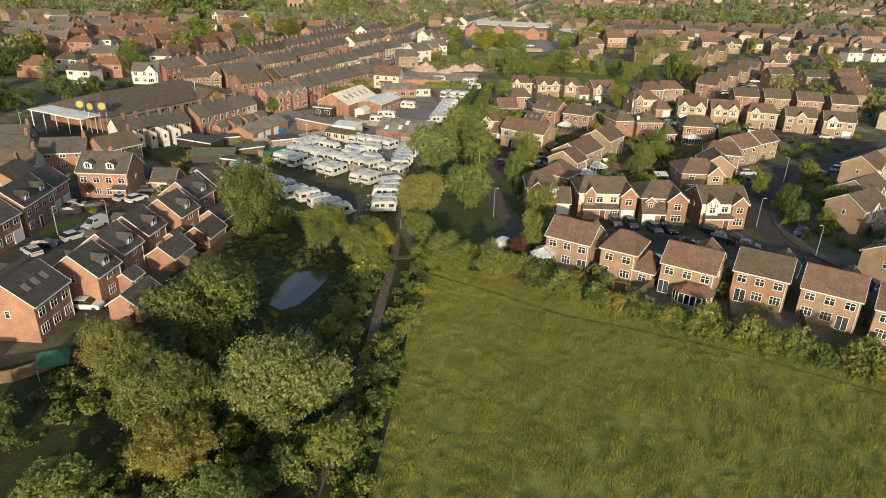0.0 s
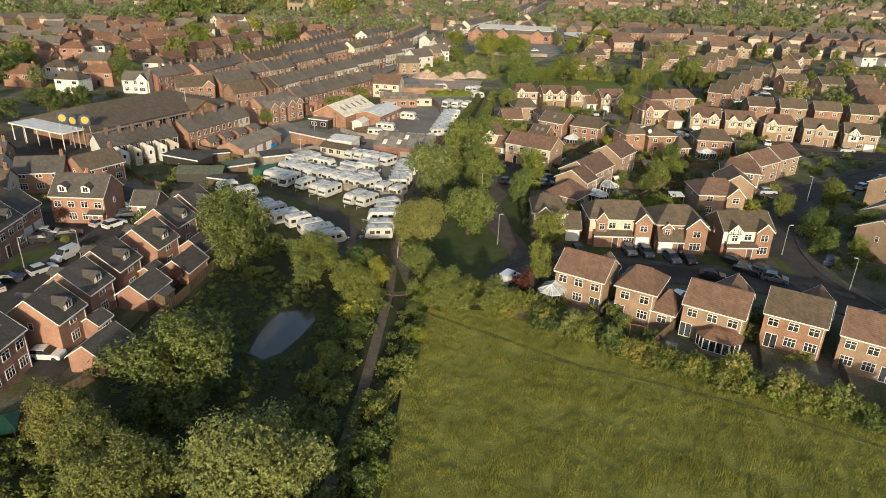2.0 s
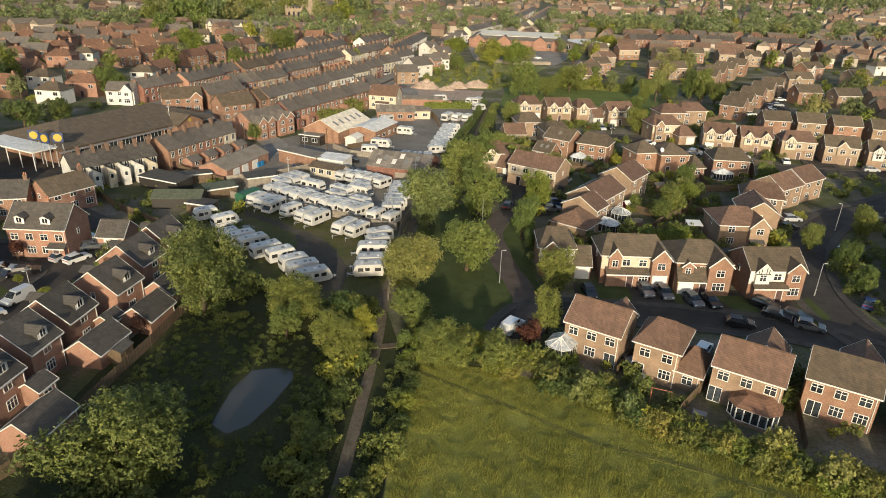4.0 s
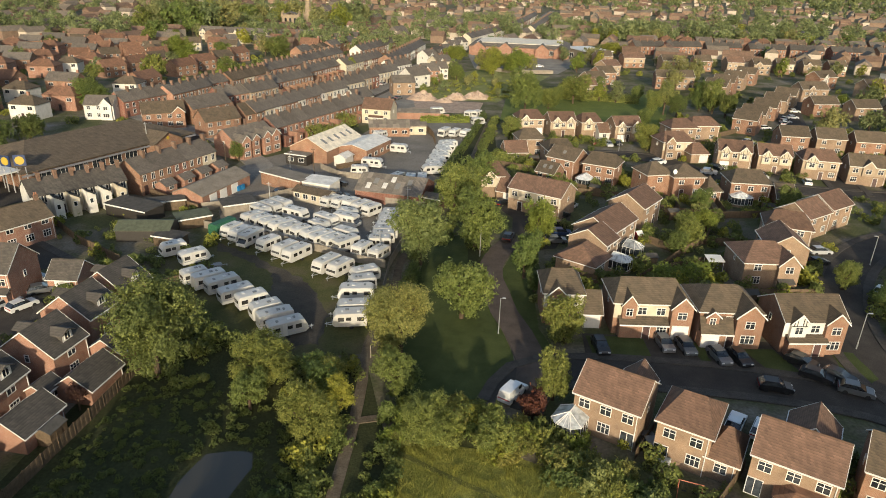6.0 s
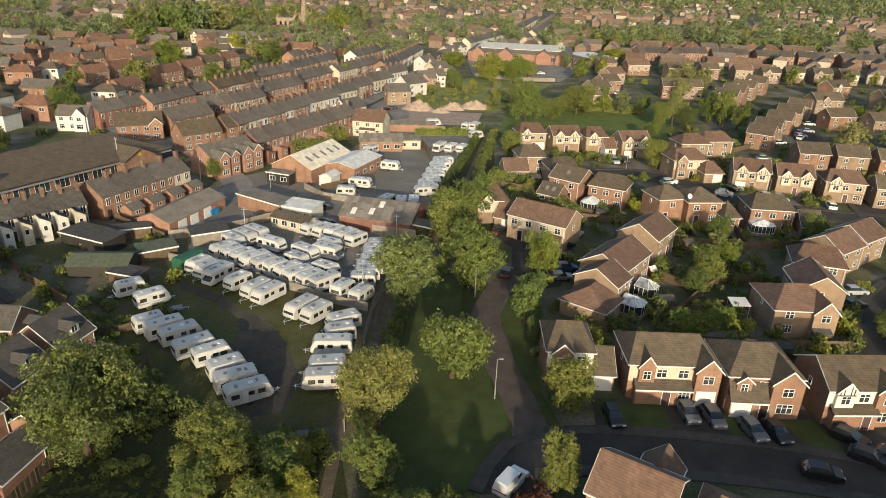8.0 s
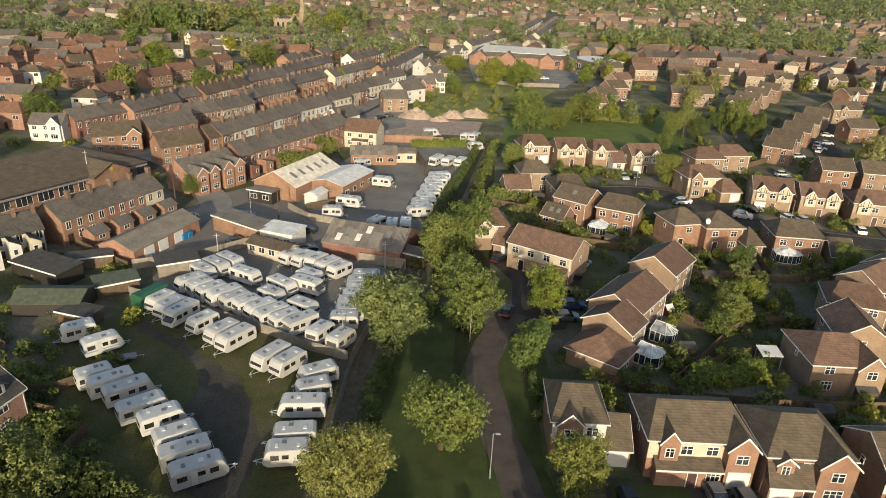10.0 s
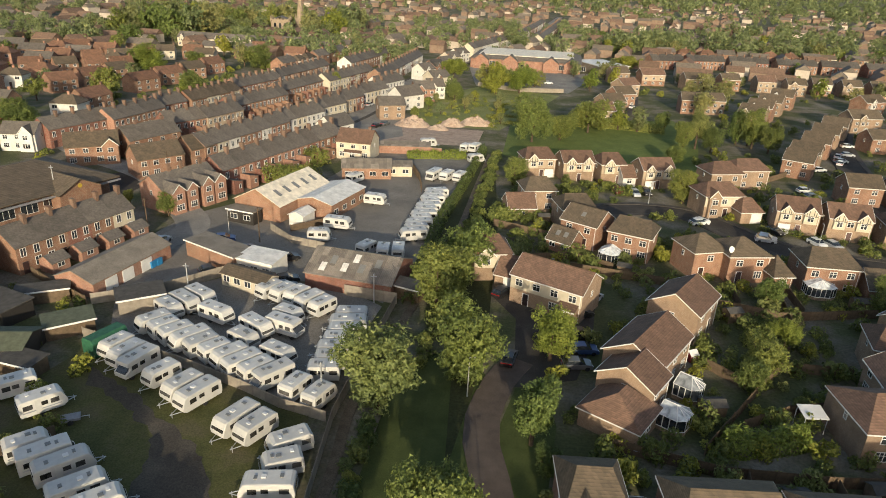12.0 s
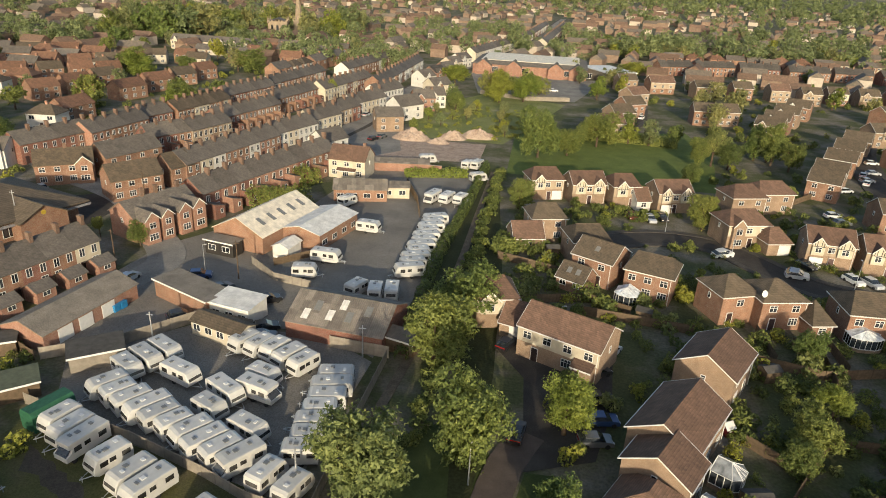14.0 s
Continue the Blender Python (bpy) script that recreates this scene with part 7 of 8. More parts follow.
def car_proto(paint, van=False):
    L, wd = (4.4, 1.8) if van else (4.0, 1.7)
    f = L / 2
    nm = "van" if van else "car"
    c = thing(nm, 0, 0, 0, 0, f"{paint} {nm} parked beside the houses", nm, "parked cars")
    lower = [(-f, 0.3), (-f, 0.85), (-f + 0.05, 0.98), (f * 0.5, 0.98), (f - 0.15, 0.85), (f, 0.62), (f, 0.28)]
    if van:
        cab = [(-f + 0.02, 0.96), (-f + 0.1, 1.72), (-f + 0.3, 1.8), (f * 0.1, 1.82), (f * 0.24, 1.76), (f * 0.62, 0.97)]
    else:
        cab = [(-f + 0.1, 0.96), (-f * 0.72, 1.42), (-f * 0.2, 1.48), (f * 0.12, 1.43), (f * 0.5, 0.97)]
    part("body", Build().prism(lower, "y", -wd / 2, wd / 2), PAINTS[paint], c)
    b = Build()
    k = len(cab)
    b.add([(x, -wd / 2 + 0.04 + (0.16 if i not in (0, k - 1) else 0), z) for i, (x, z) in enumerate(cab)] + [(x, wd / 2 - 0.04 - (0.16 if i not in (0, k - 1) else 0), z) for i, (x, z) in enumerate(cab)],
          [tuple(range(k)), tuple(range(2 * k - 1, k - 1, -1))] + [(i, k + i, k + (i + 1) % k, (i + 1) % k) for i in range(k)])
    part("glasshouse", b, PAINTS[paint] if van else CAR_GLASS, c)
    xs = [p[0] for p in cab[1:-1]]
    zt = max(p[1] for p in cab)
    part("roof", Build().box(min(xs) + 0.1, max(xs) - 0.05, -wd / 2 + 0.19, wd / 2 - 0.19, zt - 0.06, zt + 0.02), PAINTS[paint], c)
    if van:
        part("windscreen", Build().add([(f * 0.6, -0.75, 1.06), (f * 0.6, 0.75, 1.06), (f * 0.28, 0.66, 1.74), (f * 0.28, -0.66, 1.74), (f * 0.5, -0.75, 1.0), (f * 0.5, 0.75, 1.0)], [(0, 1, 2, 3), (0, 4, 5, 1)]), CAR_GLASS, c)
        for s in (-1, 1):
            part("side_window", Build().box(-f * 0.04, f * 0.3, s * (wd / 2 - 0.14) - 0.03, s * (wd / 2 - 0.14) + 0.03, 1.12, 1.68), CAR_GLASS, c)
    for sx in (-f * 0.6, f * 0.62):
        for s in (-1, 1):
            part("wheel", Build().tube((sx, s * (wd / 2 - 0.2), 0.31), (sx, s * (wd / 2 + 0.01), 0.31), 0.31, 0.31, 14), RUBBER, c)
    for s in (-1, 1):
        part("headlight", Build().box(f - 0.12, f + 0.015, s * 0.6 - 0.18, s * 0.6 + 0.18, 0.58, 0.72), LAMP_GLASS, c)
    part("tail_light", Build().box(-f - 0.015, -f + 0.08, -0.8, 0.8, 0.74, 0.86), TAIL_GLASS, c)
    return c


def car(x, y, rot, paint="grey", van=False, z=0.05):
    key = (paint, van)
    m = pose(x, y, z, 0, 0, rot)
    if key not in CARS:
        CARS[key] = car_proto(paint, van)
        CARS[key].matrix_basis = m
        return CARS[key]
    return copy_thing(CARS[key], m)


for x, y, r, p in ((23.9, 117.6, 280, "grey"), (26.7, 117.2, 280, "grey"), (30.6, 115.4, 285, "grey"), (33.2, 115.4, 285, "black"), (35.6, 109.2, -8, "black"), (41.2, 115.7, 320, "black"), (41.8, 112.4, 330, "black"), (44.6, 112.6, 320, "black"), (45.4, 109.8, 340, "grey"),
                   (15.1, 115.6, 280, "black"), (28.4, 101.0, 60, "white"), (30.9, 100.2, 60, "white"), (-116.6, 152.2, 10, "blue"), (-69.6, 114.6, 70, "silver"), (-66.9, 114.2, 65, "white"), (-69.7, 118.9, 40, "black"), (-67.5, 119.3, 40, "grey"), (-69.7, 122.3, 30, "silver"),
                   (-75.6, 108.7, 20, "silver"), (-74.9, 105.9, 20, "black"), (-71.6, 108.6, 30, "black"), (-67.2, 95.1, 60, "silver"), (-69.8, 91.3, 20, "black"), (-70.0, 88.5, 150, "silver"), (-51.7, 73.6, 5, "white"), (0.6, 172.6, 60, "black"), (15.4, 173.2, 60, "silver"), (12.8, 167.4, 30, "black"),
                   (12.4, 161.2, 10, "black"), (12.4, 157.0, 10, "blue"), (11.2, 153.0, 10, "grey"), (2.2, 153.0, 80, "black"), (110.2, 302.5, 5, "white"), (104.7, 289.5, 5, "silver"), (98.9, 280.5, 8, "silver"), (87.6, 267.9, 20, "white"), (75.2, 245.3, 10, "white"), (53.5, 207.9, 340, "silver"), (56.7, 212.4, 300, "black"), (42.2, 215.2, 30, "white"), (75.1, 240.3, 10, "grey"), (-44, 287, 70, "black"), (-42, 291, 70, "grey"), (-54, 322, 75, "silver"), (-55, 334, 75, "white"), (26.8, 233.4, 280, "red"), (30.9, 232.3, 280, "silver"), (33.8, 233.8, 280, "black"), (41.7, 214.4, 20, "white"),
                   (53.0, 206.9, -10, "silver"), (51.4, 194.2, 60, "white"), (63.1, 207.1, 290, "white"), (66.0, 206.4, 290, "silver"), (97.5, 277.6, 60, "white"), (100.4, 286.4, 60, "silver"), (4.3, 232.9, 40, "silver"),
                   (-61.7, 181.4, 80, "silver"), (-51.2, 184.7, 20, "blue"), (-45.7, 180.9, 60, "grey"), (-37.0, 178.6, 40, "black"), (-34.4, 170.4, 30, "black"), (-33.8, 167.8, 20, "grey"), (-47.6, 171.2, 40, "black"), (-105, 219.5, 150, "silver"),
                   (63, 140, 50, "silver"), (57.4, 150.6, 20, "black"), (60.0, 156.0, 10, "silver"), (78, 158, 40, "black"), (84, 164, 40, "silver"), (92, 172, 40, "grey"), (57.6, 118.6, 60, "blue"), (60.0, 96.5, 80, "blue"), (55.0, 98.5, 100, "silver"),
                   (18, 96.0, 100, "grey"), (96, 199, 0, "silver"), (76, 203, 80, "white"), (36, 330, 70, "silver"), (48, 352, 70, "white"), (52, 372, 70, "black"), (0, 396, 10, "grey"), (8, 398, 10, "silver"), (16, 404, 10, "white"), (-4, 410, 10, "black")):
    car(x, y, r, p)
car(3.4, 103.2, 60, "white", True), car(-66.9, 100.4, 255, "silver", True)


# ---- street furniture, fences and small things ----
def lamp_post(x, y, rot, h=5.6):
    p = thing("street_lamp", x, y, rot, 0, "galvanised street lamp column with short arm", "street lamp", "street lamps")
    part("column", Build().tube((0, 0, 0), (0, 0, 1.2), 0.09, 0.09, 8).tube((0, 0, 1.2), (0, 0, h), 0.06, 0.045, 8), STEEL, p)
    part("arm", Build().tube((0, 0, h), (0.35, 0, h + 0.06), 0.03, 0.025, 6), STEEL, p)
    part("lantern", Build().box(0.25, 0.7, -0.09, 0.09, h + 0.02, h + 0.13), STEEL, p)


for x, y, r in ((1.3, 117.6, 0), (-2.7, 144.2, 0), (50.6, 121.0, 0), (-63.4, 99.0, 180), (-70.0, 95.0, 0), (8.0, 176.0, 0), (44, 216, 0), (56, 108, 180), (67, 152, 180), (-50.8, 186.0, 0), (-115, 158, 0), (-120, 156, 0), (33, 226, 0), (62, 204, 90)):
    lamp_post(x, y, r)


def pole(x, y, h, label, mat=None):
    p = thing("utility_pole", x, y, 0, 0, label, "pole", "poles")
    part("shaft", Build().tube((0, 0, 0), (0, 0, h), 0.12, 0.08, 8), mat or BARK, p)
    part("cross_arm", Build().box(-0.5, 0.5, -0.04, 0.04, h - 0.5, h - 0.4), mat or BARK, p)


pole(-44.8, 185.6, 7.0, "timber utility pole in the works yard"), pole(-66.8, 186.0, 7.0, "timber utility pole by the terrace"), pole(-77, 214, 8, "timber utility pole by the road"), pole(-92, 196, 8.5, "tall lighting pole by the supermarket", STEEL)
for x, y in ((-20.0, 141.0), (-19.0, 166.0), (-48, 164)):
    pole(x, y, 5.0, "lighting pole in the caravan yard", STEEL)


def fence(pts, h, mat, label, step=2.5, name="fence", thick=0.05, post_mat=None):
    """Posts and panels along straight stretches."""
    f = thing(name, pts[0][0], pts[0][1], 0, 0, label, "fence", "fences")
    x0, y0 = pts[0]
    for a, b in zip(pts, pts[1:]):
        d = math.dist(a, b)
        k = max(1, round(d / step))
        ang = math.degrees(math.atan2(b[1] - a[1], b[0] - a[0]))
        w = d / k
        key = ("panel", round(w, 2), h, mat, thick)
        if key not in CACHE:
            bd = Build()
            if mat == FENCE_WOOD:
                n = 7
                o = []
                for i in range(n):
                    o += [(0.05 + (w - 0.1) * i / n, -0.012 - 0.02 * (i % 2)), (0.05 + (w - 0.1) * (i + 1) / n, -0.012 - 0.02 * (i % 2))]
                bd.prism(o + [(w - 0.05, 0.02), (0.05, 0.02)], "z", 0.05, h)
            else:
                bd.box(0.05, w - 0.05, -thick / 2, thick / 2, 0, h)
            CACHE[key] = bd.mesh("panel", mat)
            CACHE[("post", h, mat)] = Build().box(-0.055, 0.055, -0.055, 0.055, 0, h + 0.1).mesh("post", post_mat or mat)
        for i in range(k):
            x, y = a[0] + (b[0] - a[0]) * i / k - x0, a[1] + (b[1] - a[1]) * i / k - y0
            m = pose(x, y, 0, 0, 0, ang)
            part("panel", CACHE[key], None, f, "", m)
            part("post", CACHE[("post", h, mat)], None, f, "", m)
    return f


fence([(-15.0, 109), (-16.6, 124), (-17.6, 137), (-16.8, 150), (-15.6, 166)], 1.7, CONCRETE, "grey panel fence along the caravan yard", 2.4)
fence([(-55.5, 148.8), (-40, 144.6), (-30, 140.8), (-24.4, 138.2), (-18.2, 136.6)], 1.5, CONCRETE, "concrete panel wall dividing the caravan yard", 2.4)
fence([(-60, 157.6), (-52.0, 162.6), (-44.4, 171.6), (-36, 170.0)], 1.8, CONCRETE, "pale concrete wall behind the caravan yard", 2.4)
fence([(-17, 385), (3, 376), (22, 380)], 1.8, CONCRETE, "pale panel wall along the car park", 3.0)
fence([(-24, 167.6), (-15.4, 166.4)], 1.9, CONCRETE, "concrete panel wall beside the old shed", 2.0)
fence([(-45, 192), (-39.0, 186.4), (-32, 184.6)], 1.5, CONCRETE, "concrete wall in the works yard", 2.0)
fence([(-41.0, 192), (-33.5, 199.4)], 1.4, FENCE_WOOD, "timber fence in the works yard")
fence([(-26.0, 244), (-21.4, 231), (-19.6, 222)], 2.0, FENCE_WOOD, "weathered timber yard fence panels")
fence([(-56, 121), (-50, 124.6), (-46, 129.6)], 1.4, FENCE_WOOD, "weathered timber garden fence")
for pts in (((18.8, 98.3), (16.1, 93.7)), ((27.0, 93.5), (22.2, 86.9)), ((36.4, 91), (34.0, 82.0)), ((45.0, 88), (42.6, 77.6)), ((52.6, 84.5), (50, 74.6)), ((13.2, 129), (13.8, 137), (24.8, 134.4), (36.0, 134.6), (52.0, 136.6)), ((26.6, 128.6), (27.4, 134.4)), ((36.2, 128.4), (36.4, 134.4)),
            ((24.0, 137.8), (33.6, 150.6), (40.0, 158.6), (44.6, 170.0), (46.0, 178)), ((29.6, 143), (36, 146.8), (43, 149.0)), ((33.6, 150.6), (28.6, 156.0)), ((38, 157), (48.0, 157)), ((30.8, 182), (29.2, 176.6), (44, 172.0), (60, 176)), ((38.6, 184), (38.6, 175)), ((48.4, 183), (48.0, 174)), ((12, 184.6), (28.6, 181.6), (30.6, 187)),
            ((1, 186), (13, 189.6), (20, 186)), ((-2, 204), (9.6, 199), (12, 193)), ((-46.6, 62), (-43.6, 70), (-42.6, 92), (-42.4, 118)), ((-47, 119.6), (-58, 121)), ((-60, 52), (-50, 57), (-44, 63.6)), ((66, 108), (72, 124), (82, 138)), ((-62, 131), (-74, 138), (-84, 146)), ((-60.6, 157.2), (-70, 162), (-75, 165)), ((68, 252), (78, 262), (90, 284))):
    fence(pts, 1.6, FENCE_WOOD, "weathered close-boarded garden fence")

for x, y in ((-58.0, 171.4), (-57.6, 172.6)):
    sk = thing("waste_bin", x, y, 78, 0, "blue plastic wheeled waste bin", "bin", "waste bins")
    part("body", Build().box(-0.55, 0.55, -0.45, 0.45, 0.12, 1.1), BLUE_PLASTIC, sk)
    part("lid", Build().box(-0.58, 0.58, -0.5, 0.48, 1.1, 1.2), BLUE_PLASTIC, sk)
gb = thing("waste_bin", -46.6, 199.0, 0, 0, "lime green plastic waste bin by the warehouse", "bin", "waste bins")
part("body", Build().box(-0.6, 0.6, -0.4, 0.4, 0.1, 1.1), GREEN_PLASTIC, gb)
part("lid", Build().box(-0.63, 0.63, -0.43, 0.43, 1.1, 1.18), GREEN_PLASTIC, gb)
gzb = thing("garden_gazebo", -46.8, 59.6, 30, 0, "green fabric gazebo with hipped canopy in a back garden", "gazebo")
part("canopy", Build().hip_roof(3.2, 3.0, 1.8, 2.7, 1.0, 0.1, 0.25), TARP, gzb)
for sx in (-1.5, 1.5):
    for sy in (-1.5, 1.5):
        part("post", Build().tube((sx, sy, 0), (sx, sy, 1.8), 0.04, 0.04, 6), STEEL, gzb)
wy = thing("playhouse", 27.1, 157.9, 30, 0, "small red and white garden playhouse", "playhouse")
part("wall", Build().prism([(-0.6, 0), (0.6, 0), (0.6, 1.15), (0, 1.6), (-0.6, 1.15)], "x", -0.6, 0.6), PAINTS["red"], wy)
part("roof", Build().gable_roof(1.2, 1.2, 1.2, 1.7, 0.15, 0.12, 0.06), UPVC, wy)
part("window", Build().box(-0.25, 0.25, -0.64, -0.58, 0.5, 0.95), UPVC, wy)
gz = thing("garden_canopy", 37.6, 144.8, 5, 0, "white striped garden canopy on posts", "canopy")
part("roof", Build().prism([(-1.2, 2.2), (1.2, 2.5), (1.2, 2.58), (-1.2, 2.28)], "x", -1.4, 1.4), UPVC, gz)
for sx in (-1.25, 1.25):
    for sy in (-1.05, 1.05):
        part("post", Build().tube((sx, sy, 0), (sx, sy, 2.22), 0.05, 0.05, 6), UPVC, gz)
sw = thing("swing_set", 20.6, 89.3, -14, 0, "rusty orange metal garden swing frame", "swing")
for sx in (-1.1, 1.1):
    for sy in (-0.7, 0.7):
        part("leg", Build().tube((sx, sy, 0), (sx, 0, 1.7), 0.045, 0.045, 6), SWING_PAINT, sw)
part("crossbar", Build().tube((-1.2, 0, 1.7), (1.2, 0, 1.7), 0.05, 0.05, 6), SWING_PAINT, sw)
for sx in (-0.5, 0.5):
    part("swing_seat", Build().box(sx - 0.22, sx + 0.22, -0.09, 0.09, 0.5, 0.55).tube((sx - 0.2, 0, 0.55), (sx - 0.2, 0, 1.68), 0.012, 0.012, 4).tube((sx + 0.2, 0, 0.55), (sx + 0.2, 0, 1.68), 0.012, 0.012, 4), RUBBER, sw)
be = thing("garden_bench", 18.9, 93.6, -26, 0, "pale garden bench on a lawn behind a house", "bench")
part("seat", Build().box(-0.8, 0.8, -0.25, 0.25, 0.42, 0.48), UPVC, be)
part("backrest", Build().box(-0.8, 0.8, 0.2, 0.26, 0.5, 0.9), UPVC, be)
for sx in (-0.7, 0.7):
    part("leg", Build().box(sx - 0.04, sx + 0.04, -0.22, 0.22, 0, 0.42), UPVC, be)
tb = thing("patio_table", 24.4, 86.9, -20, 0, "grey patio table on a paved terrace", "table")
part("tabletop", Build().box(-0.75, 0.75, -0.45, 0.45, 0.7, 0.75), LEAD, tb)
for sx in (-0.65, 0.65):
    for sy in (-0.36, 0.36):
        part("leg", Build().box(sx - 0.03, sx + 0.03, sy - 0.03, sy + 0.03, 0, 0.7), LEAD, tb)
tr_ = thing("trampoline", 16.7, 137.9, 0, 0, "round black garden trampoline with pale rim", "trampoline")
part("mat", Build().tube((0, 0, 0.72), (0, 0, 0.75), 1.35, 1.35, 24), RUBBER, tr_)
part("rim", Build().add([(r_ * math.cos(6.2832 * i / 24), r_ * math.sin(6.2832 * i / 24), z_) for r_, z_ in ((1.36, 0.7), (1.36, 0.79), (1.6, 0.79), (1.6, 0.7)) for i in range(24)],
                        [(24 * j + i, 24 * j + (i + 1) % 24, 24 * ((j + 1) % 4) + (i + 1) % 24, 24 * ((j + 1) % 4) + i) for j in range(4) for i in range(24)]), LEAD, tr_)
for i in range(6):
    part("leg", Build().tube((1.48 * math.cos(i * 1.047), 1.48 * math.sin(i * 1.047), 0), (1.48 * math.cos(i * 1.047), 1.48 * math.sin(i * 1.047), 0.7), 0.03, 0.03, 6), STEEL, tr_)
for x, y, r, w, d in ((26.6, 145.6, 10, 2.8, 2.0), (36.2, 171.0, 20, 2.4, 1.9), (47.0, 138.4, 4, 2.4, 1.8), (31.0, 131.2, 5, 2.4, 1.8), (58.4, 178.6, 0, 2.6, 2.0), (21.8, 185.0, -20, 2.4, 1.8), (8.2, 208.0, 14, 2.4, 1.8), (40.0, 133.4, 8, 2.2, 1.7), (44.0, 180.0, 12, 2.4, 1.8), (-44.6, 88.6, 86, 2.4, 1.8)):
    gs = thing("garden_shed", x, y, r, 0, "small weathered timber garden shed with felt roof", "shed", "garden sheds")
    part("wall", Build().prism([(-d / 2, 0), (d / 2, 0), (d / 2, 1.75), (0, 2.15), (-d / 2, 1.75)], "x", -w / 2, w / 2), FENCE_WOOD, gs)
    part("roof", Build().gable_roof(w, d, 1.85, 2.27, 0.15, 0.12, 0.06), FELT_SHADE, gs)
    part("door", Build().box(-0.4, 0.4, -d / 2 - 0.04, -d / 2 - 0.003, 0.08, 1.7), FENCE_WOOD, gs)
tl = thing("trailer", -45.9, 131.9, 30, 0, "small rusty trailer standing on the yard grass", "trailer")
part("bed", Build().box(-1.0, 1.0, -0.6, 0.6, 0.45, 0.75), LEAD, tl)
for sy in (-0.68, 0.68):
    part("wheel", Build().tube((0, sy - 0.07, 0.3), (0, sy + 0.07, 0.3), 0.3, 0.3, 12), RUBBER, tl)
part("tow_bar", Build().tube((1.0, 0, 0.5), (1.9, 0, 0.45), 0.04, 0.04, 6).tube((1.8, 0, 0.06), (1.8, 0, 0.5), 0.03, 0.03, 6), STEEL, tl)
ds = thing("satellite_dish", 39.2, 185.9, 0, 5.4, "white round satellite dish on the house corner", "dish")
part("dish", Build().tube((0, 0, 0.6), (0.08, -0.18, 0.66), 0.3, 0.55, 18), UPVC, ds)
part("mast", Build().tube((0, 0, -0.9), (0, 0.02, 0.6), 0.03, 0.03, 6), STEEL, ds)


# ---- town beyond ----
FAR = random.Random(11)


def far_proto(wall, roof, w, d, eave, ridge, gable, label):
    h = thing("semi_detached_house", 0, 0, 0, 0, label, "house", "houses of the town beyond")
    if gable:
        part("wall", Build().prism([(-d / 2, 0), (d / 2, 0), (d / 2, eave - 0.2), (0, ridge - 0.2), (-d / 2, eave - 0.2)], "x", -w / 2, w / 2), wall, h)
        part("roof", Build().gable_roof(w, d, eave, ridge), roof, h)
    else:
        part("wall", Build().box(-w / 2, w / 2, -d / 2, d / 2, 0, eave - 0.15), wall, h)
        part("roof", Build().hip_roof(w, d, eave, ridge, d * 0.42), roof, h)
    chimney(h, w / 2 - 0.8 if gable else 0.4, 0, ridge - 0.8, ridge + 0.9, 0.8, 0.6, BRICK_RED, 1)
    for a in (-w / 3.2, w / 3.2):
        window(h, w, d, "front", a, 3.1, 1.7, 1.2, 2, "plain")
    door(h, w, d, "front", 0.0, 0.95, 2.05, DOOR_PAINT)
    return h


FARS = [far_proto(BRICK_BROWN, ROOF_RED, 11, 7.4, 5.0, 7.8, True, "brick semi-detached pair with terracotta roof"), far_proto(BRICK_RED, ROOF_RED, 11, 7.4, 5.0, 7.6, False, "red brick semi-detached pair with hipped terracotta roof"),
        far_proto(CREAM, ROOF_GREY, 10, 7.2, 5.0, 7.4, True, "cream rendered pair with grey-brown roof"), far_proto(BRICK_BROWN, SLATE, 12, 7.2, 5.2, 7.8, True, "brick pair with slate roof"),
        far_proto(WHITE, ROOF_GREY, 9, 7.0, 4.8, 7.2, False, "white rendered pair with hipped grey roof"), far_proto(BRICK_TAN, ROOF_BROWN, 9, 7.2, 5.0, 7.4, True, "buff brick house with brown gable roof")]
FIRST = set()


def far_house(k, x, y, rot, s=1.0):
    m = pose(x, y, 0, 0, 0, rot)
    if k in FIRST:
        return copy_thing(FARS[k], m)
    FIRST.add(k)
    FARS[k].matrix_basis = m
    return FARS[k]


def clear(x, y, r):
    if any((x - a) ** 2 + (y - b) ** 2 < (r + q) ** 2 for a, b, q in TAKEN):
        return False
    TAKEN.append((x, y, r))
    return True


def street(x0, y0, x1, y1, gap, kinds, turn, jitter=1.0):
    """Houses along both sides of a street line."""
    n = int(math.dist((x0, y0), (x1, y1)) / gap)
    a = math.degrees(math.atan2(y1 - y0, x1 - x0))
    for i in range(n):
        t = (i + 0.5) / n
        x, y = x0 + (x1 - x0) * t + FAR.uniform(-jitter, jitter), y0 + (y1 - y0) * t + FAR.uniform(-jitter, jitter)
        if clear(x, y, 5.0):
            far_house(FAR.choice(kinds), x, y, a + turn + FAR.uniform(-4, 4))


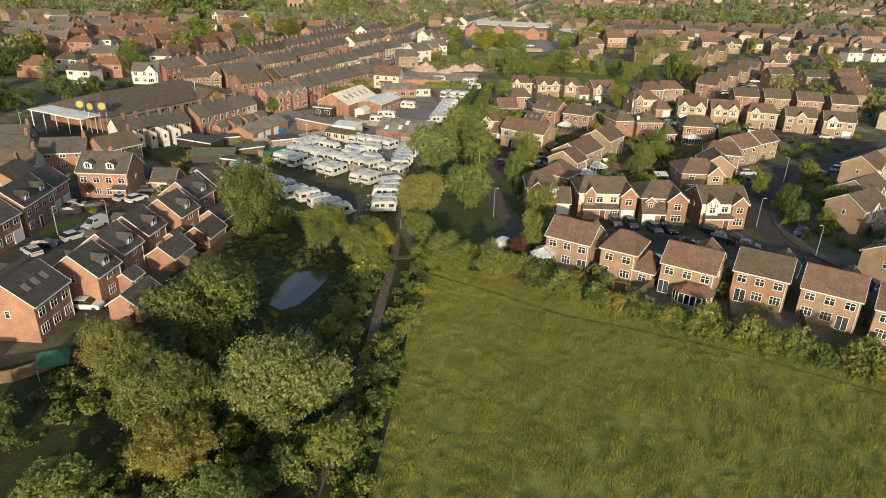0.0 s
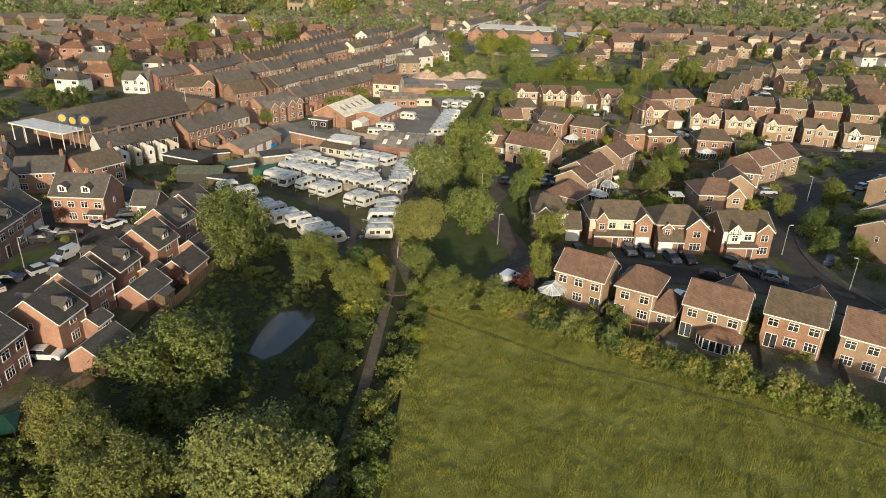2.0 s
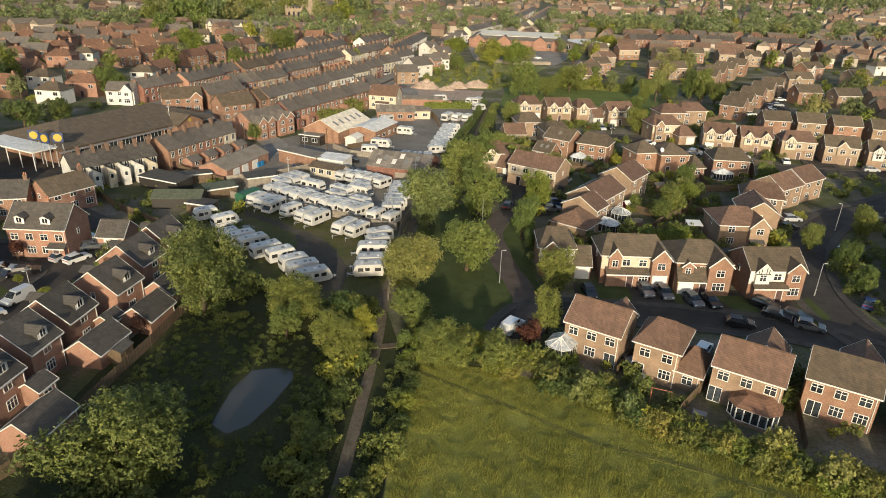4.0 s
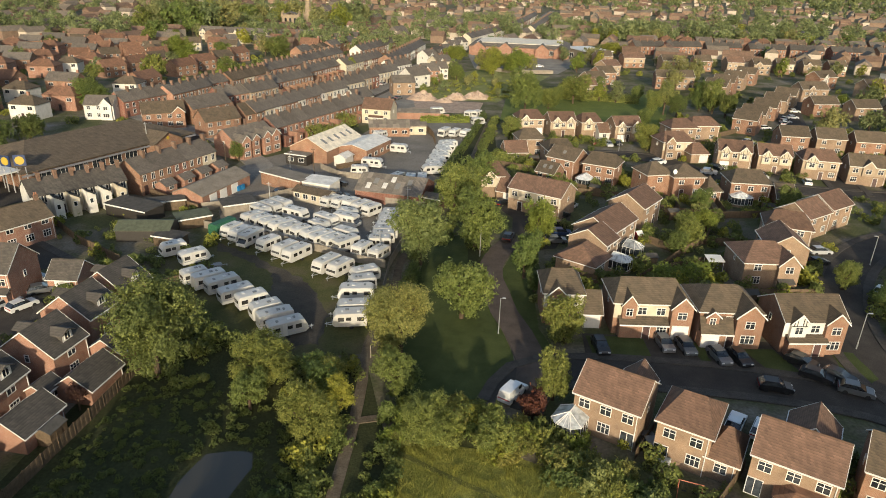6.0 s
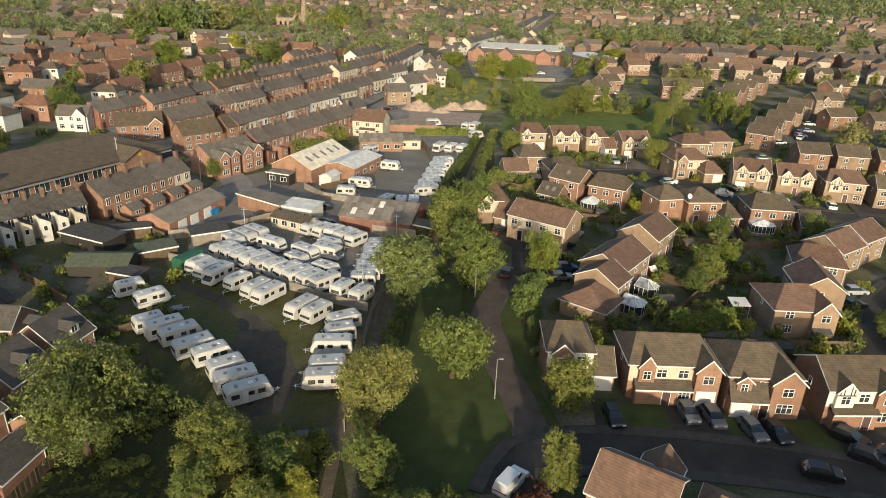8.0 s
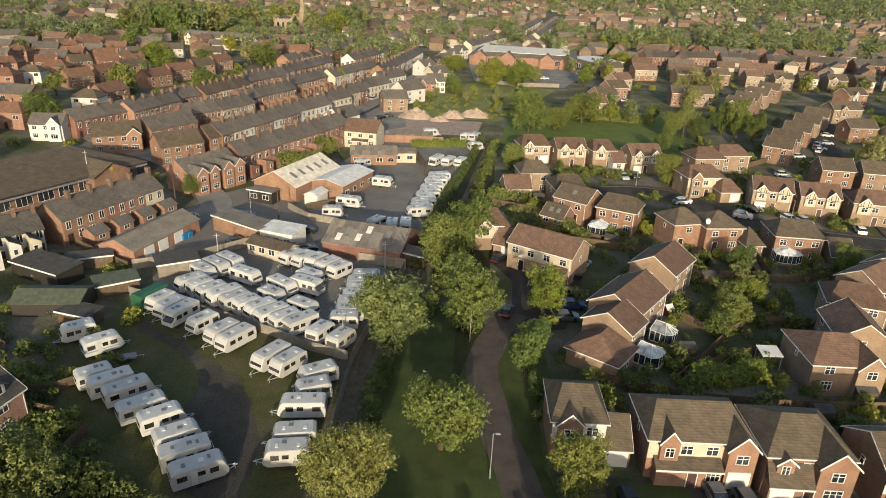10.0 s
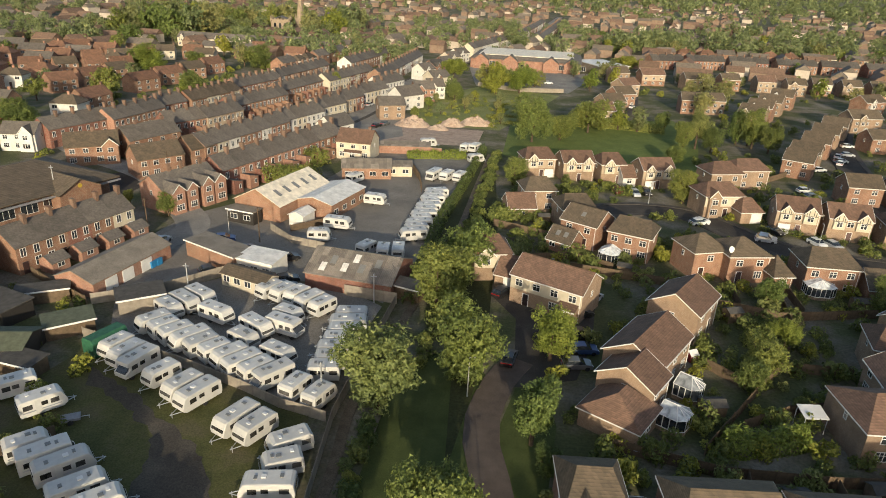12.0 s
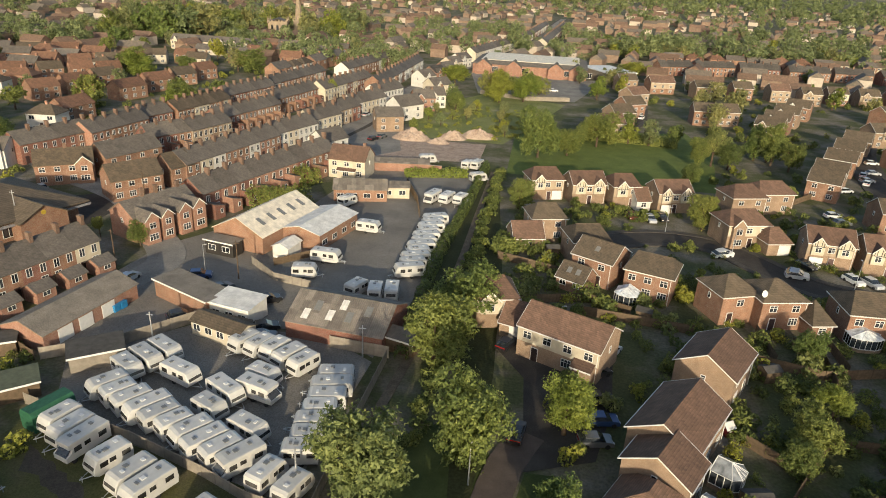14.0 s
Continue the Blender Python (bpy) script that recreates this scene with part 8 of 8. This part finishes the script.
# estate houses beyond the playing field
G = "houses beyond the playing field"
for i, (x, y, a, w) in enumerate(((51.0, 423.0, 18, 9), (67.0, 422.0, 14, 12), (85.5, 416.0, 12, 9), (104.0, 420.0, 8, 9), (121.0, 420.0, 6, 9), (70.1, 351.0, 0, 8), (78.7, 352.2, 10, 8), (30.9, 315.9, 19, 8), (36.7, 336.1, 29, 9), (43.4, 355.6, 31, 9), (48.8, 381.4, 39, 10))):
    house(x, y, a, w, 8.0, 5.6, 8.2, wall=(BRICK_TAN, BRICK_BROWN)[i % 2], roof=(ROOF_GREY, ROOF_BROWN, ROOF_GREY)[i % 3], front=3, sides=0, upper=(None, BUFF, None)[i % 3], group=G, label="brick estate house with tiled gable roof")
for i, (x, y, a, w) in enumerate(((133.5, 415.0, 4, 9), (148.0, 422.0, 0, 9), (161.5, 421.0, 1, 9), (175, 422, 4, 9), (88.0, 330.0, -30, 9), (95.0, 343.0, -30, 9), (103.7, 358.0, -30, 9), (114.2, 375.0, -30, 9), (126.8, 332.6, 14, 12), (148.0, 373.1, 30, 12), (160, 350, 20, 11))):
    house(x, y, a, w, 7.6, 5.6, 8.2, wall=(BRICK_TAN, BRICK_BROWN)[i % 2], roof=ROOF_GREY, front=3, sides=0, upper=(BUFF, CREAM)[i % 2] if i < 4 else None, wings=((-2, 2.6, 0.5, 7.0),), gable=(BUFF, WHITE)[i % 2], group=G, label="estate house with tiled gable roof among gardens")
for i, (x, y, a, w) in enumerate(((85.3, 273.4, -30, 8), (94.2, 288.2, -30, 8), (103.1, 303.5, -30, 8), (79.3, 262.0, -30, 7.5), (112, 318, -30, 8), (85.0, 240.0, 0, 8), (95.0, 239.0, -4, 8), (105.0, 237.0, -4, 8), (115, 234, -6, 8), (118, 300, 12, 10), (131, 296, 12, 10))):
    house(x, y, a, w, 7.2, 5.0, 7.4, wall=(BRICK_TAN, BRICK_BROWN)[i % 2], roof=ROOF_GREY, front=2, sides=1, group=G, label="brick estate house with grey tiled roof")
for x0, y0, x1, y1, n in ((78, 491, 98, 499, 4), (101, 500, 124, 506, 5), (128, 507, 151, 508, 5), (155, 505, 179, 508, 5), (183, 510, 204, 509, 4), (208, 508, 236, 512, 6), (240, 514, 268, 520, 6)):
    terrace(x0, y0, x1, y1, n, 8.4, (BRICK_BROWN, BRICK_BROWN, BRICK_DARK), ROOF_DARK, 1, 0, 5.4, 8.4, "brown brick terraced house with dark roof and chimney", "brick terraces across the estate")

# red-roofed estate behind the terraces
G = "red-roofed semi-detached houses"
for i, (x, y, a, w) in enumerate(((-171.8, 312.8, 60, 10), (-169.6, 328.3, 68, 11), (-168.5, 345.0, 66, 10), (-145.7, 324.1, 70, 12), (-144.7, 342.7, 62, 11), (-142.6, 359.7, 60, 10), (-141.2, 376.7, 66, 10), (-142.4, 286.5, 80, 12), (-196.2, 351.4, 50, 9), (-186.3, 357.4, 48, 9), (-176.7, 362.4, 45, 9))):
    house(x, y, a, w, 7.2, 4.8, 7.4, wall=BRICK_BROWN, roof=(ROOF_RED, ROOF_RED, ROOF_GREY)[i % 3], front=3, sides=0, barge=False, stacks=((w / 2 - 0.6, 0, 0.9),), style="plain", group=G, name="semi_detached_house", label="brick semi-detached pair with red-brown roof and chimney")
for i, (x, y, a, w) in enumerate(((-200.0, 377.4, 43, 9), (-192.8, 387.4, 42, 9), (-185.2, 396.8, 38, 9), (-182.9, 412.5, 20, 11), (-170.0, 419.2, 6, 10), (-158.4, 408.3, 6, 10), (-207.0, 345.2, 26, 9), (-244.1, 405.5, 21, 12), (-231.6, 413.9, 31, 12))):
    house(x, y, a, w, 7.2, 4.8, 7.4, wall=(BRICK_BROWN, CREAM)[i % 2], roof=(ROOF_RED, ROOF_GREY)[i % 2], front=3, sides=0, barge=False, stacks=((w / 2 - 0.6, 0, 0.9),), style="plain", group=G, name="semi_detached_house", label="semi-detached pair with tiled roof and chimney")
for j in range(4):
    street(-196 - 24 * j, 296 + 2 * j, -186 - 24 * j, 410, 14, (0, 3, 3, 1, 4), -75, 1.5)
for j in range(3):
    street(-150 - 24 * j, 222 + 6 * j, -140 - 24 * j, 280, 13.5, (0, 1, 3, 4), -80, 1.5)
for j in range(3):
    street(-120 - 30 * j, 425, -106 - 30 * j, 490, 14, (0, 3, 3, 4, 2), -75, 2)
street(-112, 385, -100, 455, 11.5, (3, 0, 3, 4), 0, 1)
street(128, 250, 150, 310, 11, (5, 2, 5), -70, 1.5)
street(150, 268, 220, 330, 11.5, (5, 2, 5, 3), 0, 1.5)
street(120, 214, 190, 262, 11.5, (5, 2, 5), 0, 1.5)
street(126, 186, 200, 236, 11.5, (5, 2), 0, 1.5)
street(190, 400, 280, 420, 12, (5, 2, 4), 0, 1.5)
street(90, 545, 300, 572, 14, (1, 3, 2, 1, 3), 0, 2)


def far_town():
    """Rows of roofs too far off to tell apart, as joined walls and roofs."""
    wl, rf = Build(), Build()
    wl2, rf2 = Build(), Build()
    r = random.Random(21)
    for i in range(2400):
        y = 425 + 1500 * r.random() ** 1.5
        x = r.uniform(-0.86, 0.62) * (y - 20)
        row = round(y / 27) * 27 + r.uniform(-3, 3)
        if -70 < x < 60 and row < 500 or not clear(x, row, 6.5):
            continue
        a = radians(r.choice((-12, -8, 70, 76)) + r.uniform(-4, 4))
        L, D, e, z = r.uniform(9, 18), 7.4, 5.0, 7.8
        w, f = (wl if r.random() < 0.3 else wl2), (rf if r.random() < 0.55 else rf2)
        for b, pr in ((w, ((-D / 2, 0), (D / 2, 0), (D / 2, e), (0, z - 0.3), (-D / 2, e))), (f, ((-D / 2 - 0.3, e - 0.1), (D / 2 + 0.3, e - 0.1), (0, z)))):
            o = len(b.v)
            b.prism(pr, "x", -L / 2 - (0 if b is w else 0.2), L / 2 + (0 if b is w else 0.2))
            for k in range(o, len(b.v)):
                p = b.v[k]
                b.v[k] = (row * 0 + x + p[0] * math.cos(a) - p[1] * math.sin(a), row + p[0] * math.sin(a) + p[1] * math.cos(a), p[2])
    t = thing("distant_town", 0, 0, 0, 0, "rows of distant houses among trees", "houses", "", "stuff")
    for nm, b, m in (("distant_walls", wl, WHITE_I), ("distant_roofs", rf, SLATE_I), ("distant_brick_walls", wl2, BRICK_I), ("distant_red_roofs", rf2, RED_I)):
        tagged(part(nm, b, m, t), "", "", "", "stuff")


WHITE_I, BRICK_I = render_mat("far_render", (0.42, 0.36, 0.29), True), brick_mat("far_brick", (0.2, 0.138, 0.1), (0.17, 0.116, 0.085), (0.22, 0.18, 0.14), True)
SLATE_I, RED_I = tile_mat("far_slate", (0.14, 0.12, 0.1), 0.3, True), tile_mat("far_tiles", (0.15, 0.1, 0.073), 0.3, True)

# scattered trees between the streets
def scatter_trees(n, x0, x1, y0, y1, r0, r1, where):
    for i in range(n):
        x, y, r = FAR.uniform(x0, x1), FAR.uniform(y0, y1), FAR.uniform(r0, r1)
        if clear(x, y, r * 0.7):
            tree(x, y, r, r * 0.95 + 0.8, FAR.choice(("mid", "mid", "dark", "mid", "yellow")), where, FAR_CROWNS)


scatter_trees(30, -330, -150, 225, 300, 3.5, 7, "between the houses")
scatter_trees(50, -300, -95, 290, 540, 3, 6.5, "between the houses")
scatter_trees(40, 60, 260, 250, 420, 2.5, 5, "between the houses")
scatter_trees(16, 30, 300, 425, 500, 2.0, 3.6, "between the houses")
scatter_trees(30, 30, 340, 550, 660, 4, 7, "between the houses")
scatter_trees(30, 100, 230, 150, 250, 3, 5.5, "between the houses")
scatter_trees(14, -36, 4, 300, 352, 1.2, 2.6, "on the waste ground")
for x, y, r in ((-14, 386, 5.4), (-6, 389, 6.2), (2, 391, 6.0), (9, 393, 5.0), (-27, 352, 4.6), (-24, 346, 3.6)):
    tree(x, y, r, r * 0.95, "pale", "by the car park", FAR_CROWNS)
scatter_trees(14, 26, 60, 300, 480, 2.5, 5, "by the car park")
scatter_trees(30, -200, -140, 90, 200, 3.5, 6.5, "beyond the estate")
for i in range(34):
    x, y = FAR.uniform(-270, -205), FAR.uniform(486, 570)
    if clear(x, y, 6):
        tree(x, y, FAR.uniform(8, 12), FAR.uniform(9, 12), FAR.choice(("mid", "mid", "dark")), "in the churchyard wood", FAR_CROWNS)
for i in range(30):
    x, y = FAR.uniform(-300, -120), FAR.uniform(570, 640)
    if clear(x, y, 5):
        tree(x, y, FAR.uniform(7, 11), FAR.uniform(8, 11), FAR.choice(("mid", "mid", "dark", "yellow")), "in the churchyard wood", FAR_CROWNS)
for i in range(22):
    x, y = FAR.uniform(60, 230), FAR.uniform(545, 580)
    if clear(x, y, 3):
        tree(x, y, FAR.uniform(4, 7), FAR.uniform(4.5, 7), FAR.choice(("mid", "mid", "yellow")), "behind the terraces", FAR_CROWNS)


def far_woods():
    """Far woods and street trees, joined."""
    rng = np.random.default_rng(9)
    cs, ns, ss = [], [], []
    for i in range(4200):
        y = 440 + 3600 * rng.random() ** 1.7
        x = rng.uniform(-0.9, 0.65) * (y - 20)
        wood = noise.noise((x * 0.006, y * 0.004, 3.0))
        if wood < -0.16 and y < 1300 or (-60 < x < 60 and y < 520):
            continue
        r = rng.uniform(4.5, 9) * (1.2 if wood > 0.25 else 0.85) * (1.0 if y < 1200 else 1.6)
        if 40 < x < 330 and y < 545:
            continue
        count, leaf = (330, 0.105) if y < 850 else (150, 0.16) if y < 1400 else (60, 0.27)
        q, d = crown_points(rng, 10, count, 0.95, 0.62)
        cs.append(q * r + np.array((x, y, r * 0.9)))
        ns.append(d + rng.normal(size=d.shape) * 0.4)
        ss.append(np.full(len(q), r * leaf) * rng.uniform(0.6, 1.3, len(q)))
    me = leaf_mesh("woods", np.concatenate(cs), np.concatenate(ns), np.concatenate(ss), LEAF_HAZE, rng)
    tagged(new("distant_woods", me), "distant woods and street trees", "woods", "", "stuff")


far_town()
far_woods()
